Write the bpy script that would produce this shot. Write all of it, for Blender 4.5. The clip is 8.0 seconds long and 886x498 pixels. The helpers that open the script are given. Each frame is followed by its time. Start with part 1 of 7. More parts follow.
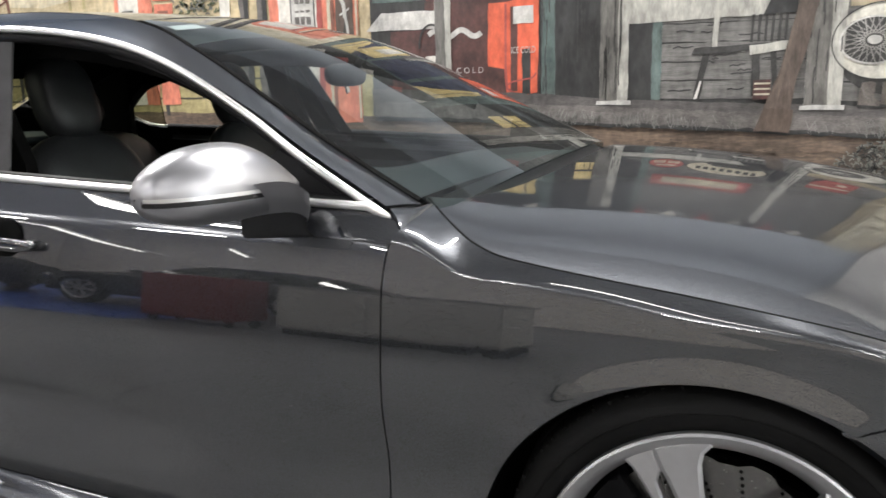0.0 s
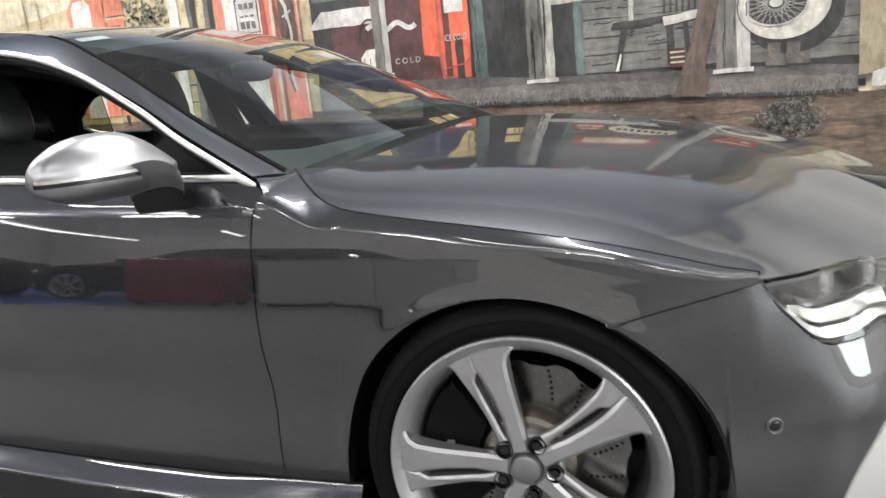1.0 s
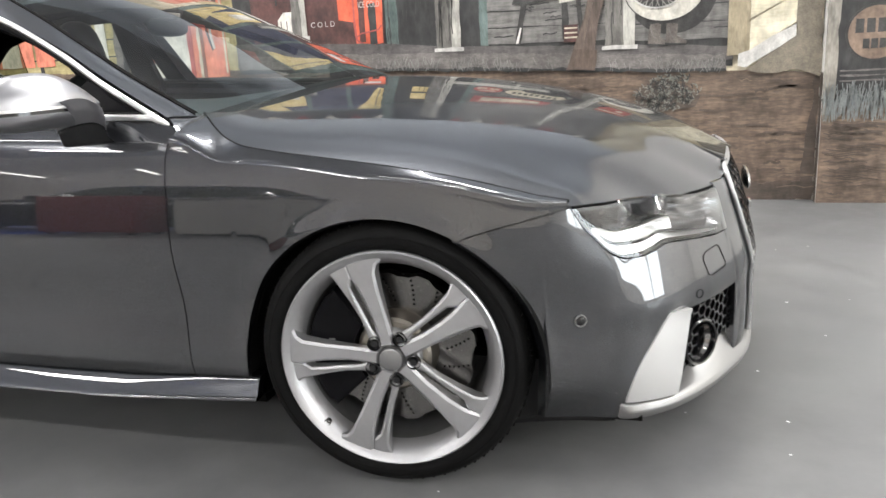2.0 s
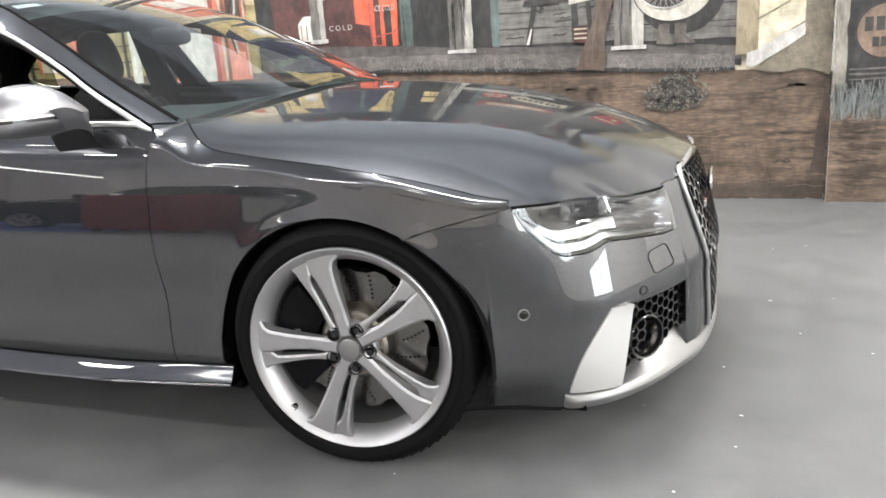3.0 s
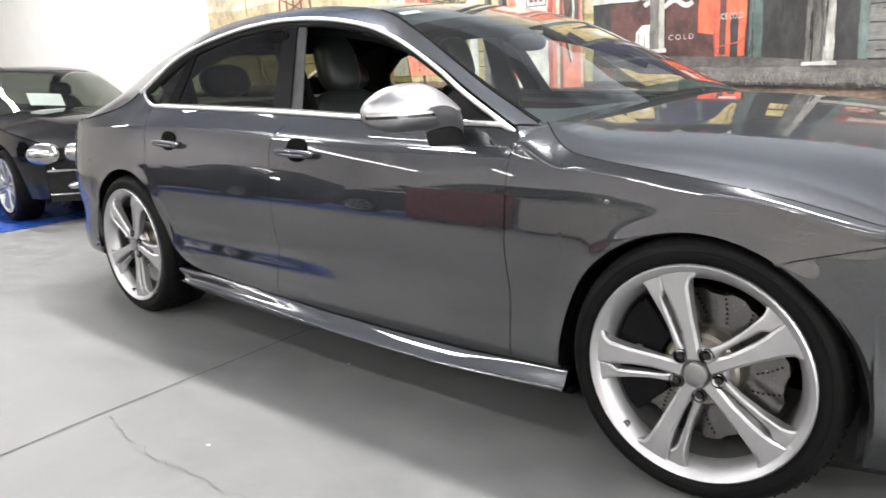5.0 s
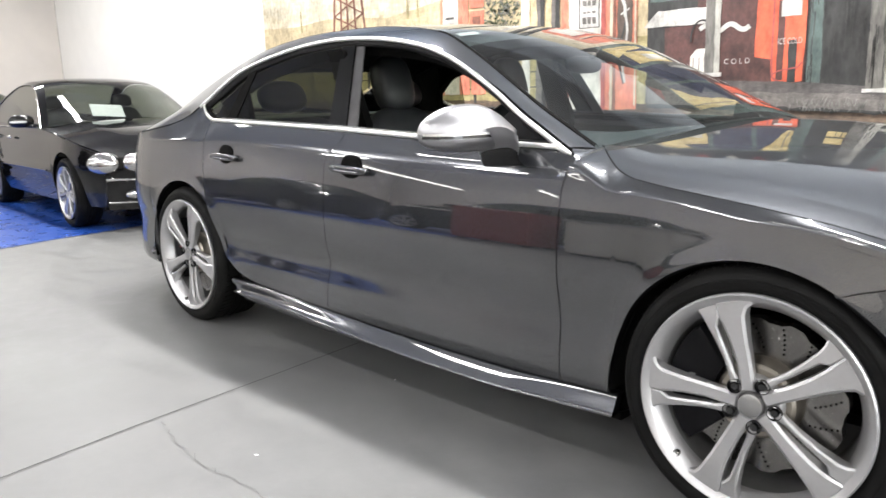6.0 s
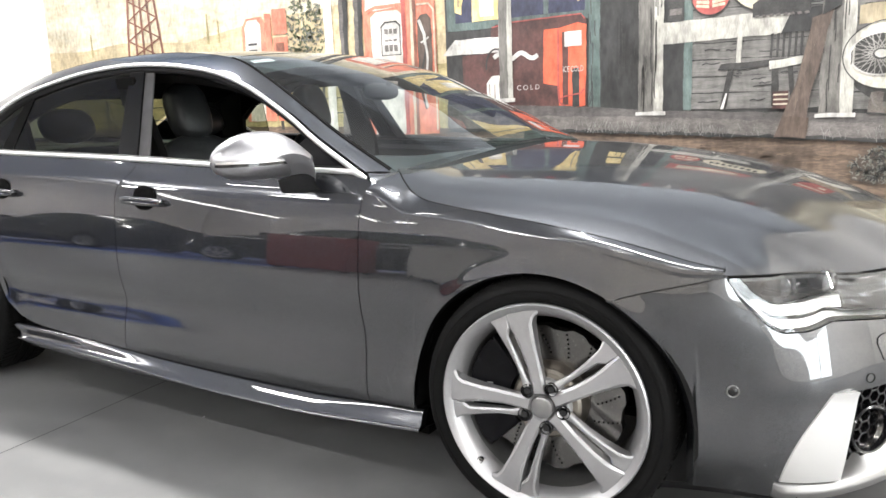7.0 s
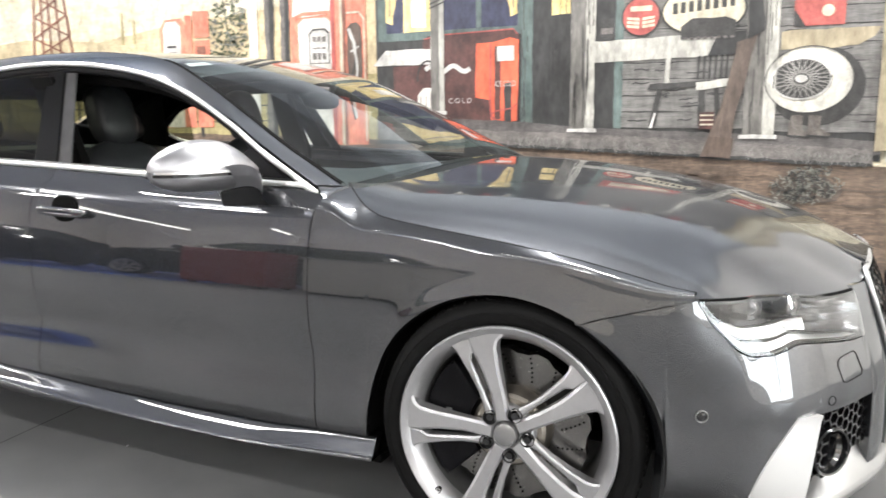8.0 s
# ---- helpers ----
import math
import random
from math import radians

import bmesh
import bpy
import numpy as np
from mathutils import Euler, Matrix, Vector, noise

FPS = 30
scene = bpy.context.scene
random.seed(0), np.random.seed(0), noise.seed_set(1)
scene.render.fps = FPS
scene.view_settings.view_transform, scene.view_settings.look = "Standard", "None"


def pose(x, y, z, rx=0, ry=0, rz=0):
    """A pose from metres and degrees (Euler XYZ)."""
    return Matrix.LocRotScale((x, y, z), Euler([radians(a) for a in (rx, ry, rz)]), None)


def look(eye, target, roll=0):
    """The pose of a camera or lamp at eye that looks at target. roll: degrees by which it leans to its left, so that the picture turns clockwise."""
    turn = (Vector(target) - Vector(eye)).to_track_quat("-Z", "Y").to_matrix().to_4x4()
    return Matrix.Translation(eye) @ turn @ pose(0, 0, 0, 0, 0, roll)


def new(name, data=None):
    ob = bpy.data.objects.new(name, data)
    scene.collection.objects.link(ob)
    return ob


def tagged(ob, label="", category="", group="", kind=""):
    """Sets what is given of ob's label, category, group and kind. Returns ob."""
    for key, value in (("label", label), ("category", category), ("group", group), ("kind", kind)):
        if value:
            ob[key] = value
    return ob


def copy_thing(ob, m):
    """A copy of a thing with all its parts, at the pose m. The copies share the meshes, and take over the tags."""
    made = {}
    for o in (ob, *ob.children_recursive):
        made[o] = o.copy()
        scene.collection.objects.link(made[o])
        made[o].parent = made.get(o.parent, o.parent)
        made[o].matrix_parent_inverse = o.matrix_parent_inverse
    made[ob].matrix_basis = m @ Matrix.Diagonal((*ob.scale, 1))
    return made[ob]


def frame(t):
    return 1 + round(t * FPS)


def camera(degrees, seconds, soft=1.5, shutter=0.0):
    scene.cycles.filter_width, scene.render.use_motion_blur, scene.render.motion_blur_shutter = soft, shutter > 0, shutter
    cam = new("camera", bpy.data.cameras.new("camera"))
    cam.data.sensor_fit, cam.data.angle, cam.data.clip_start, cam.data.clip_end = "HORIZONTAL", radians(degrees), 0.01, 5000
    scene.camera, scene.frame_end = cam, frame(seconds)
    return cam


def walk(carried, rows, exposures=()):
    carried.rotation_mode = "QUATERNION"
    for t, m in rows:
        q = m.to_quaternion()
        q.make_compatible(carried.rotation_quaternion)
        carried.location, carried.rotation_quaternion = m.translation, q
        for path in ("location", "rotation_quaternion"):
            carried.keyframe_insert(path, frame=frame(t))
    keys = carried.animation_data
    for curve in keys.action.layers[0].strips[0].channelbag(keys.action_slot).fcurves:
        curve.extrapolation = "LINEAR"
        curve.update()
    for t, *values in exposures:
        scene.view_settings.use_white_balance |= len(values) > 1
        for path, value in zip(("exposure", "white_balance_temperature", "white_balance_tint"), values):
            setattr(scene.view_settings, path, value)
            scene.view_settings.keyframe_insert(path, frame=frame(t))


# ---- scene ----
cam = camera(60.0, 8.0, shutter=0.3)
PATH = [
    (0, (0.044, -2.131, 1.165), (-0.714, -0.326, 0.757), -1.5),
    (0.5, (0.183, -2.151, 1.144), (-0.51, -0.312, 0.774), -3.2),
    (1, (0.425, -2.278, 1.117), (-0.325, -0.474, 0.692), -5.8),
    (1.5, (0.504, -2.505, 1.105), (-0.102, -0.651, 0.664), -4.6),
    (1.7, (0.556, -2.553, 1.099), (-0.001, -0.696, 0.608), -3.4),
    (2.8, (0.894, -2.625, 1.092), (0.26, -0.803, 0.564), -3.3),
    (3, (0.917, -2.633, 1.112), (0.24, -0.823, 0.598), -4.0),
    (3.5, (0.893, -2.657, 1.11), (0.098, -0.886, 0.627), -4.0),
    (4, (0.824, -2.679, 1.124), (-0.191, -1.029, 0.626), -3.4),
    (4.5, (0.779, -2.676, 1.119), (-0.391, -1.127, 0.636), -3.2),
    (4.7, (0.768, -2.669, 1.106), (-0.466, -1.166, 0.638), -3.1),
    (5.8, (0.733, -2.69, 1.11), (-0.687, -1.341, 0.702), -2.1),
    (6, (0.74, -2.696, 1.116), (-0.663, -1.326, 0.719), -1.7),
    (6.5, (0.778, -2.685, 1.109), (-0.454, -1.162, 0.705), -2.0),
    (7, (0.808, -2.681, 1.118), (-0.241, -1.015, 0.768), -2.2),
    (7.5, (0.777, -2.674, 1.119), (-0.269, -1.003, 0.781), -0.4),
    (8, (0.654, -2.651, 1.125), (-0.201, -0.872, 0.798), -0.6),
]
EXPOSURES = [(0, -.75), (1.0, -.55), (1.5, -.42), (3.0, -.22), (4.0, -.08), (4.7, 0), (8.0, 0)]
walk(cam, [(t, look(eye, target, roll)) for t, eye, target, roll in PATH], EXPOSURES)

# world and light
world = bpy.data.worlds.new("hall_air")
scene.world = world
world.use_nodes = True
world.node_tree.nodes["Background"].inputs[0].default_value = (1.0, 0.98, 0.95, 1)
world.node_tree.nodes["Background"].inputs[1].default_value = 0.008
scene.view_settings.exposure = 0.0

WALL_Y = 2.70      # mural wall
CEIL = 4.7


# ---- mesh helpers ----
def table(rows):
    """A smooth curve through rows of (x, value...), as a function of x."""
    rows = sorted(rows)
    xs = [r[0] for r in rows]
    vs = np.array([r[1:] for r in rows], float)
    n = len(xs)
    d = [(vs[i + 1] - vs[i]) / (xs[i + 1] - xs[i]) for i in range(n - 1)]
    m = [d[0]]
    for i in range(1, n - 1):
        a, b = d[i - 1], d[i]
        m.append(np.where(a * b > 0, 2 * a * b / np.where(a + b == 0, 1, a + b), 0.0))
    m.append(d[-1])

    def f(x):
        x = min(max(x, xs[0]), xs[-1])
        i = min(max(int(np.searchsorted(xs, x)) - 1, 0), n - 2)
        h = xs[i + 1] - xs[i]
        s = (x - xs[i]) / h
        v = ((1 + 2 * s) * (1 - s) ** 2 * vs[i] + s * (1 - s) ** 2 * h * m[i]
             + s * s * (3 - 2 * s) * vs[i + 1] + s * s * (s - 1) * h * m[i + 1])
        return float(v[0]) if len(v) == 1 else v
    return f


def spline(points):
    """A Catmull-Rom curve through the points, as a function of 0..len-1."""
    p = [Vector(q) for q in points]

    def f(s):
        s = min(max(s, 0.0), len(p) - 1.0)
        i = min(int(s), len(p) - 2)
        t = s - i
        a, b, c, d = p[max(i - 1, 0)], p[i], p[i + 1], p[min(i + 2, len(p) - 1)]
        return 0.5 * ((2 * b) + (c - a) * t + (2 * a - 5 * b + 4 * c - d) * t * t + (3 * b - a - 3 * c + d) * t ** 3)
    return f


def smooth(a, b, x):
    t = min(max((x - a) / (b - a), 0.0), 1.0)
    return t * t * (3 - 2 * t)


def mesh_of(verts, faces, mat, soft=True):
    me = bpy.data.meshes.new("m")
    me.from_pydata([tuple(v) for v in verts], [], faces)
    if mat:
        me.materials.append(mat)
    if soft:
        me.polygons.foreach_set("use_smooth", [True] * len(me.polygons))
    me.update()
    return me


def link(name, me, parent=None, label=""):
    me.name = name
    ob = new(name, me)
    if parent:
        ob.parent = parent
    if label:
        ob["label"] = label
    return ob


def part(name, bm, mat, parent=None, label="", soft=None):
    """Links a bmesh as one mesh object under a thing or part. soft: angle in degrees below which edges are smoothed."""
    me = bpy.data.meshes.new(name)
    if soft is not None:
        bmesh.ops.recalc_face_normals(bm, faces=bm.faces)
        for f in bm.faces:
            f.smooth = True
        for e in bm.edges:
            if len(e.link_faces) == 2 and e.calc_face_angle(0) > radians(soft):
                e.smooth = False
    bm.to_mesh(me)
    bm.free()
    me.materials.append(mat)
    return link(name, me, parent, label)


def patch(fn, nu, nv, mat, skirt=None, us=None, vs=None):
    """A grid over fn(u, v), with an edge turned in by the vector skirt."""
    us = us or [i / nu for i in range(nu + 1)]
    vs = vs or [i / nv for i in range(nv + 1)]
    nu, nv = len(us) - 1, len(vs) - 1
    verts = [Vector(fn(u, v)) for u in us for v in vs]
    k = nv + 1
    faces = [(i * k + j, (i + 1) * k + j, (i + 1) * k + j + 1, i * k + j + 1) for i in range(nu) for j in range(nv)]
    if skirt is not None:
        ring = [i * k for i in range(nu + 1)] + [nu * k + j for j in range(1, nv + 1)]
        ring += [i * k + nv for i in range(nu - 1, -1, -1)] + [j for j in range(nv - 1, 0, -1)]
        base = len(verts)
        s = Vector(skirt)
        n = len(ring)
        verts += [verts[r].copy() for r in ring] + [verts[r] + s for r in ring]
        faces += [(base + a, base + (a + 1) % n, base + n + (a + 1) % n, base + n + a) for a in range(n)]
    return mesh_of(verts, faces, mat)


def box(bm, x0, y0, z0, x1, y1, z1, bevel=0.0, m=None):
    r = bmesh.ops.create_cube(bm, size=1)["verts"]
    for v in r:
        v.co = Vector((x0 + (v.co.x + .5) * (x1 - x0), y0 + (v.co.y + .5) * (y1 - y0), z0 + (v.co.z + .5) * (z1 - z0)))
    if bevel:
        es = list({e for v in r for e in v.link_edges})
        out = bmesh.ops.bevel(bm, geom=es, offset=bevel, segments=2, affect="EDGES", profile=.5)
        r = list({v for f in out["faces"] for v in f.verts} | {v for v in r if v.is_valid})
    if m is not None:
        bmesh.ops.transform(bm, matrix=m, verts=r)
    return r


def prism(bm, pts, depth, m=None, bevel=0.0):
    """A polygon in the xz plane, facing -y, with its depth towards +y."""
    a = [bm.verts.new((x, 0, z)) for x, z in pts]
    b = [bm.verts.new((x, depth, z)) for x, z in pts]
    n = len(pts)
    fs = [bm.faces.new(a), bm.faces.new(b[::-1])]
    fs += [bm.faces.new((a[i], b[i], b[(i + 1) % n], a[(i + 1) % n])) for i in range(n)]
    vs = a + b
    if bevel:
        front = set(a)
        es = [e for v in a for e in v.link_edges if e.other_vert(v) in front]
        out = bmesh.ops.bevel(bm, geom=list(set(es)), offset=bevel, segments=2, affect="EDGES", profile=.5)
        vs = list({v for f in out["faces"] for v in f.verts} | {v for v in vs if v.is_valid})
    if m is not None:
        bmesh.ops.transform(bm, matrix=m, verts=vs)
    return vs


def lathe(bm, prof, n, m=None):
    """A profile of (radius, y) turned about the y axis."""
    rings = [[bm.verts.new((r * math.cos(2 * math.pi * k / n), y, r * math.sin(2 * math.pi * k / n))) for k in range(n)] for r, y in prof]
    for a, b in zip(rings, rings[1:]):
        for k in range(n):
            bm.faces.new((a[k], b[k], b[(k + 1) % n], a[(k + 1) % n]))
    if m is not None:
        bmesh.ops.transform(bm, matrix=m, verts=[v for r in rings for v in r])
    return rings


def tube(bm, path, radius, n=8, closed=False, flat=1.0):
    """A round rod along the path."""
    p = [Vector(q) for q in path]
    rings = []
    for i, q in enumerate(p):
        a, b = p[i - 1] if (i or closed) else p[i], p[(i + 1) % len(p)] if (closed or i + 1 < len(p)) else p[i]
        t = (b - a).normalized()
        side = t.cross(Vector((0, 0, 1)))
        side = side.normalized() if side.length > 1e-4 else Vector((1, 0, 0))
        up = side.cross(t)
        rings.append([bm.verts.new(q + radius * (math.cos(2 * math.pi * k / n) * side * flat + math.sin(2 * math.pi * k / n) * up)) for k in range(n)])
    pairs = list(zip(rings, rings[1:])) + ([(rings[-1], rings[0])] if closed else [])
    for a, b in pairs:
        for k in range(n):
            bm.faces.new((a[k], a[(k + 1) % n], b[(k + 1) % n], b[k]))
    if not closed:
        bm.faces.new(rings[0][::-1])
        bm.faces.new(rings[-1])


def blob(bm, c, size, power=2.6, nu=24, nv=16, m=None):
    """A rounded box: a superellipsoid with half sizes."""
    def sg(v, e):
        return math.copysign(abs(v) ** e, v)
    e = 2 / power
    rows = []
    for i in range(1, nv):
        f = -math.pi / 2 + math.pi * i / nv
        rows.append([bm.verts.new((c[0] + size[0] * sg(math.cos(f), e) * sg(math.cos(2 * math.pi * k / nu), e),
                                   c[1] + size[1] * sg(math.cos(f), e) * sg(math.sin(2 * math.pi * k / nu), e),
                                   c[2] + size[2] * sg(math.sin(f), e))) for k in range(nu)])
    lo, hi = bm.verts.new((c[0], c[1], c[2] - size[2])), bm.verts.new((c[0], c[1], c[2] + size[2]))
    for a, b in zip(rows, rows[1:]):
        for k in range(nu):
            bm.faces.new((a[k], a[(k + 1) % nu], b[(k + 1) % nu], b[k]))
    for k in range(nu):
        bm.faces.new((lo, rows[0][(k + 1) % nu], rows[0][k]))
        bm.faces.new((hi, rows[-1][k], rows[-1][(k + 1) % nu]))
    vs = [v for r in rows for v in r] + [lo, hi]
    if m is not None:
        bmesh.ops.transform(bm, matrix=m, verts=vs)
    return vs


# ---- materials ----
def material(name):
    mat = bpy.data.materials.new(name)
    mat.use_nodes = True
    nt = mat.node_tree
    return mat, nt, nt.nodes["Principled BSDF"]


def node(nt, kind, **values):
    n = nt.nodes.new(kind)
    for k, v in values.items():
        if k in n.inputs:
            n.inputs[k].default_value = v
    return n


def noise_of(nt, scale, detail=4.0, rough=.55, stretch=(1, 1, 1)):
    tc = nt.nodes.new("ShaderNodeTexCoord")
    mp = nt.nodes.new("ShaderNodeMapping")
    mp.inputs["Scale"].default_value = stretch
    no = node(nt, "ShaderNodeTexNoise", Scale=scale, Detail=detail, Roughness=rough)
    nt.links.new(tc.outputs["Object"], mp.inputs["Vector"])
    nt.links.new(mp.outputs["Vector"], no.inputs["Vector"])
    return no.outputs["Fac"]


def ramp_of(nt, fac, stops):
    r = nt.nodes.new("ShaderNodeValToRGB")
    while len(r.color_ramp.elements) < len(stops):
        r.color_ramp.elements.new(.5)
    for e, (p, c) in zip(r.color_ramp.elements, stops):
        e.position, e.color = p, (*c, 1) if len(c) == 3 else c
    nt.links.new(fac, r.inputs["Fac"])
    return r.outputs["Color"]


def bump_of(nt, b, height, strength=.2, distance=.01):
    n = node(nt, "ShaderNodeBump", Strength=strength, Distance=distance)
    nt.links.new(height, n.inputs["Height"])
    nt.links.new(n.outputs["Normal"], b.inputs["Normal"])


def plain(name, color, rough=.5, metal=0.0, coat=0.0, vary=.12, scale=30.0, bump=0.0, spec=.5):
    """A surface with a slight variation of tone and gloss at two scales."""
    mat, nt, b = material(name)
    b.inputs["Metallic"].default_value = metal
    b.inputs["Coat Weight"].default_value = coat
    b.inputs["Specular IOR Level"].default_value = spec
    b.inputs["Coat Roughness"].default_value = .03
    f1, f2 = noise_of(nt, scale), noise_of(nt, scale * .13, 2)
    mix = nt.nodes.new("ShaderNodeMath")
    mix.operation = "MULTIPLY_ADD"
    mix.inputs[1].default_value = .5
    nt.links.new(f1, mix.inputs[0])
    half = nt.nodes.new("ShaderNodeMath")
    half.operation = "MULTIPLY"
    half.inputs[1].default_value = .5
    nt.links.new(f2, half.inputs[0])
    nt.links.new(half.outputs[0], mix.inputs[2])
    lo, hi = [c * (1 - vary) for c in color], [min(c * (1 + vary), .98) for c in color]
    nt.links.new(ramp_of(nt, mix.outputs[0], [(.3, lo), (.7, hi)]), b.inputs["Base Color"])
    mr = node(nt, "ShaderNodeMapRange")
    mr.inputs["To Min"].default_value, mr.inputs["To Max"].default_value = rough * .85, min(rough * 1.15, 1)
    nt.links.new(f1, mr.inputs["Value"])
    nt.links.new(mr.outputs[0], b.inputs["Roughness"])
    if bump:
        bump_of(nt, b, f1, bump, .004)
    return mat


def paint_metallic(name, color, flake=.2):
    mat, nt, b = material(name)
    fine = noise_of(nt, 900, 1)
    nt.links.new(ramp_of(nt, fine, [(.3, [c * (1 - flake) for c in color]), (.75, [c * (1 + flake) for c in color])]), b.inputs["Base Color"])
    b.inputs["Metallic"].default_value = 1.0
    b.inputs["Roughness"].default_value = .42
    b.inputs["Coat Weight"].default_value = 1.0
    b.inputs["Coat Roughness"].default_value = .02
    b.inputs["Coat IOR"].default_value = 2.05
    b.inputs["Specular Tint"].default_value = (.36, .375, .40, 1)
    # orange peel of the lacquer
    peel = noise_of(nt, 160.0, 2)
    n = node(nt, "ShaderNodeBump", Strength=.010, Distance=.001)
    nt.links.new(peel, n.inputs["Height"])
    nt.links.new(n.outputs["Normal"], b.inputs["Coat Normal"])
    return mat


def glass(name, tint, gloss_rough=0.0, ior=1.5, sheen=(1, 1, 1)):
    """A thin pane: it tints what lies behind and mirrors by Fresnel."""
    mat, nt, b = material(name)
    nt.nodes.remove(b)
    tr = node(nt, "ShaderNodeBsdfTransparent", Color=(*tint, 1))
    gl = node(nt, "ShaderNodeBsdfGlossy", Roughness=gloss_rough, Color=(*sheen, 1))
    lw = node(nt, "ShaderNodeLayerWeight", Blend=.5)
    pw = nt.nodes.new("ShaderNodeMath")
    pw.operation = "POWER"
    pw.inputs[1].default_value = 5.0
    nt.links.new(lw.outputs["Facing"], pw.inputs[0])
    f0 = 2 * ((ior - 1) / (ior + 1)) ** 2
    fr = nt.nodes.new("ShaderNodeMath")
    fr.operation = "MULTIPLY_ADD"
    fr.inputs[1].default_value, fr.inputs[2].default_value = 1 - f0, f0
    nt.links.new(pw.outputs[0], fr.inputs[0])
    mx = nt.nodes.new("ShaderNodeMixShader")
    nt.links.new(fr.outputs[0], mx.inputs[0])
    nt.links.new(tr.outputs[0], mx.inputs[1])
    nt.links.new(gl.outputs[0], mx.inputs[2])
    nt.links.new(mx.outputs[0], nt.nodes["Material Output"].inputs["Surface"])
    return mat


def lamp_face(name, color, strength):
    mat, nt, b = material(name)
    b.inputs["Emission Color"].default_value = (*color, 1)
    b.inputs["Emission Strength"].default_value = strength
    return mat


def floor_paint(name, c0, c1, rough):
    mat, nt, b = material(name)
    big, mid, fine = noise_of(nt, .7, 5, .6), noise_of(nt, 6, 6, .65), noise_of(nt, 60, 3)
    add = nt.nodes.new("ShaderNodeMath")
    add.operation = "ADD"
    nt.links.new(big, add.inputs[0])
    nt.links.new(mid, add.inputs[1])
    sc = nt.nodes.new("ShaderNodeMath")
    sc.operation = "MULTIPLY"
    sc.inputs[1].default_value = .5
    nt.links.new(add.outputs[0], sc.inputs[0])
    nt.links.new(ramp_of(nt, sc.outputs[0], [(.36, c0), (.62, c1)]), b.inputs["Base Color"])
    mr = node(nt, "ShaderNodeMapRange")
    mr.inputs["From Min"].default_value, mr.inputs["From Max"].default_value = .3, .7
    mr.inputs["To Min"].default_value, mr.inputs["To Max"].default_value = rough * .75, rough * 1.25
    nt.links.new(mid, mr.inputs["Value"])
    nt.links.new(mr.outputs[0], b.inputs["Roughness"])
    bump_of(nt, b, fine, .06, .003)
    return mat


def mural_paint(name, c0, c1, scale=6.0, stretch=(1, 1, 1), c2=None):
    """Brushed wall paint between two or three tones."""
    mat, nt, b = material(name)
    a, f = noise_of(nt, scale, 6, .65, stretch), noise_of(nt, scale * 7, 3, .6, stretch)
    mix = nt.nodes.new("ShaderNodeMath")
    mix.operation = "MULTIPLY_ADD"
    mix.inputs[1].default_value = .45
    nt.links.new(f, mix.inputs[0])
    k = nt.nodes.new("ShaderNodeMath")
    k.operation = "MULTIPLY"
    k.inputs[1].default_value = .55
    nt.links.new(a, k.inputs[0])
    nt.links.new(k.outputs[0], mix.inputs[2])
    stops = [(.36, c0), (.64, c1)] if c2 is None else [(.34, c0), (.5, c1), (.66, c2)]
    # broad blotches and dabs of the brush
    blot, dab = noise_of(nt, 3.1, 5, .65), noise_of(nt, 26.0, 2, .5, (1, 1, .45))
    tone = nt.nodes.new("ShaderNodeMath")
    tone.operation = "ADD"
    for fac, i, lo, hi in ((blot, 0, .20, .80), (dab, 1, .32, .68)):
        mr = node(nt, "ShaderNodeMapRange")
        mr.inputs["From Min"].default_value, mr.inputs["From Max"].default_value = .32, .68
        mr.inputs["To Min"].default_value, mr.inputs["To Max"].default_value = lo, hi
        nt.links.new(fac, mr.inputs["Value"])
        nt.links.new(mr.outputs[0], tone.inputs[i])
    # haze of reflected light, put into the paint as lower saturation
    hs = node(nt, "ShaderNodeHueSaturation", Saturation=.94)
    nt.links.new(tone.outputs[0], hs.inputs["Value"])
    nt.links.new(ramp_of(nt, mix.outputs[0], stops), hs.inputs["Color"])
    nt.links.new(hs.outputs["Color"], b.inputs["Base Color"])
    b.inputs["Roughness"].default_value = .42
    bump_of(nt, b, f, .14, .003)
    return mat


PAINT = paint_metallic("grey_metallic_paint", (.044, .047, .053))
BLACKPAINT = plain("black_car_paint", (.004, .004, .0045), .02, 0, 0, .2, 30, 0, .40)
CHROME = plain("satin_chrome", (.88, .87, .86), .12, 1.0, 0, .06, 60)
BRIGHT = plain("bright_satin_metal", (.93, .93, .92), .30, 1.0, 0, .04, 60)
MIRRORALU = plain("mirror_aluminium", (.42, .42, .44), .34, .95, 0, .015, 4)
ALU = plain("brushed_aluminium", (.49, .49, .49), .38, .85, 0, .04, 9)
LIPALU = plain("lip_aluminium", (.34, .34, .335), .42, .85, 0, .05, 9)
BLADEALU = plain("blade_aluminium", (.68, .68, .67), .45, .7, 0, .03, 9)
ALLOY = plain("silver_wheel_paint", (.50, .50, .51), .40, .85, .15, .06, 70)
ALLOYDARK = plain("wheel_barrel_metal", (.22, .22, .22), .4, .8, 0, .15, 40)
DISC = plain("brake_disc_steel", (.19, .184, .178), .26, 1.0, 0, .15, 120)
CALIPER = plain("black_caliper_paint", (.005, .005, .006), .35, 0, 0, .2, 30, 0, .10)
RUBBER = plain("tyre_rubber", (.0062, .0062, .0062), .55, 0, 0, .3, 50, .15, .08)
TRIM = plain("black_gloss_trim", (.008, .008, .009), .12, 0, .4, .2)
MATT = plain("black_plastic", (.012, .012, .013), .5, 0, 0, .25, 90, .1, .18)
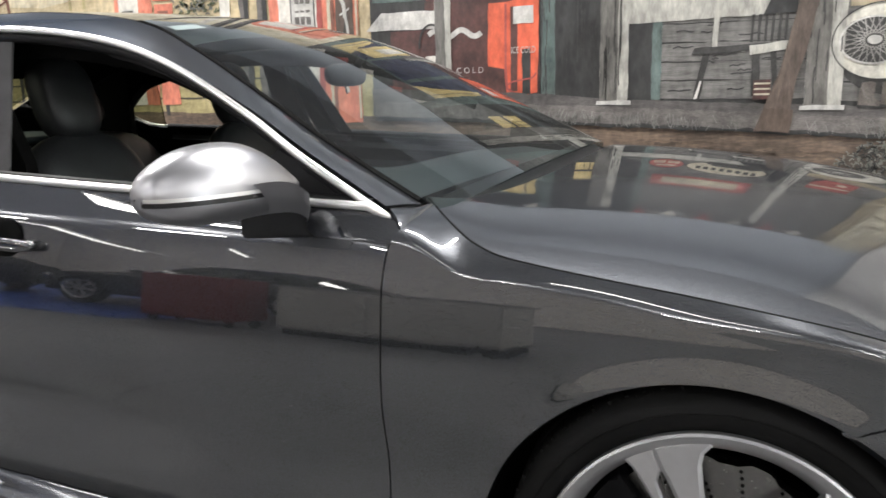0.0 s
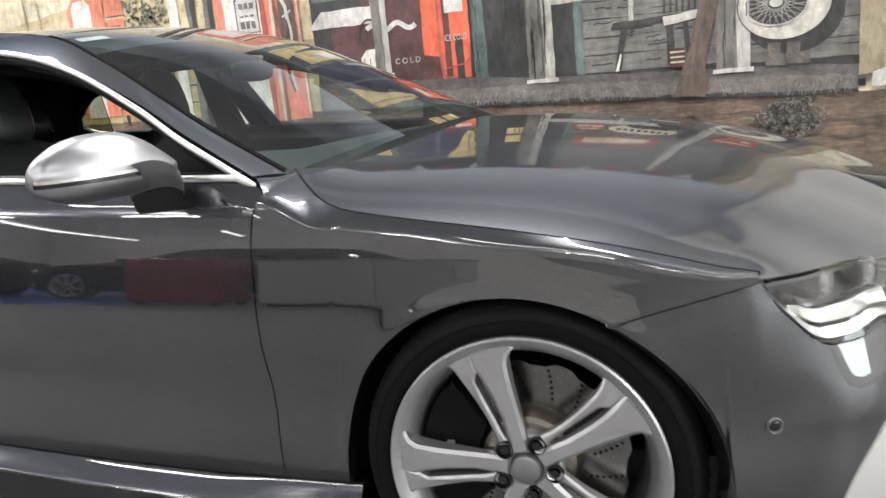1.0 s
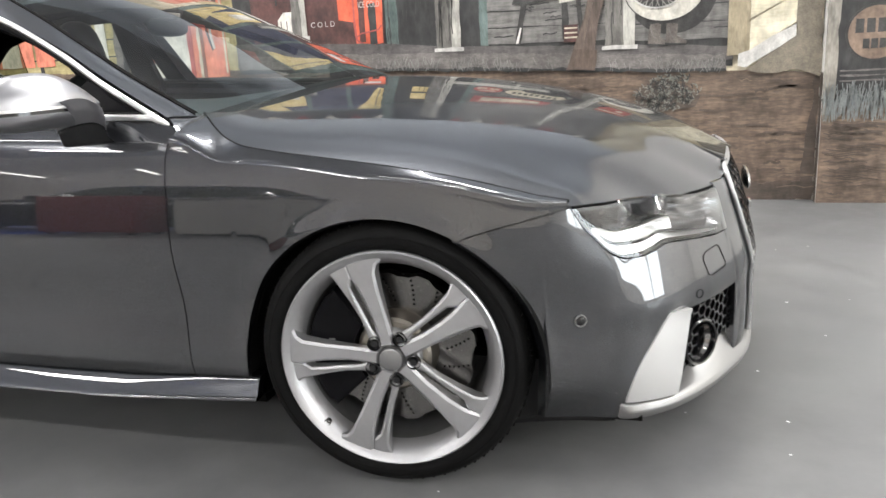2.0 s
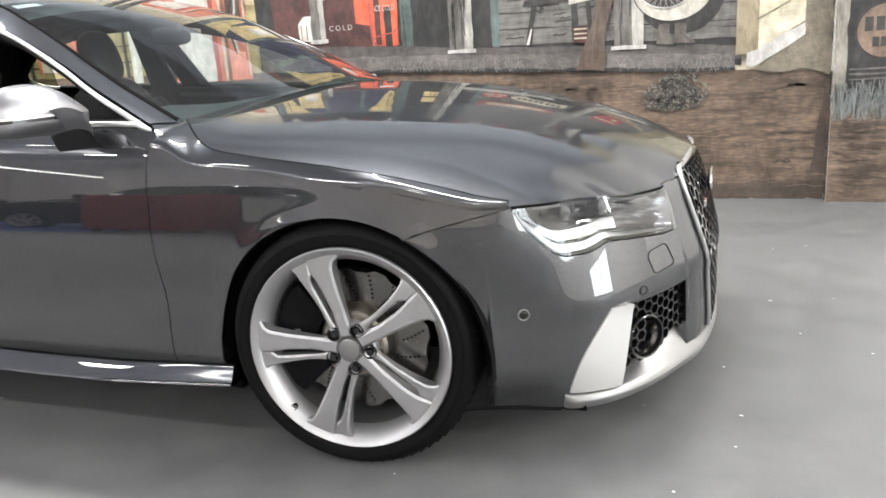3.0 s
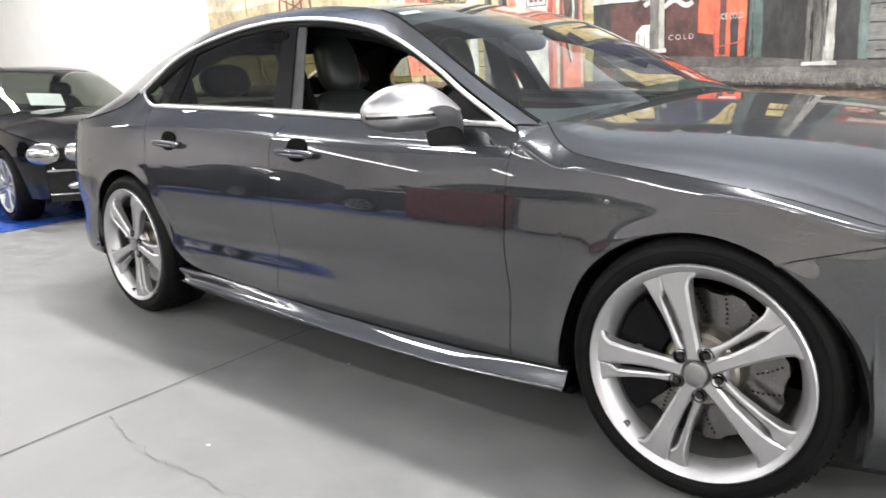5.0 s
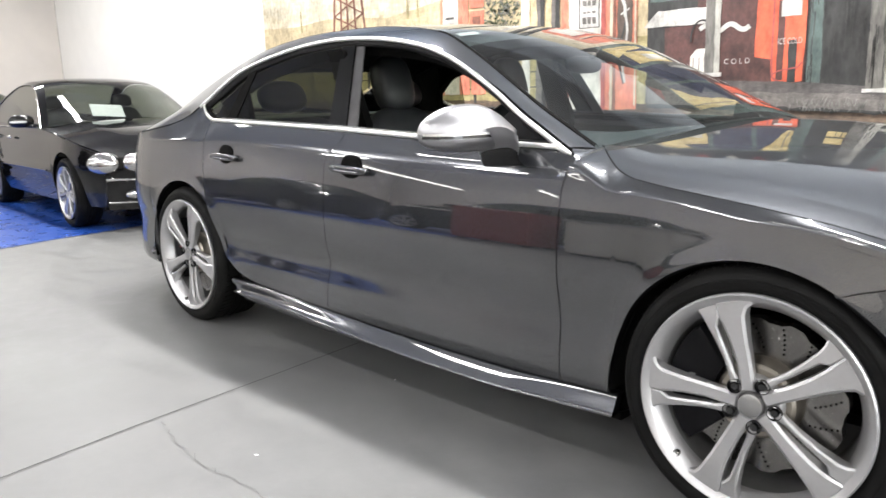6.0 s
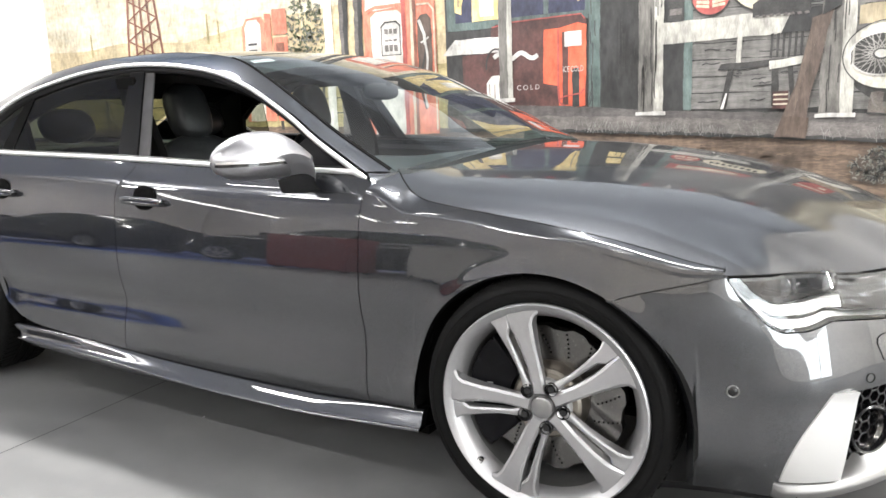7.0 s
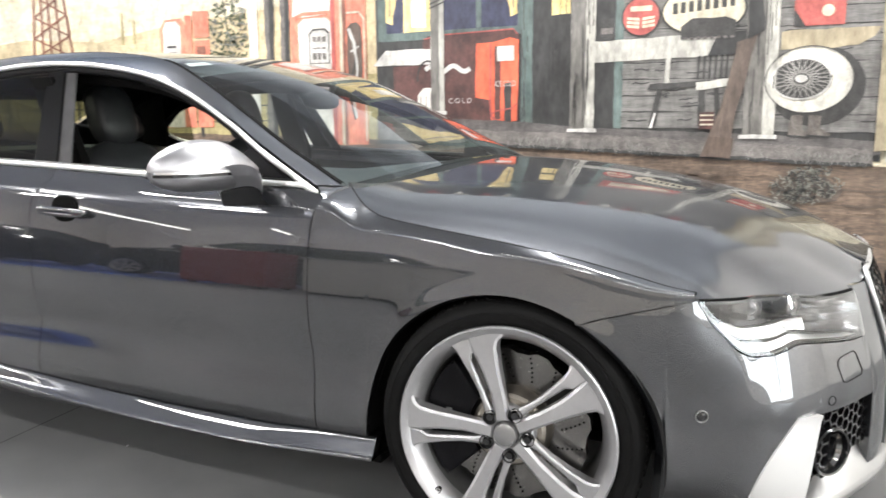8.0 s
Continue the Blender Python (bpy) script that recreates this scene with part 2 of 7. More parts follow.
GLOSSBLACK = plain("gloss_black_cover", (.006, .006, .006), .08, 0, 0, .2, 30, 0, .25)
VOID = plain("dark_lining", (.006, .006, .006), .85, 0, 0, .2, 30, 0, .06)
LEATHER = plain("black_leather", (.02, .021, .023), .42, 0, 0, .25, 140, .25)
GREYCLOTH = plain("grey_lining", (.055, .055, .058), .75, 0, 0, .2, 160, .2)
DASH = plain("soft_dashboard", (.014, .022, .025), .55, 0, 0, .2, 150, .2)
WHITE = plain("white_plastic", (.60, .60, .59), .3)
RED = plain("red_enamel", (.16, .014, .014), .4)
PAPER = plain("white_paper", (.82, .82, .82), .7)
SCREEN = glass("windscreen_glass", (.70, .78, .77), 0, 1.60)
TINT = glass("tinted_glass", (.30, .32, .26), 0, 1.25)
PALEGLASS = glass("pale_green_glass", (.58, .62, .60), 0, 1.28)
CLEAR = glass("clear_lens", (.93, .94, .94), 0, 1.45)


# ---- the hall ----
FLOOR = floor_paint("grey_floor_paint", (.118, .120, .122), (.178, .180, .180), .46)
BLUE = floor_paint("blue_floor_paint", (.010, .045, .24), (.018, .075, .36), .30)
WALLPAINT = plain("white_wall_paint", (.78, .77, .74), .6, 0, 0, .05, 3)
FARPAINT = plain("dull_grey_paint", (.60, .565, .52), .7, 0, 0, .08, 2)
UPPERWALL = plain("blue_grey_wall_paint", (.53, .58, .64), .6, 0, 0, .08, 2)
CEILPAINT = plain("ceiling_paint", (.42, .43, .45), .8, 0, 0, .06, 4)
CRACK = plain("hairline_crack", (.125, .125, .123), .8, 0, 0, .3, 60)
JOINT = plain("joint_filler", (.055, .055, .054), .8, 0, 0, .3, 60)
FLOOR.node_tree.nodes["Principled BSDF"].inputs["Specular IOR Level"].default_value = .28
TUBE = lamp_face("fluorescent_tube", (1.0, .97, .92), 12)

X0, X1, Y0 = -15.0, 9.5, -13.0


def structure(name, verts_box, mat, label, category):
    bm = bmesh.new()
    box(bm, *verts_box)
    ob = part(name, bm, mat)
    return tagged(ob, label, category, kind="structure")


structure("floor", (X0 - .3, Y0 - .3, -.15, X1 + .3, WALL_Y + .3, 0), FLOOR, "grey painted concrete floor of a car showroom", "floor")
structure("ceiling", (X0, Y0, CEIL, X1, WALL_Y, CEIL + .2), CEILPAINT, "plain grey showroom ceiling", "ceiling")
structure("wall_north", (-7.85, WALL_Y, 0, 1.53, WALL_Y + .25, CEIL), UPPERWALL, "showroom wall carrying the painted roadside scene", "wall")
structure("wall_north_plain", (X0, WALL_Y + .004, 0, -7.853, WALL_Y + .25, CEIL), WALLPAINT, "plain white showroom wall beside the mural", "wall")
structure("wall_pier", (1.533, WALL_Y - .10, 0, X1, WALL_Y + .25, CEIL), WALLPAINT, "projecting painted wall pier beside the mural", "wall")
structure("wall_south", (X0, Y0 - .25, 0, X1, Y0, CEIL), FARPAINT, "plain dull grey wall across the showroom", "wall")
structure("wall_west", (X0 - .25, Y0, 0, X0, WALL_Y, CEIL), FARPAINT, "plain dull grey end wall of the showroom", "wall")
structure("wall_east_south", (X1, Y0, 0, X1 + .25, -5.2, CEIL), WALLPAINT, "plain white end wall beside the shop window", "wall")
structure("wall_east_north", (X1, -2.2, 0, X1 + .25, WALL_Y, CEIL), WALLPAINT, "plain white end wall beside the shop window", "wall")
structure("wall_east_sill", (X1, -5.2, 0, X1 + .25, -2.2, .35), WALLPAINT, "low wall under the shop window", "wall")
structure("wall_east_head", (X1, -5.2, 1.95, X1 + .25, -2.2, CEIL), WALLPAINT, "wall over the shop window", "wall")

# blue parking areas, laid on the grey
bm = bmesh.new()
pts = [(-6.02, -1.15), (-6.13, -.6), (-6.20, .2), (-6.35, 2.60), (-14.9, 2.60), (-14.9, -1.15)]
bm.faces.new([bm.verts.new((x, y, .004)) for x, y in pts])
tagged(part("blue_floor_area", bm, BLUE), "bright blue painted parking area on the floor", "floor marking", kind="structure")
bm = bmesh.new()
pts = [(-14.9, -5.0), (-5.2, -5.0), (-4.9, -10.9), (-14.9, -10.9)]
bm.faces.new([bm.verts.new((x, y, .004)) for x, y in pts])
tagged(part("blue_floor_strip", bm, BLUE), "bright blue painted parking strip along the wall", "floor marking", kind="structure")

# slab joint and hairline crack
bm = bmesh.new()
line = [(-1.62, -3.2), (-1.77, -2.19), (-1.84, -1.7), (-1.90, -1.12), (-1.95, -.72), (-2.06, .4), (-2.2, 2.0)]
for (ax, ay), (bx, by) in zip(line, line[1:]):
    bm.faces.new([bm.verts.new(p) for p in ((ax - .003, ay, .003), (ax + .003, ay, .003), (bx + .003, by, .003), (bx - .003, by, .003))])
tagged(part("floor_joint", bm, JOINT), "thin dark saw-cut joint across the floor", "floor joint", kind="structure")
bm = bmesh.new()
random.seed(5)
ax, ay = -1.84, -1.63
path = [(ax, ay)]
while ax < -.85:
    ax += random.uniform(.02, .05)
    ay = -1.64 - .05 * math.sin((ax + 1.84) * 3.2) + random.uniform(-.012, .012)
    path.append((ax, ay))
for (ax, ay), (bx, by) in zip(path, path[1:]):
    if random.random() < .8:
        w = random.uniform(.0008, .0022)
        bm.faces.new([bm.verts.new(p) for p in ((ax, ay - w, .003), (bx, by - w, .003), (bx, by + w, .003), (ax, ay + w, .003))])
tagged(part("floor_crack", bm, CRACK), "hairline crack in the painted floor", "crack", kind="structure")


# flakes of paint and dust near the nose
bm = bmesh.new()
for _ in range(46):
    x, y = random.choice((random.uniform(.7, 2.2), random.uniform(-1.6, 2.0))), random.uniform(-2.2, 1.6)
    r, a = random.uniform(.002, .007), random.uniform(0, 6.28)
    bm.faces.new([bm.verts.new((x + r * k * math.cos(a + t), y + r * math.sin(a + t), .0035)) for t, k in ((0, 2), (1.4, 1), (3.1, 1.6), (4.4, 1))])
tagged(part("floor_fleck", bm, PAPER), "scattered pale flecks on the floor", "fleck", kind="stuff")


# ceiling lamps: hanging battens with one tube
LAMP_Z = 3.95


def batten(x, y, length=2.4, turn=0.0, z=LAMP_Z):
    ob = new("ceiling_light", None)
    ob.matrix_basis = pose(x, y, z, 0, 0, turn)
    bm = bmesh.new()
    box(bm, -length / 2, -.05, .03, length / 2, .05, .09, .008)
    part("housing", bm, WHITE, ob)
    bm = bmesh.new()
    tube(bm, [(-length / 2 + .03, 0, 0), (length / 2 - .03, 0, 0)], .03, 10)
    part("lamp_tube", bm, TUBE, ob, "lit fluorescent tube")
    for sx in (-.35, .35):
        bm = bmesh.new()
        tube(bm, [(sx * length, 0, .09), (sx * length, 0, CEIL - z)], .006, 6)
        part("hanger", bm, CHROME, ob)
    return tagged(ob, "long white ceiling batten with a lit tube", "ceiling light", "ceiling lights of the hall")


def area(x, y, z, sx, sy, watts, rx=0, ry=0, rz=0):
    li = bpy.data.lights.new("lamp", "AREA")
    li.shape, li.size, li.size_y, li.energy = "RECTANGLE", sx, sy, watts
    li.color = (1.0, .975, .945)
    ob = new("lamp", li)
    ob.matrix_basis = pose(x, y, z, rx, ry, rz)
    return ob


# each batten lights the floor; an added lamp above it brightens the ceiling
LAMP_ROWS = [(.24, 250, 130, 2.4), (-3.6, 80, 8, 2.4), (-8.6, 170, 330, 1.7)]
DOWN = (.55, .65, 1, .85, .3, 1.3)    # floor shares of the first row, set one by one for balance
# ceiling fill shares, raised towards the nose so the bonnet reflects brighter
UP_FILL = (.3, .35, .5, 1.4, 3.8, 3.0)
MIDDLE = (1, 1, .85, .35, .5, 4.5)    # second row: lowered beside the doors, raised at the end for the bumper
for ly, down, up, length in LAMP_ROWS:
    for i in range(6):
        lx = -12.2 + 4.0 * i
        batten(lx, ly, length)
        down_k, up_k = (DOWN[i], UP_FILL[i]) if ly > 0 else (MIDDLE[i], MIDDLE[i]) if ly > -5 else (1, 1)
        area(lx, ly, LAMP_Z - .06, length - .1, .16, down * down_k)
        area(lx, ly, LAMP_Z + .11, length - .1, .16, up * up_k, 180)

# two rows hung lower, slanting over the far bay
for x, y, n in ((-9.35, -7.42, 3), (-8.5, -10.8, 1)):
    for i in range(n):
        batten(x - 1.25 * i, y - 2.17 * i, 2.44, 60, 2.70)

# assumed shop window at the end, unseen, its daylight added to brighten the nose
win = tagged(new("window_1", None), "assumed wide shop window with white frames", "window", kind="structure")
for i in range(3):
    bm = bmesh.new()
    y = -5.2 + 1.5 * i
    box(bm, X1 + .05, y - (.04 if i else 0), .35, X1 + .15, y + (.04 if i < 2 else 0), 1.95)
    part("window_frame", bm, WHITE, win)
for i in range(2):
    bm = bmesh.new()
    y = -5.2 + 1.5 * i
    box(bm, X1 + .09, y + .045, .36, X1 + .10, y + 1.455, 1.94)
    pane_ob = part("pane", bm, CLEAR, win)
    pane_ob.visible_shadow = False
day = area(X1 + .20, -3.7, 1.15, 1.6, 3.0, 220, 0, 90, 0)
day.data.color = (.93, .97, 1.0)


# ---- the grey car: x forward from the front axle, w the half width, right side at -y ----
plan = table([(-3.95, .70), (-3.85, .775), (-3.7, .85), (-3.57, .897), (-3.45, .92), (-3.3, .937), (-2.915, .955), (-2.5, .947), (-1.7, .943), (-.9, .94),
              (-.5, .942), (-.2, .952), (0, .957), (.2, .95), (.31, .93), (.39, .905), (.43, .885)])
inset = table([(.15, .085), (.2, .058), (.25, .020), (.29, .008), (.33, .008), (.38, .013), (.43, .018), (.47, .018), (.53, .009), (.59, .001), (.63, 0), (.67, .002), (.72, .007), (.78, .014), (.84, .024), (.90, .038), (.95, .05)])
crease = table([(-3.95, .89), (-3.6, .915), (-2.9, .925), (-2.3, .925), (-1.5, .91), (-.9, .898), (-.58, .885), (-.42, .845),
                (-.15, .808), (.02, .786), (.17, .757), (.29, .731), (.37, .719), (.43, .7185)])
# the bonnet as one smooth sheet: middle line and edge line, with the seam cut along it
bonnet_mid = table([(-.64, .998), (-.38, .998), (-.2, .992), (0, .975), (.2, .948), (.4, .908), (.58, .856), (.7, .805), (.78, .764), (.838, .735)])
bonnet_edge = table([(-.64, .940), (-.60, .932), (-.56, .921), (-.5, .900), (-.43, .884), (-.36, .875), (-.15, .854), (.03, .831), (.18, .801), (.295, .764), (.375, .737), (.44, .722), (.6, .66), (.84, .58)])
seam_w = table([(-.60, .70), (-.56, .748), (-.5, .808), (-.43, .866), (-.36, .896), (-.15, .914), (.03, .917), (.18, .908), (.295, .890), (.375, .878), (.44, .87)])


def fall(w):
    """How far the bonnet has fallen from its middle to its edge."""
    v = w / .90
    return .85 * v ** 1.75 + .15 * v ** 5


def bonnet_z(x, w):
    zc, ze = bonnet_mid(x), bonnet_edge(x)
    return zc - (zc - ze) * fall(w)


def seam(x):
    w = seam_w(x)
    return w, bonnet_z(x, w)


# upper edge of the side behind the front shut line: x -> w, z
belt = table([(-3.95, .66, .925), (-3.9, .69, .93), (-3.7, .80, .94), (-3.5, .862, .955), (-3.2, .872, .985), (-3.05, .855, 1.015), (-2.93, .83, 1.06), (-2.86, .812, 1.098),
              (-2.80, .828, 1.060), (-2.74, .846, 1.032), (-2.68, .858, 1.018), (-2.55, .864, 1.012), (-2.15, .868, 1.0), (-1.75, .869, .987),
              (-1.25, .869, .965), (-.9, .868, .953), (-.62, .867, .944), (-.58, .869, .926), (-.55, .870, .915)])
sill_line = table([(-2.52, .36), (-2.45, .335), (-2.3, .302), (-2.15, .292), (-1.73, .272), (-1.38, .256), (-1.08, .25), (-.82, .25), (-.58, .262), (-.36, .272)])
sill_top = table([(-2.52, .292), (-2.42, .294), (-2.3, .294), (-2.15, .291), (-1.73, .272), (-1.38, .256), (-1.08, .25), (-.82, .25), (-.58, .262), (-.36, .272)])
FRONT_ARCH = (-.010, .312, .396)
REAR_ARCH = (-2.915, .330, .398)


def arch_height(x, low):
    for cx, cz, r in (FRONT_ARCH, REAR_ARCH):
        if abs(x - cx) < r:
            h = cz + math.sqrt(max(r * r - (x - cx) ** 2, 0))
            return max(low, h)
    return low


def side(x, z):
    """Half width of the flank below the crease, with the arches pulled out a little."""
    w = plan(x) - inset(z)
    w -= .007 * math.exp(-((z - .462) / .042) ** 2) * smooth(-.85, -1.75, x) * smooth(-2.62, -2.45, x)
    for cx, cz, r in (FRONT_ARCH, REAR_ARCH):
        d = math.hypot(x - cx, z - cz) - r
        if z > .2:
            w += .0045 * math.exp(-(max(d, 0) / .030) ** 2) * smooth(.2, .4, z) * (1 - smooth(.66, .80, z))
    return w


def flank(x, v, low, top):
    """A point of the side: v 0..0.7 from low to the crease, on to 1 at the top edge (w, z)."""
    zc = crease(x)
    wt, zt = top
    if v <= .7:
        z = low + (zc - low) * (v / .7)
        return x, side(x, z), z
    s = (v - .7) / .3
    wc = side(x, zc)
    soft = (wc - (wc - wt) * s ** 1.06, zc + (zt - zc) * s)
    t = 1 - s
    round_top = smooth(-.10, .22, x)
    zm = max(zt - (1.15 - .95 * round_top) * (wc - wt), zc + .1 * (zt - zc))
    h = 2 * (1.5 + 1.5 * round_top) * t * (1 - t)
    q = (1 - t) ** 2 + h + t * t
    rnd = (((1 - t) ** 2 * wt + h * (wc - .001) + t * t * wc) / q, ((1 - t) ** 2 * zt + h * zm + t * t * zc) / q)
    k = smooth(-.72, -.57, x)
    if x > -1:
        # the wing swells towards the foot of the windscreen pillar
        swell = smooth(.868, .77, wt) * max(math.sin(math.pi * s), 0) ** .8
        rnd = (rnd[0] + .004 * swell, rnd[1] + .020 * swell)
    return x, soft[0] * (1 - k) + rnd[0] * k, soft[1] * (1 - k) + rnd[1] * k


def side_panel(name, left, right, low, top, parent, s, nu=40, nv=34, us=None, label="", mat=None, turn=None):
    """A panel of the side between two edges, given as x over z."""
    def fn(u, v):
        z = .6
        for _ in range(5):
            x = left(z) * (1 - u) + right(z) * u
            p = flank(x, v, low(x), top(x))
            z = p[2]
        return p[0], s * p[1], p[2]
    me = patch(fn, nu, nv, mat or PAINT, turn or (0, -s * .022, 0), us)
    return link(name, me, parent, label)


shut_front = table([(.2, -.582), (.28, -.582), (.45, -.586), (.62, -.588), (.80, -.588), (.87, -.582), (.90, -.572), (.94, -.556), (1.0, -.556)])
shut_mid = table([(.2, -1.742), (.29, -1.74), (.6, -1.722), (.75, -1.728), (.86, -1.735), (.90, -1.722), (.94, -1.67), (.97, -1.648), (1.05, -1.648)])
shut_rear = table([(.2, -2.10), (.292, -2.25), (.31, -2.36), (.35, -2.47), (.40, -2.545), (.55, -2.62), (.69, -2.672), (.85, -2.70), (.93, -2.712), (1.03, -2.72), (1.1, -2.72)])
GAP = .0016


def cosines(n):
    return [(1 - math.cos(math.pi * i / n)) / 2 for i in range(n + 1)]


# plan of the nose at mid height: w -> x, run from the centre to the arch
NOSE = spline([(.900, 0, 0), (.896, .13, 0), (.884, .26, 0), (.860, .385, 0), (.812, .50, 0), (.752, .62, 0), (.668, .735, 0), (.565, .815, 0),
               (.468, .866, 0), (.385, .903, 0), (.30, .930, 0), (.18, .948, 0)])
nose_lean = table([(.10, .055), (.15, .02), (.2, .004), (.28, .0), (.41, .0), (.44, -.004), (.47, .0), (.50, .0065), (.53, .014), (.56, .0215), (.60, .032), (.66, .050), (.70, .068), (.75, .093)])


def nose(q, z, out=0.0):
    """A point on the nose skin: q 0..11 along the plan, at height z, pushed out by a few mm."""
    p, a, b = NOSE(q), NOSE(q - .05), NOSE(q + .05)
    t = (b - a).normalized()
    n = Vector((t.y, -t.x, 0))
    if n.x + n.y < 0:
        n = -n
    k = smooth(.40, .62, p.x)
    o = nose_lean(z) * k + (inset(z) - .003) * (1 - k)
    r = p + n * (out - o)
    if p.x < .43:
        f = smooth(.43, .34, p.x)
        r.y = r.y * (1 - f) + (side(p.x, z) + out) * f
    return Vector((r.x, r.y, z))


def q_at(x=None, w=None):
    """Where on the plan the nose reaches that x or w."""
    lo, hi = 0.0, 11.0
    for _ in range(30):
        m = (lo + hi) / 2
        p = NOSE(m)
        if (w is not None and p.y < w) or (x is not None and p.x > x):
            lo = m
        else:
            hi = m
    return lo


# bonnet front edge: w -> x, z
brow = table([(0, .838, .735), (.25, .818, .722), (.43, .768, .690), (.57, .690, .692), (.68, .585, .706), (.8, .505, .716), (.87, .44, .722)])


def bonnet_point(u, v, s):
    """u from cowl to brow, v from the centre to the seam."""
    x0, (x1, z1) = -.36 - .22 * v ** 2.2, brow(.87 * v)
    x = x0 + (x1 - x0) * u
    w = .87 * v if x > .44 else seam_w(x) * v
    z = bonnet_z(x, w) + (z1 - bonnet_z(x1, .87 * v)) * u ** 4
    return x, s * (w - .0075 * v ** 14), z - .0015 * v ** 30


# rails of the upper body, from the cowl to the tail
EDGE = spline([(-.50, .862, .893), (-.78, .832, 1.048), (-.95, .79, 1.138), (-1.19, .737, 1.241), (-1.41, .703, 1.303), (-1.70, .683, 1.342),
               (-2.0, .678, 1.349), (-2.3, .692, 1.320), (-2.6, .731, 1.250), (-2.855, .806, 1.112), (-3.05, .856, 1.02), (-3.5, .864, .958), (-3.9, .69, .932)])
DITCH = spline([(-.513, .779, .917), (-.78, .746, 1.0545), (-.95, .709, 1.146), (-1.177, .662, 1.266), (-1.386, .611, 1.345), (-1.70, .575, 1.388),
                (-2.0, .57, 1.396), (-2.3, .572, 1.388), (-2.65, .578, 1.345), (-2.98, .585, 1.262), (-3.25, .60, 1.172), (-3.6, .62, 1.04), (-3.92, .57, .965)])
MID = spline([(-.40, 0, .992), (-.60, 0, 1.082), (-.81, 0, 1.182), (-1.09, 0, 1.302), (-1.38, 0, 1.382), (-1.70, 0, 1.408),
              (-2.0, 0, 1.416), (-2.3, 0, 1.408), (-2.65, 0, 1.37), (-3.0, 0, 1.29), (-3.27, 0, 1.205), (-3.62, 0, 1.075), (-3.95, 0, .99)])


def rail_side(i0, i1, s, mat, name, parent, n=40, label="", edge_off=0.0):
    def fn(u, v):
        q = i0 + (i1 - i0) * u
        a, b = EDGE(q), DITCH(q)
        p = a.lerp(b, v)
        p = p + Vector((0, .0015, .0022)) * math.sin(math.pi * v)
        return p.x, s * p.y, p.z
    return link(name, patch(fn, n, 8, mat, (0, -s * .015, -.012)), parent, label)


def across(i0, i1, mat, name, parent, n=30, bow=2.0, label="", out=0.0, skirt=(0, 0, -.012), wide=1.0):
    """A sheet from ditch to ditch over the middle rail."""
    def fn(u, v):
        q = i0 + (i1 - i0) * u
        a, m = DITCH(q), MID(q)
        k = (2 * v - 1) * wide
        f = abs(k) ** bow
        p = m.lerp(Vector((a.x, 0, a.z)), f)
        return p.x, a.y * k, p.z + out
    return link(name, patch(fn, n, 28, mat, skirt), parent, label)


car = new("car", None)
tagged(car, "dark grey metallic four-door fastback car parked on the showroom floor", "car")

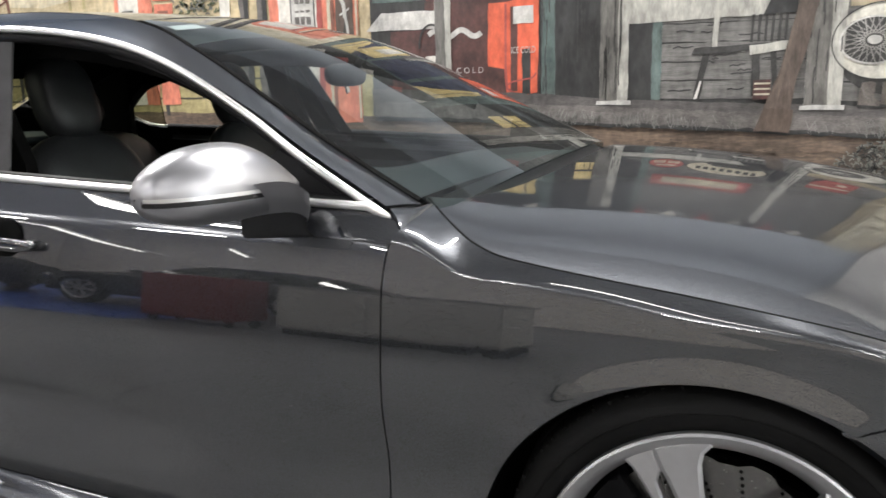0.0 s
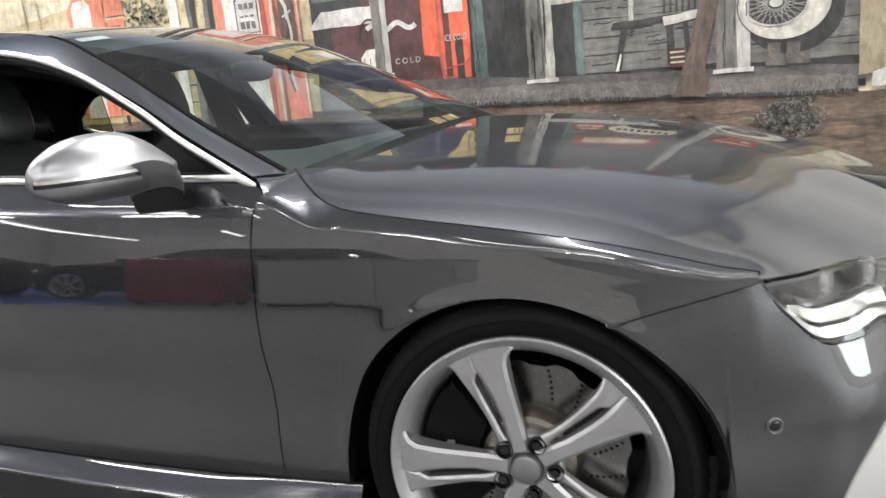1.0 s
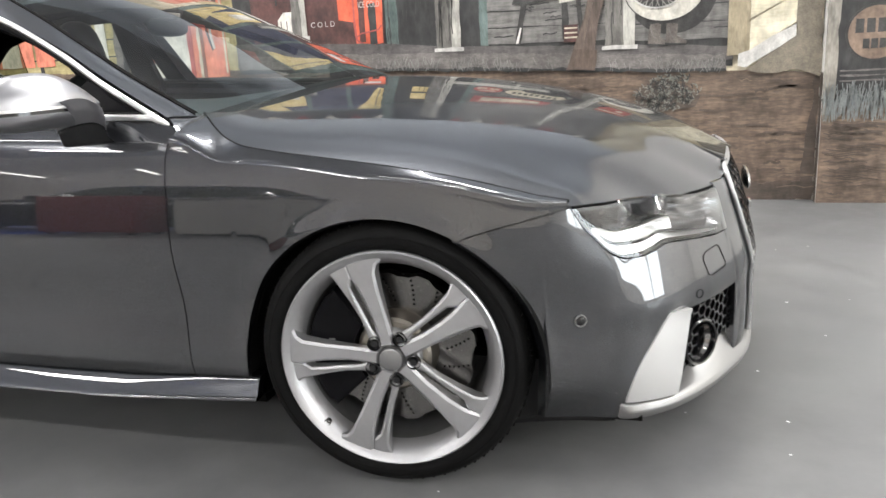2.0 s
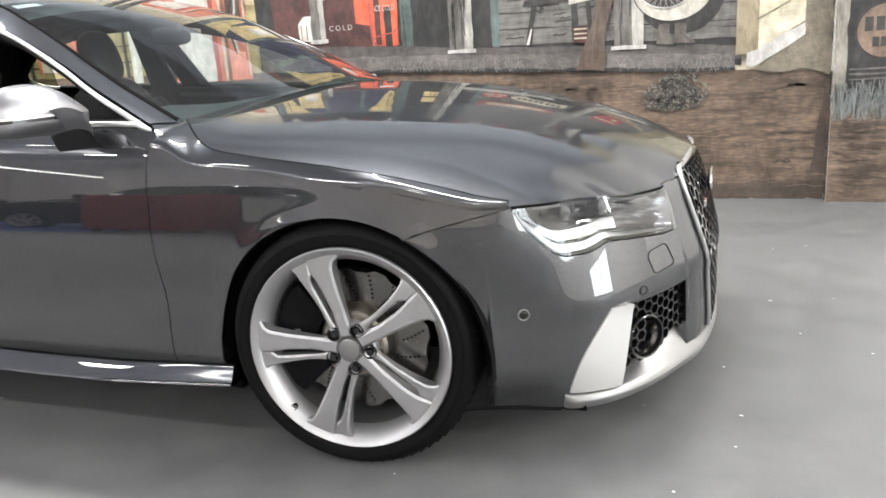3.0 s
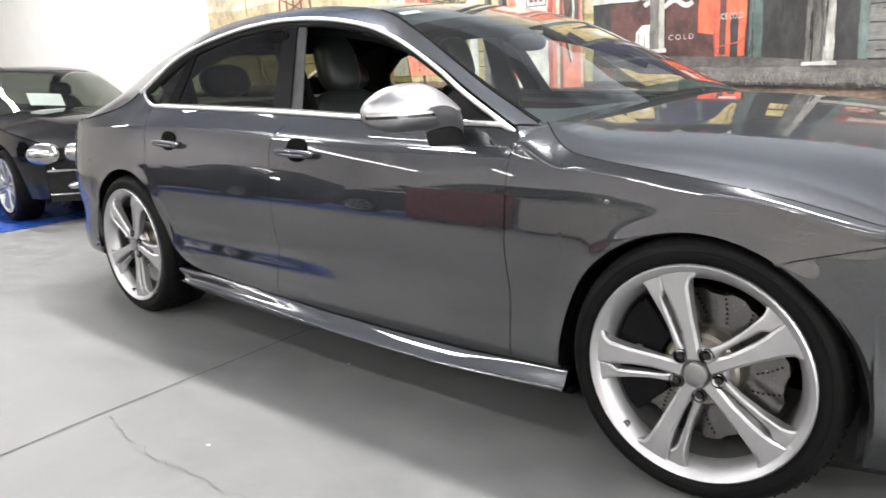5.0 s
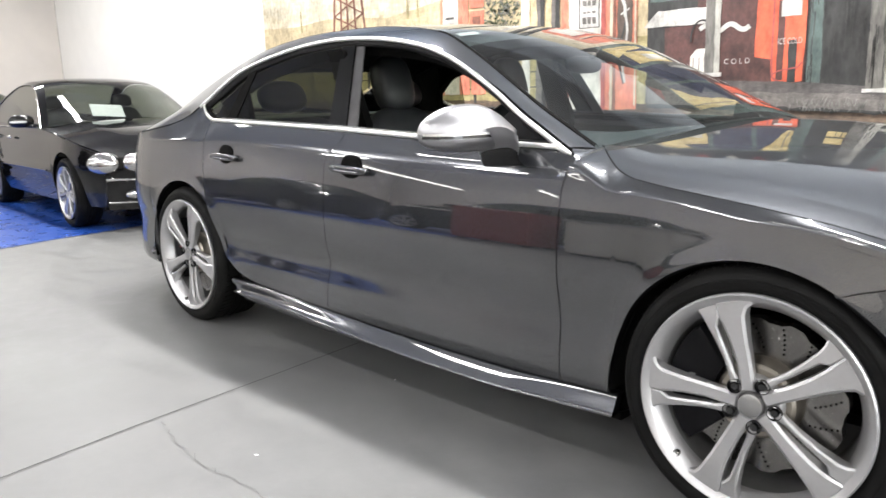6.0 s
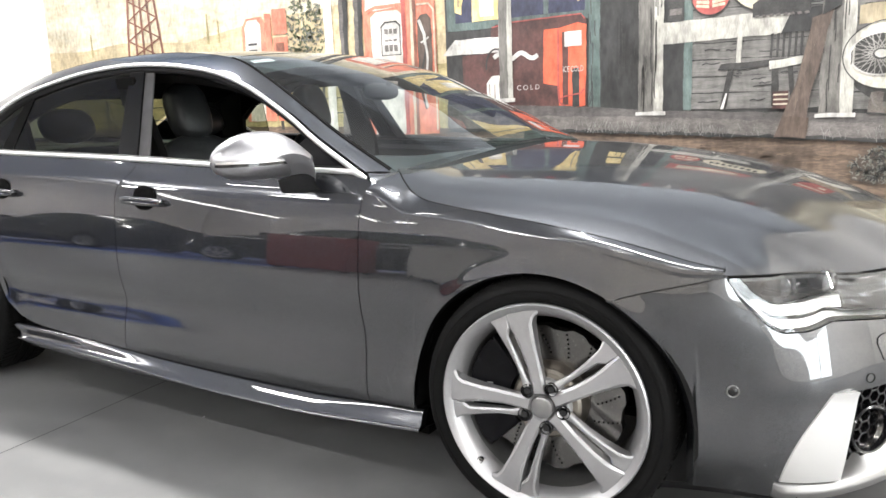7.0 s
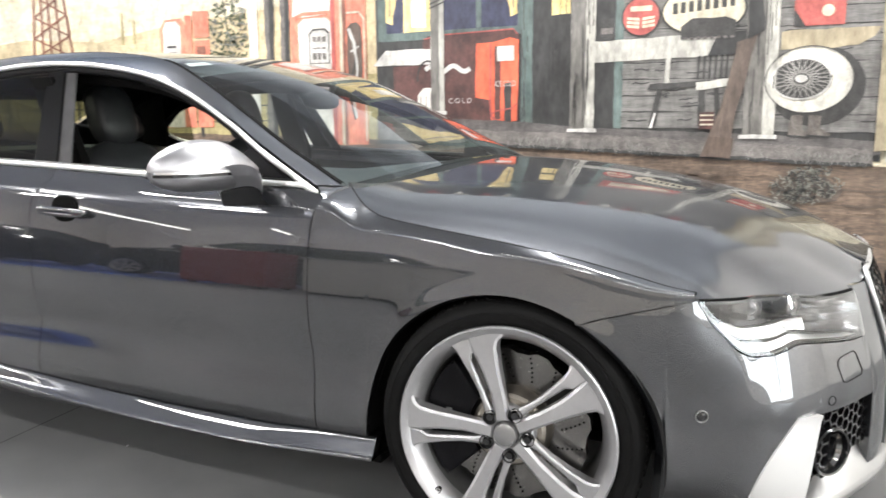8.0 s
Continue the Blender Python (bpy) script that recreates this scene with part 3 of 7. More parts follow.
for s in (-1, 1):
    # front wing
    def low_wing(x):
        base = sill_line(max(x, -.58))
        if x > .17:
            t = (x - .17) / .26
            return max(arch_height(x, base), .650 + .068 * t ** .8) if x > .20 else arch_height(x, base)
        return arch_height(x, base)
    us = sorted({round(i / 46, 4) for i in range(47)} | {round(.20 + .012 * i, 4) for i in range(-6, 8)})
    wing = side_panel("front_wing", lambda z: shut_front(z) + GAP, lambda z: .432, low_wing, seam, car, s, us=us, nv=36, turn=(0, -s * .016, -.008))
    # near-black rod along the seam, standing for the shade in the gap
    bm = bmesh.new()
    tube(bm, [(x, s * (seam(x)[0] - .0042), seam(x)[1] - .0028) for x in [-.575 + 1.01 * i / 60 for i in range(61)]], .0042, 6)
    part("bonnet_gap_rod", bm, VOID, wing, "black rod in place of the dark seam gap", 60)
    fd = side_panel("front_door", lambda z: shut_mid(z) + GAP, lambda z: shut_front(z) - GAP, sill_line, belt, car, s)
    rd = side_panel("rear_door", shut_rear, lambda z: shut_mid(z) - GAP, sill_line, belt, car, s)
    rd_edge = lambda z: shut_rear(z) - 2 * GAP
    us = sorted({round(i / 60, 4) for i in range(61)} | {round(.58 + .010 * i, 4) for i in range(-9, 12)})
    side_panel("rear_wing", lambda z: -3.90, rd_edge, lambda x: arch_height(x, .25 if x < -2.6 else sill_top(x)), belt, car, s, us=us, nv=40)

    # rocker blade
    def sill_fn(u, v):
        x = -2.50 + (2.50 - .385) * u
        zt = sill_top(x) - .004
        zb = table([(-2.5, .222), (-2.3, .206), (-2.1, .196), (-1.7, .18), (-1.1, .18), (-.8, .19), (-.385, .212)])(x)
        w0 = side(max(min(x, -.47), -2.42), zt) - .012
        tip = smooth(-2.50, -2.42, x)
        prof = [(w0, zt), (w0 + .012, zt - .008), (.945 * tip + (1 - tip) * w0 + .002, zt - .030 - .012 * tip), (.958 * tip + (1 - tip) * w0, zt - .042 * tip - .016), (.952 * tip + (1 - tip) * (w0 - .01), zb + .008), (.93, zb), (.80, zb - .02)]
        p = spline([(a, b, 0) for a, b in prof])(v * (len(prof) - 1))
        return x, s * p.x, p.y
    link("rocker_blade", patch(sill_fn, 60, 18, PAINT, (0, -s * .03, 0)), car)

    # door handles
    for door, hx, hz in ((fd, -1.56, .847), (rd, -2.49, .861)):
        w = side(hx, hz)
        bm = bmesh.new()
        blob(bm, (hx - .005, s * (w - .004), hz - .002), (.066, .012, .056), 2.3, 24, 12)
        part("handle_cup", bm, VOID, door, "dark recessed handle cup", 60)
        bm = bmesh.new()
        m = Matrix.Translation((hx, s * (w + .022), hz)) @ Matrix.Rotation(radians(1.5), 4, "Y")
        blob(bm, (0, 0, 0), (.112, .012, .0155), 3.2, 28, 12, m)
        for ex in (-.092, .092):
            blob(bm, (ex, -s * .014, 0), (.016, .02, .013), 2.4, 14, 8, m)
        part("door_handle", bm, PAINT, door, "", 60)
        bm = bmesh.new()
        blob(bm, (0, s * .008, -.004), (.080, .006, .0018), 2.6, 20, 8, m)
        part("handle_strip", bm, CHROME, door, "chrome handle strip", 60)

    # upper side: pillars and roof rail, then the window surround
    def pillar(u, v):
        p = EDGE(.43 + (9.15 - .43) * u).lerp(DITCH(.27 + (9.15 - .27) * u), v) + Vector((0, .0015, .0022)) * math.sin(math.pi * v)
        return p.x, s * p.y, p.z
    link("roof_rail", patch(pillar, 80, 8, PAINT, (0, -s * .012, -.020)), car)
    def cap(u, v):
        x, z = -.556, .93
        for _ in range(4):
            x = shut_front(z) + GAP + .003
            z = flank(x, .83 + .17 * v, low_wing(x), seam(x))[2]
        a = Vector(flank(x, .83 + .17 * v, low_wing(x), seam(x))) + Vector((0, 0, -.0008))
        p = a.lerp(EDGE(.405).lerp(DITCH(.250), v), u) + Vector((.003, .002, .004)) * math.sin(math.pi * u)
        return p.x, s * p.y, p.z
    link("wing_cap", patch(cap, 12, 12, PAINT, (0, 0, -.02)), wing)
    # black rod laid in the pillar seam in place of its shade
    bm = bmesh.new()
    tube(bm, [(p.x, s * p.y, p.z - .004) for p in [EDGE(.415).lerp(DITCH(.260), i / 8) for i in range(9)]], .004, 6)
    part("pillar_gap_rod", bm, VOID, wing, "black rod in place of the dark seam gap", 60)
    rail_side(9.15, 12, s, PAINT, "rear_pillar", car, 30)

    # black moulding between windscreen and pillar
    bm = bmesh.new()
    tube(bm, [(p.x, s * (p.y - .002), p.z + .001) for i, p in [(i, DITCH(.30 + 3.72 * i / 40)) for i in range(41)]], .0022, 8)
    part("screen_moulding", bm, VOID, car, "black rubber windscreen moulding", 60)

    # chrome surround of the side windows
    def ring_path():
        pts = [EDGE(q * .1) for q in range(4, 92)]
        pts = [Vector((p.x, p.y + .012, p.z - .004 - .011 * smooth(1.25, 1.05, p.z))) for p in pts]
        pts += [Vector((-2.855, .812, 1.10)), Vector((-2.835, .822, 1.074)), Vector((-2.80, .833, 1.052)), Vector((-2.75, .846, 1.034)), Vector((-2.69, .860, 1.023))]
        for i in range(1, 36):
            x = -2.69 + i * (2.69 - .635) / 35
            b = belt(x)
            pts.append(Vector((x, b[0] + .005, b[1] + .008)))
        return pts
    ring = [Vector((p.x, s * p.y, p.z)) for p in ring_path()]
    bm = bmesh.new()
    tube(bm, ring, .0085, 10, True, .85)
    part("window_surround", bm, BRIGHT, car, "bright satin chrome window surround", 60)

    # the window plane, glass and black frames
    def glass_w(z):
        return .856 - .50 * (z - .98) - .12 * max(z - 1.2, 0) ** 2
    def top_z(x):
        lo, hi = 0.0, 9.1
        for _ in range(30):
            m = (lo + hi) / 2
            if EDGE(m).x > x:
                lo = m
            else:
                hi = m
        return EDGE(lo).z
    def pane(name, xl, xr, mat, parent, inn=.008, label="", n=18, cut=0.0):
        def fn(u, v):
            z = 1.1
            for _ in range(4):
                x = xl(z) * (1 - u) + xr(z) * u
                zb, zt = belt(x)[1] + .008, top_z(x) - .004 - cut
                z = zb + (max(zt, zb + .001) - zb) * v
            e = EDGE(0)
            return x, s * (glass_w(z) - inn), z
        return link(name, patch(fn, n, 14, mat, (0, -s * .006, 0)), parent, label)
    bp_f = lambda z: -1.615 - .40 * (z - .985)
    bp_m = lambda z: -1.675 - .37 * (z - .985)
    bp_r = lambda z: -1.79 - .28 * (z - .985)
    cq_f = lambda z: -2.545 + .16 * (z - 1.0)
    cq_r = lambda z: -2.635 + .30 * (z - 1.0)
    pane("window_post", bp_m, bp_f, GREYCLOTH, fd, .012, "grey window post lining")
    pane("pillar_cover", bp_r, bp_m, GLOSSBLACK, car, .004, "gloss black centre pillar cover")
    if s < 0:
        pane("door_window", cq_f, bp_r, TINT, rd, .010, "tinted rear door window")
        pane("window_bar", cq_r, cq_f, VOID, rd, .006, "black divider bar")
    pane("quarter_window", lambda z: -2.835 + .0 * z, cq_r, TINT, rd, .010, "small tinted quarter window")
    # black inner reveal along the arch and the belt
    bm = bmesh.new()
    tube(bm, [(p.x, s * (abs(p.y) - .022), p.z - .016) for p in ring[:88]], .017, 8, False, .8)
    part("window_seal", bm, MATT, car, "black rubber window seal", 60)
    bm = bmesh.new()
    tube(bm, [(p.x, s * (abs(p.y) - .022), p.z + .0) for p in ring[93:]], .013, 8, False, 1.0)
    part("belt_seal", bm, MATT, car, "black rubber window seal", 60)

    # door mirror: a along its length from the outer tip, with top, bottom and half depth
    mm = Matrix.Translation((-.840, s * 1.042, 1.001)) @ Matrix.Rotation(s * radians(20), 4, "Z")
    shell_rows = spline([(0, .002, -.002, .004), (.006, .022, -.018, .028), (.028, .047, -.038, .053), (.078, .073, -.053, .072), (.138, .083, -.056, .078), (.195, .079, -.055, .075),
                         (.242, .058, -.051, .066), (.280, .028, -.045, .053), (.302, .004, -.038, .036), (.306, -.014, -.028, .012)])
    def shell(a):
        lo, hi = 0.0, 9.0
        for _ in range(24):
            m = (lo + hi) / 2
            if shell_rows(m)[0] < a:
                lo = m
            else:
                hi = m
        return shell_rows(lo)[1:]
    def housing(u, v):
        a, zt, zb, d = shell_rows(9 * u)
        f = 2 * math.pi * v
        c, q = math.cos(f), math.sin(f)
        x = d * math.copysign(abs(c) ** .90, c)
        z = (zt if q > 0 else -zb) * math.copysign(abs(q) ** (.92 if q > 0 else .75), q)
        p = mm @ Vector((max(x, -.046), s * (.153 - a), z))
        return p.x, p.y, p.z
    mir = link("door_mirror", patch(housing, 54, 56, MIRRORALU), car, "satin aluminium door mirror housing")
    for mat, za, zb2, out, nm, lab in ((TRIM, -.012, -.002, .0015, "mirror_strip", "dark indicator strip"), (BRIGHT, -.0035, .003, .003, "mirror_lamp", "thin bright indicator light")):
        def band(u, v, za=za, zb2=zb2, out=out):
            a = (.004 + .25 * u) if nm == "mirror_lamp" else (.003 + .275 * u)
            d = shell(a)[2] + out
            p = mm @ Vector((d, s * (.153 - a), za + (zb2 - za) * v))
            return p.x, p.y, p.z
        link(nm, patch(band, 30, 2, mat, (-.004, 0, 0)), mir, lab)
    # the neck: silver where it leaves the housing, black down to the door
    neck_rows = spline([(.050, 0, 0), (.044, 0, 0), (.034, 0, 0), (.026, 0, 0), (.024, 0, 0)])
    def neck_part(nm, mat, q0, q1, lab, grow):
        def arm(u, v):
            q = q0 + (q1 - q0) * u
            lo = min(int(q), 3)
            a4, b4 = NECK[lo], NECK[lo + 1]
            cx, cy, cz, hl = [a4[i] + (b4[i] - a4[i]) * (q - lo) for i in range(4)]
            ht = neck_rows(q).x + grow
            f = 2 * math.pi * v
            g0 = math.copysign(abs(math.cos(f)) ** .65, math.cos(f))
            g1 = math.copysign(abs(math.sin(f)) ** .65, math.sin(f))
            return cx + (hl + grow) * g0, s * (cy + ht * g1 * .8 + .012 * g0), cz + ht * g1 * .45 + .014 * g0
        return link(nm, patch(arm, 14, 32, mat), mir, lab)
    NECK = [(-.760, 1.005, .990, .078), (-.768, .985, .962, .076), (-.790, .955, .930, .074), (-.812, .925, .906, .078), (-.822, .890, .882, .086)]
    neck_part("mirror_neck", MIRRORALU, 0, 1.9, "satin aluminium mirror neck", .002)
    neck_part("mirror_foot", TRIM, 1.7, 4, "gloss black mirror foot", 0)
    bm = bmesh.new()
    blob(bm, (0, 0, 0), (.004, .105, .045), 2.8, 24, 10, mm @ Matrix.Translation((-.047, s * .02, .012)))
    if s > 0:
        mir.location = (-.07, 0, -.03)
    part("mirror_glass", bm, plain("mirror_silver", (.9, .9, .9), .02, 1, 0, .01), mir, "mirror glass", 50)

    # inner arch linings
    for (cx, cz, r), yo in ((FRONT_ARCH, .93), (REAR_ARCH, .935)):
        def liner(u, v, cx=cx, cz=cz, r=r, yo=yo):
            a = math.pi * (-.03 + 1.06 * u)
            return cx + (r + .004) * math.cos(a), s * (yo - .42 * v), cz + (r + .004) * math.sin(a)
        link("arch_lining", patch(liner, 36, 3, VOID), car, "black wheel arch lining")

# nose skin above the intakes, in one piece from arch to arch
q_lamp_out, q_lamp_in = q_at(x=.445), q_at(w=.475)
lamp_low = table([(.40, .712), (.445, .708), (.47, .668), (.50, .634), (.545, .590), (.575, .579), (.61, .579), (.64, .586), (.675, .598), (.72, .592), (.80, .575)])
seam_low = table([(.17, .648), (.22, .667), (.30, .6885), (.38, .7065), (.43, .7170), (.445, .7185)])
INTAKE_Q = (q_at(w=.455), q_at(w=.735))


def intake_top(q):
    return .425


def nose_top(q):
    p = NOSE(q)
    if p.x < .445:
        return seam_low(p.x) - .002
    if q > q_lamp_in:
        return lamp_low(p.x) - .003
    return .700 - .004


def nose_bottom(q):
    p = NOSE(q)
    if p.x < .39:
        return max(arch_height(p.x, .165), .165)
    k = smooth(INTAKE_Q[0] - .06, INTAKE_Q[0] + .06, q) * (1 - smooth(INTAKE_Q[1] - .05, INTAKE_Q[1] + .75, q))
    return .165 + (intake_top(q) - .165) * k


bumper_us = sorted({round(i / 150, 5) for i in range(151)} | {round((q_lamp_in + d) / 11, 5) for d in (-.004, .004)})


def bumper_fn(s):
    def fn(u, v):
        q = 11 * u * .985
        a, b = nose_bottom(q), nose_top(q)
        p = nose(q, a + (b - a) * v)
        return p.x, s * p.y, p.z
    return fn


for s in (-1, 1):
    link("front_bumper", patch(bumper_fn(s), 150, 22, PAINT, (-.02, -s * .012, 0), bumper_us), car)
    # intake: dark recess, honeycomb, ring and blade
    def recess(u, v):
        q = INTAKE_Q[0] - .1 + (INTAKE_Q[1] + .35 - INTAKE_Q[0] + .1) * u
        p = nose(q, .16 + .29 * v, -.07)
        return p.x, s * p.y, p.z
    link("intake_recess", patch(recess, 16, 8, VOID), car, "dark air intake recess")
    bm = bmesh.new()
    r = .0172
    for i in range(-1, 18):
        for j in range(-1, 12):
            d = .44 + i * r * 1.5
            zz = .20 + (j + .5 * (i % 2)) * r * 1.732
            zlo = .300 - (d - .46) * .26
            if not (.455 < d < .715 and zlo < zz < .425 + .004):
                continue
            q = q_at(w=d)
            rings = []
            for rr, oo in ((r * 1.0, -.012), (r * .84, -.012), (r * .80, -.032), (r * 1.0, -.032)):
                ring6 = []
                for k in range(6):
                    a = math.pi / 3 * k
                    p = nose(q_at(w=max(d + rr * math.cos(a), .02)), min(max(zz + rr * math.sin(a), .16), .45), oo)
                    ring6.append(bm.verts.new((p.x, s * p.y, p.z)))
                rings.append(ring6)
            for a6, b6 in zip(rings, rings[1:]):
                for k in range(6):
                    bm.faces.new((a6[k], a6[(k + 1) % 6], b6[(k + 1) % 6], b6[k]))
    part("honeycomb_mesh", bm, TRIM, car, "gloss black honeycomb intake mesh")
    # round lamp tube inside the intake
    bm = bmesh.new()
    q = q_at(w=.645)
    c = nose(q, .318, .004)
    turn = Matrix.Translation((c.x, s * c.y, c.z)) @ Matrix.Rotation(radians(50) * -s + (math.pi if s > 0 else 0), 4, "Z")
    lathe(bm, [(.052, .030), (.060, .012), (.062, .0), (.059, -.004), (.055, -.002), (.052, .012)], 40, turn)
    duct = part("intake_ring", bm, TRIM, car, "gloss black round intake duct", 40)
    bm = bmesh.new()
    lathe(bm, [(.052, .012), (.044, .030), (.030, .050), (.0, .056)], 36, turn)
    part("duct_lining", bm, plain("duct_chrome", (.35, .34, .33), .12, 1.0, 0, .1), duct, "dark polished duct lining", 40)
    # silver blade beside the intake
    def blade(u, v):
        z = .212 + (.430 - .212) * v
        q0 = q_at(w=.727 - .030 * v)
        w1 = .815 - .072 * v ** 1.2 + .008 * math.sin(math.pi * v)
        q1 = q_at(w=max(w1, .700))
        p = nose(q0 + (q1 - q0) * u, z, .012 * (1 - u) + .004)
        return p.x, s * p.y, p.z
    link("bumper_blade", patch(blade, 12, 14, BLADEALU, (-.03, -s * .02, 0)), car, "satin aluminium bumper blade")
    # lip
    def lip(u, v):
        q = q_at(w=.822) * u
        zt = .205 + .055 * (1 - smooth(.45, .75, NOSE(q).y)) * smooth(.30, .45, NOSE(q).y)
        rows = [(-.055, zt + .028), (-.03, zt + .010), (.012, .205), (.020, .190), (.016, .168), (-.01, .155), (-.06, .150)]
        k = v * (len(rows) - 1)
        i = min(int(k), len(rows) - 2)
        t = k - i
        o, z = rows[i][0] + (rows[i + 1][0] - rows[i][0]) * t, rows[i][1] + (rows[i + 1][1] - rows[i][1]) * t
        f = 1 - smooth(.985, 1.0, u)
        p = nose(q, max(min(z, .45), .12), o * f)
        return p.x, s * p.y, p.z
    link("front_lip", patch(lip, 60, 24, LIPALU), car, "satin aluminium front lip")
    def under(u, v):
        q = 10.2 * u
        p = nose(q, .168 - .035 * v, -.012 - .02 * v)
        return p.x, s * p.y, p.z
    link("lower_spoiler", patch(under, 60, 3, MATT), car, "black plastic lower spoiler")
    # side sensor and washer flap
    qs = q_at(x=.462)
    c = nose(qs, .441, .002)
    bm = bmesh.new()
    turn = Matrix.Translation((c.x, s * c.y, c.z)) @ Matrix.Rotation(radians(25) * -s + (math.pi if s > 0 else 0), 4, "Z")
    lathe(bm, [(.0155, .004), (.0155, -.001), (.014, -.0022), (.0125, -.001), (.0118, .001)], 24, turn)
    sensor = part("parking_sensor", bm, ALLOYDARK, car, "grey ring of a parking sensor", 40)
    bm = bmesh.new()
    lathe(bm, [(.0118, .001), (.010, -.0006), (.0, -.001)], 20, turn)
    part("sensor_face", bm, TRIM, sensor, "black sensor face", 40)
    bm = bmesh.new()
    tube(bm, [nose(q_at(w=.655 + .012 * math.cos(t * .6283)), .452 + .011 * math.sin(t * .6283), .0008) for t in range(10)], .0011, 6, True)
    if s < 0:
        bmesh.ops.transform(bm, matrix=Matrix.Diagonal((1, -1, 1, 1)), verts=bm.verts)
    part("front_sensor", bm, VOID, car, "outline of a flush front sensor")
    bm = bmesh.new()
    loop = [nose(q_at(w=.565 + dx), .515 + dz, .0008) for dx, dz in ((-.048, -.018), (-.040, -.028), (.030, -.032), (.044, -.028), (.056, .012), (.052, .024), (.040, .030), (-.018, .034), (-.030, .028))]
    tube(bm, [(p.x, s * p.y, p.z) for p in loop], .0013, 6, True)
    part("washer_flap", bm, VOID, car, "outline of the washer flap")

    # black rod added for the dark gap between bonnet and headlamp
    bm = bmesh.new()
    tube(bm, [(brow(w)[0] + .001, s * w, brow(w)[1] - .003) for w in [.385 + .482 * i / 40 for i in range(41)]], .0038, 6)
    part("lamp_gap_rod", bm, VOID, car, "black rod in place of the dark gap over the headlamp", 60)
    # headlamp: bowl, fittings, clear cover
    QI, QO = q_lamp_in, q_at(x=.447)
    def lamp_edge(u):
        q = QI + (QO - QI) * u
        p = NOSE(q)
        a = lamp_low(p.x) + .001
        w = p.y
        zt = brow(min(w, .87))[1] - .004
        return q, a, max(zt, a + .002)
    def cover(u, v):
        q, a, b = lamp_edge(u)
        z = a + (b - a) * v
        p = nose(q, z, .003)
        return p.x, s * p.y, p.z
    lamp = link("headlamp", patch(cover, 34, 10, CLEAR, (-.012, -s * .01, 0)), car, "clear headlamp lens")
    def bowl(u, v):
        q, a, b = lamp_edge(u)
        z = a + (b - a) * v
        p = nose(q, z, -.004 - .085 * math.sin(math.pi * v) ** .6 * min(1, 4 * u, 4 * (1 - u)))
        return p.x, s * p.y, p.z
    link("lamp_bowl", patch(bowl, 30, 12, plain("dark_lamp_chrome", (.13, .13, .135), .16, .95, 0, .2), None), lamp, "dark chrome lamp bowl")
    def drl(u, v):
        q, a, b = lamp_edge(.02 + .95 * u)
        z = a + .006 + (b - a) * (.05 + .07 * smooth(.25, .6, u)) * v
        p = nose(q, z, -.010 - .012 * v)
        return p.x, s * p.y, p.z
    link("daylight_strip", patch(drl, 34, 4, BRIGHT, (-.02, -s * .01, 0)), lamp, "bright silver daylight running strip")
    def refl(u, v):
        q, a, b = lamp_edge(.40 + .42 * u)
        z = a + (b - a) * (.24 + .26 * v * (1 - .35 * u))
        p = nose(q, z, -.020 - .035 * math.sin(math.pi * v) * math.sin(math.pi * u))
        return p.x, s * p.y, p.z
    link("lamp_reflector", patch(refl, 16, 8, BRIGHT, (-.02, 0, 0)), lamp, "bright reflector dish")
    for row in range(4):
        def fin(u, v, row=row):
            q, a, b = lamp_edge(.05 + .34 * u)
            z = a + (b - a) * (.30 + .15 * row + .05 * v)
            p = nose(q, z, -.012 - .022 * v)
            return p.x, s * p.y, p.z
        link("lamp_fin", patch(fin, 10, 2, CHROME), lamp, "bright lamp fin")
    def wingl(u, v):
        q, a, b = lamp_edge(.36 + .60 * u)
        z = a + (b - a) * (.58 + .03 * math.sin(u * 5) + .045 * v)
        p = nose(q, z, -.014 - .03 * v)
        return p.x, s * p.y, p.z
    link("lamp_wing", patch(wingl, 24, 3, CHROME), lamp, "bright reflector wing")
    for uu in (.42, .66):
        q, a, b = lamp_edge(uu)
        c = nose(q, a + (b - a) * .74, -.035)
        bm = bmesh.new()
        lathe(bm, [(.030, .03), (.030, -.008), (.026, -.012), (.021, -.006), (.012, -.014), (0, -.017)], 28,
              Matrix.Translation((c.x, s * c.y, c.z)) @ Matrix.Rotation(radians(62) * -s + (math.pi if s > 0 else 0), 4, "Z"))
        part("lamp_projector", bm, plain("projector_glass", (.05, .05, .055), .05, .3, 1), lamp, "dark projector lens", 40)

# grille
grille_w = table([(.20, .235), (.30, .265), (.45, .315), (.58, .355), (.66, .372), (.70, .358), (.735, .32)])


def grille_fn(u, v):
    z = .205 + (.722 - .205) * v
    w = grille_w(z) * (2 * u - 1)
    p = nose(q_at(w=abs(w)), z, .004)
    return p.x + .012 * 0, math.copysign(p.y, w), p.z


link("grille", patch(grille_fn, 30, 16, VOID), car, "dark grille opening")
bm = bmesh.new()
edge = [(grille_w(.205 + .517 * i / 20), .205 + .517 * i / 20) for i in range(21)]
loop = [(w, z) for w, z in edge] + [(edge[-1][0] * (1 - i / 8), .722 + .010 * math.sin(math.pi * .5 * i / 8)) for i in range(1, 8)]
loop = loop + [(-w, z) for w, z in loop[::-1]] + [(edge[0][0] * (i / 6 - 1), .205) for i in range(1, 12) if i < 12]
tube(bm, [(lambda p, w=w: (p.x, math.copysign(p.y, w), p.z))(nose(q_at(w=abs(w)), z, .006)) for w, z in loop], .0075, 8, True)
part("grille_frame", bm, ALU, car, "satin aluminium grille frame", 60)
bm = bmesh.new()
r = .024
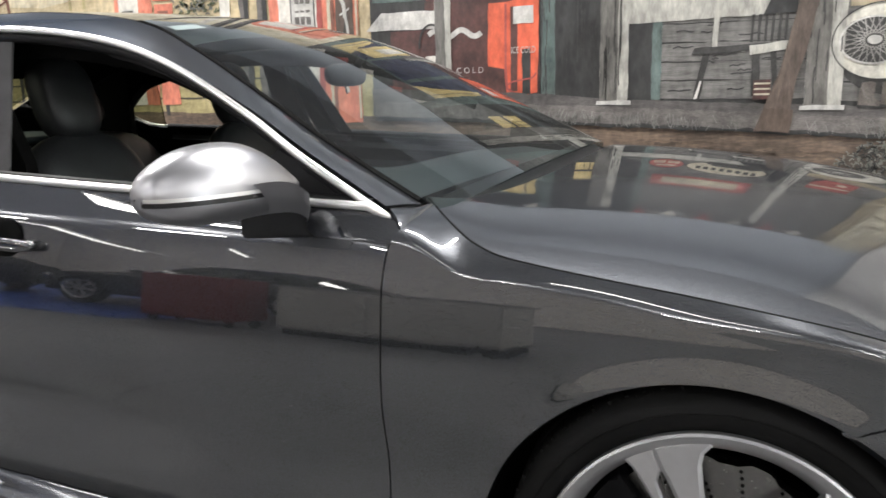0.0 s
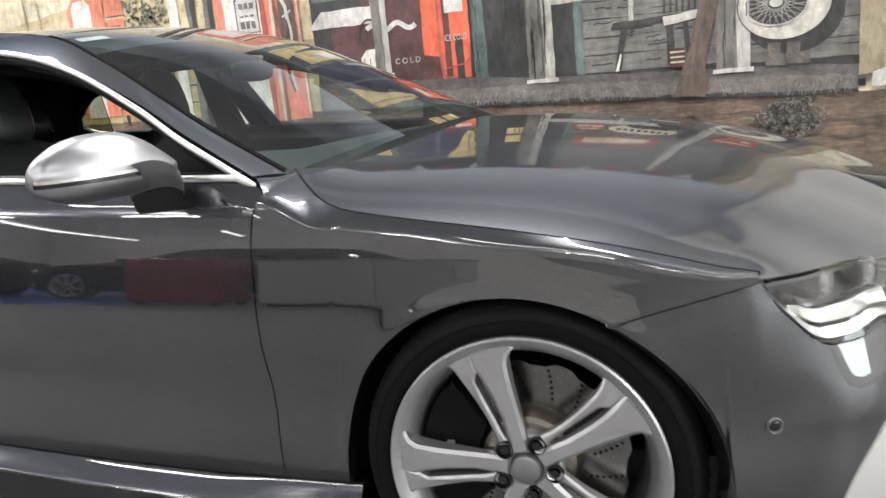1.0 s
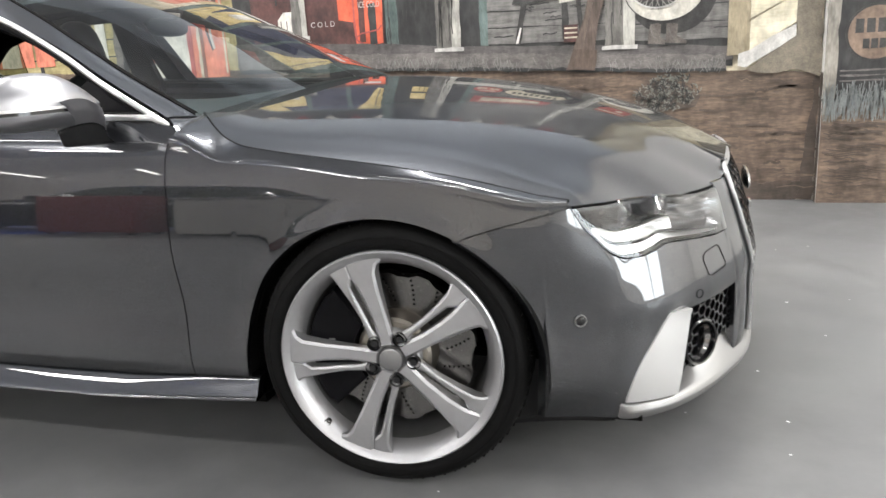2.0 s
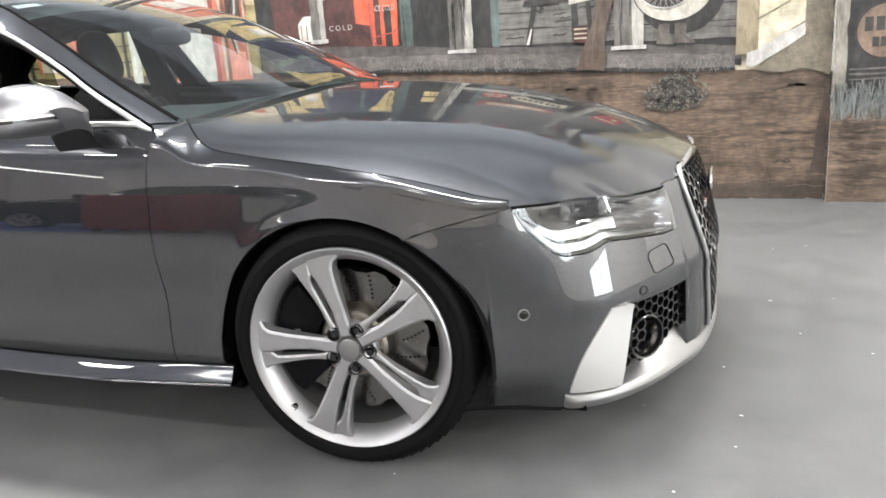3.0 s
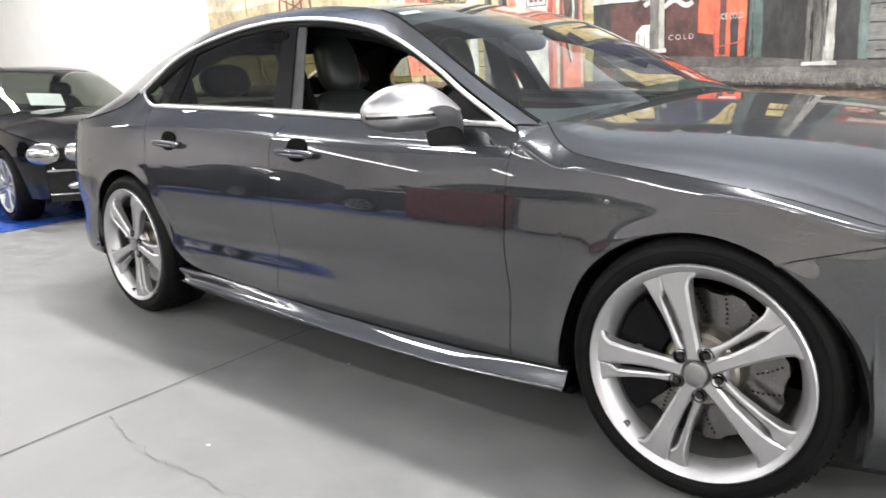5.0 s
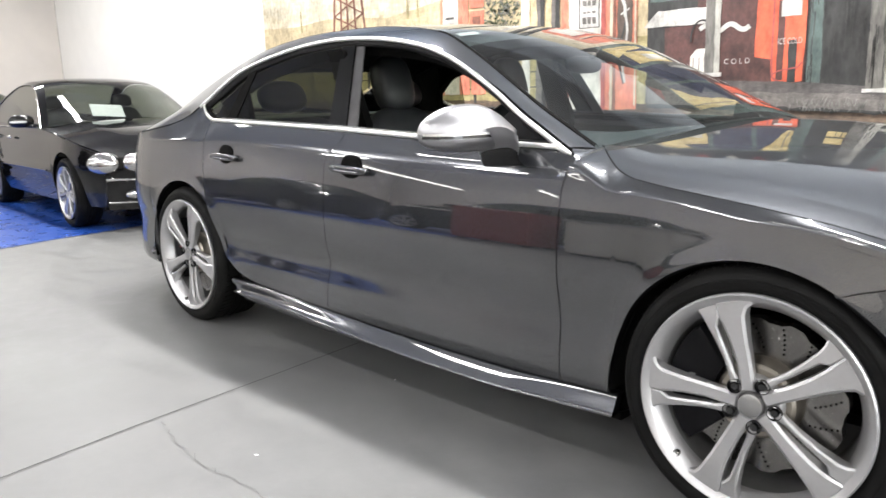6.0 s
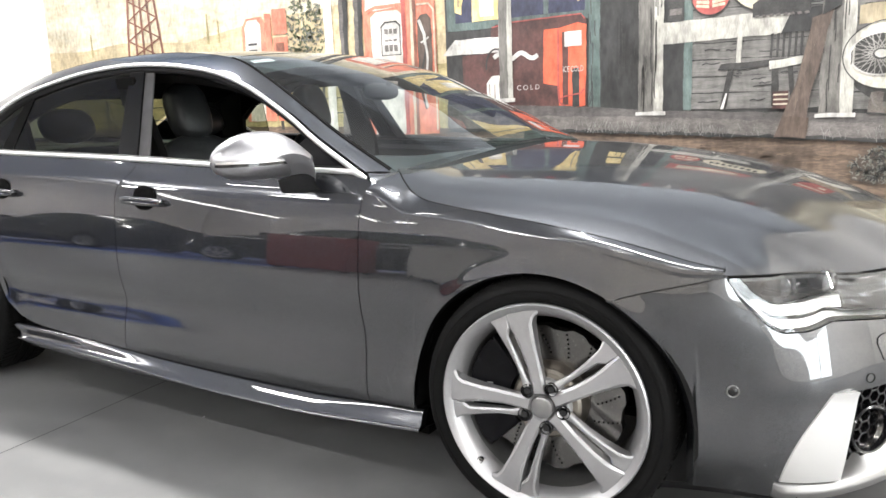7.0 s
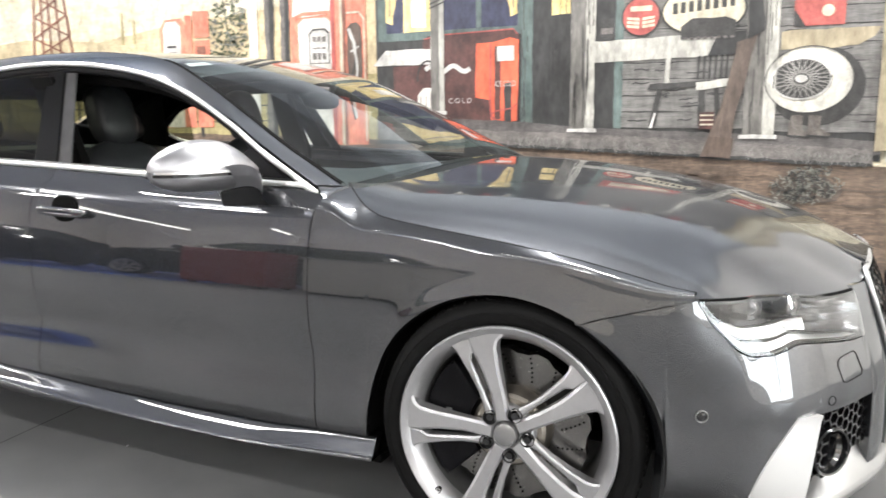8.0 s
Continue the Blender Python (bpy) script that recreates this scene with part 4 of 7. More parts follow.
for i in range(-12, 13):
    for j in range(14):
        d, zz = i * r * 1.5, .215 + (j + .5 * (i % 2)) * r * 1.732
        if zz > .715 or abs(d) > grille_w(zz) - .015:
            continue
        rings = []
        for rr, oo in ((r, .012), (r * .84, .012), (r * .8, -.004)):
            ring6 = []
            for k in range(6):
                a = math.pi / 3 * k
                wv = d + rr * math.cos(a)
                p = nose(q_at(w=abs(wv)), min(max(zz + rr * math.sin(a), .16), .735), oo)
                ring6.append(bm.verts.new((p.x, math.copysign(p.y, wv), p.z)))
            rings.append(ring6)
        for a6, b6 in zip(rings, rings[1:]):
            for k in range(6):
                bm.faces.new((a6[k], a6[(k + 1) % 6], b6[(k + 1) % 6], b6[k]))
part("grille_mesh", bm, TRIM, car, "gloss black honeycomb grille mesh")
bm = bmesh.new()
p = nose(0, .63, .03)
blob(bm, (p.x - .004, 0, .635), (.010, .125, .030), 2.4, 32, 12)
part("grille_badge", bm, CHROME, car, "plain chrome oval badge", 50)
bm = bmesh.new()
p = nose(q_at(w=.27), .60, .022)
box(bm, p.x - .004, -.300, .598, p.x + .006, -.266, .618, .003)
badge = part("model_badge", bm, CHROME, car, "small chrome badge with a red part")
bm = bmesh.new()
box(bm, p.x - .002, -.262, .599, p.x + .006, -.246, .617, .003)
part("badge_stripe", bm, RED, badge, "small red stripe")

# bonnet, windscreen, roof, rear
def bonnet_all(u, v):
    k = 2 * v - 1
    p = bonnet_point(u, abs(k), 1)
    return p[0], math.copysign(p[1], k) if k else 0.0, p[2]


link("bonnet", patch(bonnet_all, 70, 80, PAINT, (0, 0, -.015), None, [(lambda t: .5 + .5 * math.copysign(1 - (1 - abs(t)) ** 1.25, t))(2 * i / 80 - 1) for i in range(81)]), car)
across(.12, 4.0, SCREEN, "windscreen", car, 40, 2.2, "clear windscreen", .002, (0, 0, -.004), .985)
for s in (-1, 1):
    def frit(u, v):
        q = .30 + 3.70 * u
        a, m = DITCH(q), MID(q)
        k = .986 + .012 * v
        p = m.lerp(Vector((a.x, 0, a.z)), k ** 2.2)
        return p.x, s * a.y * k, p.z + .0035
    link("screen_border", patch(frit, 40, 3, VOID), car, "black printed windscreen border")
across(4.0, 8.0, PAINT, "roof", car, 40, 2.6, "", .0015, (0, 0, -.012), .997)
across(8.05, 11.2, TINT, "rear_window", car, 30, 2.4, "tinted rear window", .006, (0, 0, -.005), .97)
across(11.2, 12.0, PAINT, "boot_lid", car, 12, 2.6, "", .006)
# black border band of the windscreen and the scuttle
def scuttle(u, v):
    k = 2 * v - 1
    a = bonnet_point(0, abs(k), 1)
    b = DITCH(.32)
    m = MID(.32)
    f = abs(k) ** 2.2
    q = Vector((m.x + (b.x - m.x) * f, b.y * abs(k), m.z + (b.z - m.z) * f))
    p = Vector((a[0] - .006, a[1], a[2] - .018)).lerp(q - Vector((0, 0, .012)), u)
    return p.x, math.copysign(p.y, k) if k else 0, p.z - .012 * math.sin(math.pi * u)


link("scuttle", patch(scuttle, 4, 40, MATT), car, "black plastic scuttle panel")
for k0, k1 in ((.20, .97), (-.80, .06)):
    bm = bmesh.new()
    pts = []
    for i in range(15):
        t = i / 14
        k = k0 + (k1 - k0) * t
        q = .17 + .03 * math.sin(math.pi * (t * .8 + .1)) + .10 * smooth(.8, 1.0, k)
        a, m = DITCH(q), MID(q)
        f = abs(k) ** 2.2
        pts.append((m.x + (a.x - m.x) * f + .01, a.y * k, m.z + (a.z - m.z) * f - .034))
    tube(bm, pts, .006, 6)
    part("wiper", bm, MATT, car, "black wiper arm and blade", 60)

# tail and rear bumper
TAIL = spline([(-4.06, 0, 0), (-4.05, .25, 0), (-4.02, .45, 0), (-3.965, .62, 0), (-3.895, .735, 0)])


def tail_fn(u, v):
    k = 2 * v - 1
    p = TAIL(abs(k) * 4)
    z = .20 + .735 * u
    lean = .05 * smooth(.6, .95, z) + .05 * smooth(.4, .2, z)
    return p.x + lean, math.copysign(p.y, k) if k else 0, z


link("rear_bumper", patch(tail_fn, 20, 40, PAINT, (.02, 0, 0)), car)

# dark inner shell so that no daylight shows between the panels
for s in (-1, 1):
    def inner(u, v):
        x = -3.85 + 4.2 * u
        top = belt(min(x, -.56))[1] - .05 if x < -.5 else seam(min(x, .44))[1] - .07
        low = arch_height(x, .20) if True else .2
        z = low + .012 + max(top - low - .012, .01) * v
        return x, s * (min(side(x, min(z, .85)), .93) - .045 - .08 * smooth(.8, 1.0, z)), z
    link("inner_panel", patch(inner, 90, 12, VOID), car, "dark inner body panel")
bm = bmesh.new()
box(bm, -3.85, -.66, .19, -3.32, .66, .22)
box(bm, -2.50, -.88, .17, -.40, .88, .20)
box(bm, .40, -.80, .16, .60, .80, .19)
box(bm, -3.8, -.5, .18, .6, .5, .21)
box(bm, -.50, -.80, .21, -.46, .80, .90)
box(bm, -3.00, -.55, .21, -2.95, .55, .95)
part("floor_pan", bm, VOID, car, "dark underbody")


# ---- wheels of the grey car ----
def ring_poly(bm, pts, y0, y1, bevel):
    """A flat-topped bar in the wheel plane, outer face at y0, back at y1."""
    n = len(pts)
    c = Vector((sum(p[0] for p in pts) / n, 0, sum(p[1] for p in pts) / n))
    def yy(p):
        return dish(math.hypot(p[0], p[1]))
    out = [bm.verts.new((p[0], y0 + yy(p), p[1])) for p in pts]
    def shrink(p):
        v = Vector((p[0], 0, p[1]))
        return v
    ins = []
    for i, p in enumerate(pts):
        a, b = Vector(pts[i - 1]), Vector(pts[(i + 1) % n])
        d1, d2 = (Vector(p) - a).normalized(), (b - Vector(p)).normalized()
        nrm = Vector((-(d1.y + d2.y), d1.x + d2.x))
        nrm = nrm.normalized() if nrm.length > 1e-6 else Vector((0, 0))
        q = Vector(p) + nrm * bevel
        ins.append(bm.verts.new((q.x, y0 + yy((q.x, q.y)) - bevel * .8, q.y)))
    back = [bm.verts.new((p[0], y1, p[1])) for p in pts]
    bm.faces.new(ins)
    for i in range(n):
        j = (i + 1) % n
        bm.faces.new((out[i], out[j], ins[j], ins[i]))
        bm.faces.new((back[i], back[j], out[j], out[i]))


def dish(r):
    return .020 * (1 - smooth(.05, .26, r)) + .013 * smooth(.225, .268, r)


def polar(r, a):
    return r * math.cos(a), r * math.sin(a)


def spoke_mesh():
    bm = bmesh.new()
    # local: along +x is outward, +z is the slotted side
    wide = [(.030, -.020), (.060, -.025), (.11, -.031), (.17, -.039), (.222, -.049), (.238, -.057), (.247, -.074), (.262, -.078), (.266, -.020), (.264, .018), (.226, .014), (.208, .010), (.17, .006), (.11, .006), (.060, .013), (.036, .020)]
    thin = [(.040, .018), (.062, .014), (.085, .020), (.12, .0215), (.17, .0245), (.205, .026), (.224, .014), (.264, .016), (.266, .040), (.262, .082), (.249, .070), (.236, .059), (.218, .052), (.17, .042), (.12, .036), (.085, .036), (.060, .038), (.040, .030)]
    ring_poly(bm, wide, -.016, .020, .007)
    ring_poly(bm, thin, -.013, .020, .005)
    bm.normal_update()
    me = bpy.data.meshes.new("spoke")
    bmesh.ops.recalc_face_normals(bm, faces=bm.faces)
    for f in bm.faces:
        f.smooth = True
    for e in bm.edges:
        if len(e.link_faces) == 2 and e.calc_face_angle(0) > radians(22):
            e.smooth = False
    bm.to_mesh(me)
    bm.free()
    me.materials.append(ALLOY)
    return me


def finished(bm, mat, name, angle=35):
    bmesh.ops.recalc_face_normals(bm, faces=bm.faces)
    for f in bm.faces:
        f.smooth = True
    for e in bm.edges:
        if len(e.link_faces) == 2 and e.calc_face_angle(0) > radians(angle):
            e.smooth = False
    me = bpy.data.meshes.new(name)
    bm.to_mesh(me)
    bm.free()
    me.materials.append(mat)
    return me


SPOKE = spoke_mesh()
bm = bmesh.new()
lathe(bm, [(.258, .215), (.262, .19), (.234, .17), (.234, .060), (.239, .032), (.247, .012), (.257, -.004), (.267, -.014), (.2785, -.020), (.2825, -.016), (.283, -.006), (.276, .010), (.262, .03)], 96)
RIM = finished(bm, ALLOY, "wheel")
bm = bmesh.new()
lathe(bm, [(.237, .036), (.231, .07), (.226, .12), (.224, .20)], 72)
BARREL = finished(bm, ALLOYDARK, "rim_barrel")
# tyre, with shoulder ribs and cross grooves
bm = bmesh.new()
prof = [(.262, .022), (.272, .004), (.281, -.003), (.290, -.010), (.300, -.0135), (.312, -.013), (.3125, -.0115), (.315, -.0115), (.3155, -.0125), (.326, -.009), (.334, -.001), (.3405, .010), (.3445, .022),
        (.3465, .036), (.3475, .055), (.3475, .078), (.341, .080), (.341, .088), (.348, .090), (.349, .118), (.342, .120), (.342, .129), (.349, .131), (.348, .160), (.341, .162), (.341, .170), (.3475, .172),
        (.3465, .212), (.3405, .240), (.326, .258), (.30, .262), (.272, .246), (.262, .23)]
lathe(bm, prof, 128)
TYRE = finished(bm, RUBBER, "tyre", 40)
bm = bmesh.new()
for k in range(72):
    a = 2 * math.pi * k / 72
    for y0, y1, tilt in ((.018, .074, .02), (.178, .232, -.02)):
        m = Matrix.Rotation(-a, 4, "Y") @ Matrix.Translation((.3448, (y0 + y1) / 2, 0)) @ Matrix.Rotation(tilt * 12, 4, "X")
        r = bmesh.ops.create_cube(bm, size=1, matrix=m @ Matrix.Diagonal((.0055, y1 - y0, .0045, 1)))
for k in range(72):
    m = Matrix.Rotation(-2 * math.pi * (k + .3) / 72, 4, "Y") @ Matrix.Translation((.3358, .0092, 0)) @ Matrix.Rotation(radians(58), 4, "Z")
    bmesh.ops.create_cube(bm, size=1, matrix=m @ Matrix.Diagonal((.026, .006, .0042, 1)))
GROOVE = finished(bm, VOID, "tread_groove")
bm = bmesh.new()
lathe(bm, [(.0, -.012), (.024, -.0115), (.029, -.009), (.031, -.002), (.033, .006)], 40)
CAP = finished(bm, plain("cap_silver", (.30, .30, .30), .35, .8), "hub_cap")
bm = bmesh.new()
lathe(bm, [(.026, .010), (.040, .005), (.066, .005), (.073, .012), (.077, .03), (.080, .055)], 50)
HUB = finished(bm, ALLOY, "hub")
# bolt with its pocket, the pocket's shade put in as black colour
bm = bmesh.new()
lathe(bm, [(.0, .006), (.007, .005), (.009, .010), (.0095, .0125), (.0125, .0125), (.0135, .002), (.0145, .003), (.015, .012)], 20)
BOLT = finished(bm, TRIM, "wheel_bolt")
bm = bmesh.new()
lathe(bm, [(.009, .006), (.009, -.006), (.0065, -.008), (.006, .002), (.004, .002), (.004, -.004), (0, -.005)], 16)
VALVE = finished(bm, DISC, "valve")
# brake disc with drilled holes and a paler hat
bm = bmesh.new()
n = 120
prof = [(.105, 0), (.120, -.001), (.197, -.001)]
rings = []
for k in range(n):
    a = 2 * math.pi * k / n
    edge = .197 + .005 * math.copysign(1, math.sin(a * 12)) * min(1, abs(math.sin(a * 12)) * 3)
    rings.append([bm.verts.new((r * math.cos(a), y, r * math.sin(a))) for r, y in ((.105, .0), (.125, -.001), (edge, -.001), (edge, .034))])
for k in range(n):
    a, b = rings[k], rings[(k + 1) % n]
    for i in range(3):
        bm.faces.new((a[i], a[i + 1], b[i + 1], b[i]))
DISCM = finished(bm, DISC, "brake_disc")
bm = bmesh.new()
for k in range(16):
    for i in range(6):
        a = 2 * math.pi * (k + i * .075) / 16
        rr = .128 + .0115 * i
        c = Vector((rr * math.cos(a), -.0022, rr * math.sin(a)))
        vs = [bm.verts.new(c + Vector((.0032 * math.cos(t), 0, .0032 * math.sin(t)))) for t in (0, 1.05, 2.1, 3.14, 4.19, 5.24)]
        bm.faces.new(vs)
HOLES = finished(bm, VOID, "disc_hole")
bm = bmesh.new()
lathe(bm, [(.06, -.05), (.088, -.048), (.096, -.040), (.100, -.008), (.107, .0)], 60)
HAT = finished(bm, plain("disc_hat_metal", (.30, .275, .24), .34, .95), "disc_hat")


def caliper_mesh():
    bm = bmesh.new()
    outer = [polar(.226, radians(a)) for a in range(132, 226, 6)]
    inner = [polar(.108, radians(a)) for a in range(222, 134, -6)]
    vs = prism(bm, outer + inner, .05, None, .008)
    return finished(bm, CALIPER, "brake_caliper", 35)


CALIPERM = caliper_mesh()


def put(name, me, parent, m=None, label=""):
    ob = new(name, me)
    ob.parent = parent
    if m is not None:
        ob.matrix_basis = m
    if label:
        ob["label"] = label
    return ob


def wheel(x, s, steer, base):
    """A wheel whose outer face looks to the car's right (s -1) or left."""
    m = Matrix.Translation((x, s * .940, .349)) @ Matrix.Rotation(radians(steer) + (math.pi if s > 0 else 0), 4, "Z")
    w = put("wheel", RIM, car, m, "silver five-spoke alloy wheel")
    put("tyre", TYRE, w, None, "black low-profile tyre")
    put("tread_groove", GROOVE, w)["kind"] = "stuff"
    put("rim_barrel", BARREL, w)
    for k in range(5):
        a = radians(base + 72 * k)
        put("spoke", SPOKE, w, Matrix.Rotation(-a, 4, "Y"))
    put("hub", HUB, w, Matrix.Translation((0, .004, 0)))
    put("hub_cap", CAP, w, Matrix.Translation((0, .002, 0)), "grey round hub cap")
    for k in range(5):
        a = radians(base + 72 * k + 28.5)
        put("wheel_bolt", BOLT, w, Matrix.Translation((.057 * math.cos(a), -.007, .057 * math.sin(a))) @ Matrix.Diagonal((1.25, 1, 1.25, 1)))
    a = radians(base - 171)
    put("valve", VALVE, w, Matrix.Translation((.256 * math.cos(a), .0, .256 * math.sin(a))))
    d = put("brake_disc", DISCM, w, Matrix.Translation((0, .075, 0)), "drilled steel brake disc")
    put("disc_hat", HAT, w, Matrix.Translation((0, .075, 0)))
    put("disc_hole", HOLES, w, Matrix.Translation((0, .075, 0)))["kind"] = "stuff"
    c = put("brake_caliper", CALIPERM, w, Matrix.Translation((0, .040, 0)), "black brake caliper with small red mark")
    bm = bmesh.new()
    box(bm, -.176, -.0025, .012, -.156, .002, .020)
    part("caliper_mark", bm, RED, c, "small red mark")
    bm = bmesh.new()
    box(bm, -.172, -.0025, .024, -.156, .002, .036)
    part("caliper_badge", bm, GREYMARK, c, "small pale mark")
    return w


GREYMARK = plain("pale_mark", (.22, .22, .22), .5)
for x, s, steer, base in ((0, -1, 5, 35.5), (-2.915, -1, 0, 64), (0, 1, 5, 20), (-2.915, 1, 0, 50)):
    wheel(x, s, steer, base)


# ---- inside of the grey car ----
def seat(x, y, name, rear=False):
    """A leather seat: cushion, backrest with bolsters, headrest on posts."""
    m = Matrix.Translation((x, y, 0))
    bm = bmesh.new()
    blob(bm, (.22, 0, .44), (.27, .25, .09), 3.2, 28, 14, m)
    base = part("seat", bm, LEATHER, car, "black leather seat", 60)
    tilt = Matrix.Translation((x - .02, y, .46)) @ Matrix.Rotation(radians(-17), 4, "Y")
    bm = bmesh.new()
    blob(bm, (0, 0, .30), (.075, .23, .33), 3.0, 28, 18, tilt)
    part("backrest", bm, LEATHER, base, "", 60)
    for sy in (-1, 1):
        bm = bmesh.new()
        blob(bm, (.05, sy * .215, .26), (.075, .05, .24), 2.6, 20, 14, tilt)
        part("side_bolster", bm, LEATHER, base, "", 60)
        bm = bmesh.new()
        tube(bm, [tilt @ Vector((0, sy * .06, .60)), tilt @ Vector((.005, sy * .06, .72))], .007, 8)
        part("headrest_post", bm, CHROME, base, "", 60)
    bm = bmesh.new()
    blob(bm, (.012, 0, .730), (.062, .098, .128), 2.9, 28, 18, tilt)
    part("headrest", bm, LEATHER, base, "black leather headrest", 60)
    return base


for y in (-.40, .40):
    seat(-1.68, y, "front")
for y in (-.42, .42):
    m = Matrix.Translation((-2.46, y, .50)) @ Matrix.Rotation(radians(-24), 4, "Y")
    bm = bmesh.new()
    blob(bm, (0, 0, .22), (.09, .33, .34), 3.2, 28, 16, m)
    part("rear_backrest", bm, LEATHER, car, "black leather rear seat back", 60)
    bm = bmesh.new()
    blob(bm, (-.02, 0, .69), (.055, .140, .085), 2.6, 26, 14, m)
    part("rear_headrest", bm, LEATHER, car, "black leather rear headrest", 60)
bm = bmesh.new()
box(bm, -2.5, -.68, .30, -1.95, .68, .50, .05)
part("rear_cushion", bm, LEATHER, car, "", 60)
bm = bmesh.new()
box(bm, -3.45, -.60, .985, -2.78, .60, 1.015, .01)
part("parcel_shelf", bm, DASH, car, "dark parcel shelf")


def dash_fn(u, v):
    k = 2 * v - 1
    rows = [(-.66, .945), (-.80, .962), (-.95, .950), (-1.05, .915), (-1.10, .84), (-1.08, .70), (-.95, .5)]
    q = u * (len(rows) - 1)
    i = min(int(q), len(rows) - 2)
    t = q - i
    x, z = rows[i][0] + (rows[i + 1][0] - rows[i][0]) * t, rows[i][1] + (rows[i + 1][1] - rows[i][1]) * t
    hump = .030 * math.exp(-((k + .52) / .20) ** 2) * smooth(.1, .45, u) * (1 - smooth(.5, .8, u))
    return x + .05 * (1 - abs(k) ** 2) * (1 - u), .73 * k, z + hump - .02 * abs(k) ** 3


link("dashboard", patch(dash_fn, 24, 40, DASH), car, "dark soft dashboard")
# steering wheel on the right-hand side
bm = bmesh.new()
mw = Matrix.Translation((-1.20, -.40, .83)) @ Matrix.Rotation(radians(-66), 4, "Y")
tube(bm, [mw @ Vector((.18 * math.cos(2 * math.pi * k / 40), .18 * math.sin(2 * math.pi * k / 40), 0)) for k in range(40)], .015, 8, True)
sw = part("steering_wheel", bm, LEATHER, car, "black leather steering wheel", 60)
bm = bmesh.new()
blob(bm, (0, 0, -.01), (.07, .08, .03), 2.6, 24, 10, mw)
part("wheel_boss", bm, MATT, sw, "", 60)
for a in (0, 180, 270):
    bm = bmesh.new()
    tube(bm, [mw @ Vector((.05 * math.cos(radians(a + 90)), .05 * math.sin(radians(a + 90)), 0)), mw @ Vector((.175 * math.cos(radians(a + 90)), .175 * math.sin(radians(a + 90)), 0))], .012, 8)
    part("wheel_spoke", bm, ALU, sw, "", 60)
# inside mirror, roof lining, door cards
bm = bmesh.new()
blob(bm, (-1.16, 0, 1.215), (.02, .12, .035), 2.8, 24, 12)
part("inside_mirror", bm, MATT, car, "black inside mirror", 60)
bm = bmesh.new()
tube(bm, [(-1.12, 0, 1.24), (-1.09, 0, 1.285)], .012, 8)
part("mirror_stem", bm, MATT, car)


def lining(u, v):
    q = 3.6 + (8.0 - 3.6) * u
    a, m = DITCH(q), MID(q)
    k = (2 * v - 1) * 1.02
    p = m.lerp(Vector((a.x, 0, a.z)), abs(k) ** 2.6)
    return p.x, a.y * k, p.z - .03 - .02 * abs(k) ** 3


link("roof_lining", patch(lining, 20, 16, DASH), car, "black roof lining")
for s in (-1, 1):
    def card(u, v):
        x = -2.62 + 2.0 * u
        z = .30 + (belt(x)[1] - .03 - .30) * v
        return x, s * (.80 - .03 * math.sin(v * 5) + .02 * v), z
    link("door_card", patch(card, 24, 10, LEATHER), car, "black door lining")
    bm = bmesh.new()
    tube(bm, [Vector((EDGE(q * .25).x - .015, s * (EDGE(q * .25).y - .045), EDGE(q * .25).z - .018)) for q in range(1, 17)], .026, 8)
    part("pillar_lining", bm, GREYCLOTH, car, "grey front pillar lining", 60)
    bm = bmesh.new()
    prism(bm, [(-.70, .965), (-.895, .955), (-.885, 1.035), (-.855, 1.055)], .012, Matrix.Translation((0, s * .822 - .006, 0)))
    part("mirror_sail", bm, MATT, car, "black mirror corner panel")
    bm = bmesh.new()
    tube(bm, [Vector((EDGE(q * .1).x - .030, s * (EDGE(q * .1).y - .030), EDGE(q * .1).z - .030)) for q in range(6, 15)], .0045, 8)
    part("inner_strip", bm, BRIGHT, car, "bright inner window strip", 60)
    bm = bmesh.new()
    blob(bm, (-.735, s * .800, .985), (.030, .014, .020), 2.4, 18, 10)
    part("door_speaker", bm, ALU, car, "small silver speaker cover", 60)
# small white sticker inside the windscreen
def stick(u, v):
    q = 3.62 + .16 * u
    a, m = DITCH(q), MID(q)
    k = -(.93 - .16 * v)
    p = m.lerp(Vector((a.x, 0, a.z)), abs(k) ** 2.2)
    return p.x, a.y * k, p.z - .003


link("windscreen_sticker", patch(stick, 3, 3, PAPER), car, "small white windscreen sticker")

# inner trim of the pillars and the roof edge
for s in (-1, 1):
    bm = bmesh.new()
    prism(bm, [(-1.68, .30), (-1.84, .30), (-1.86, 1.0), (-1.95, 1.30), (-1.85, 1.30), (-1.72, 1.0)], .035, Matrix.Translation((0, s * .03, 0)) @ Matrix.Translation((0, s * .66 - .0175, 0)) @ Matrix.Shear("XZ", 4, (0, -s * .10)))
    part("pillar_trim", bm, VOID, car, "dark centre pillar trim", 40)
    bm = bmesh.new()
    if s > 0:
        prism(bm, [(-2.69, .90), (-2.87, .90), (-2.86, 1.32), (-2.70, 1.32)], .03, Matrix.Translation((0, .665, 0)))
    else:
        prism(bm, [(-2.60, .93), (-3.05, .93), (-2.88, 1.09), (-2.72, 1.18), (-2.66, 1.18)], .03, Matrix.Translation((0, -.70, 0)))
    part("rear_pillar_trim", bm, VOID, car, "dark rear pillar trim", 40)
    def header(u, v):
        q = 2.2 + 6.6 * u
        p = EDGE(q)
        y0, z0 = p.y - .030, p.z - .010
        return p.x, s * (y0 - (.03 + .02 * v) * v), z0 - .062 * v
    link("roof_edge_trim", patch(header, 40, 4, VOID, (0, -s * .02, 0)), car, "black roof edge lining")


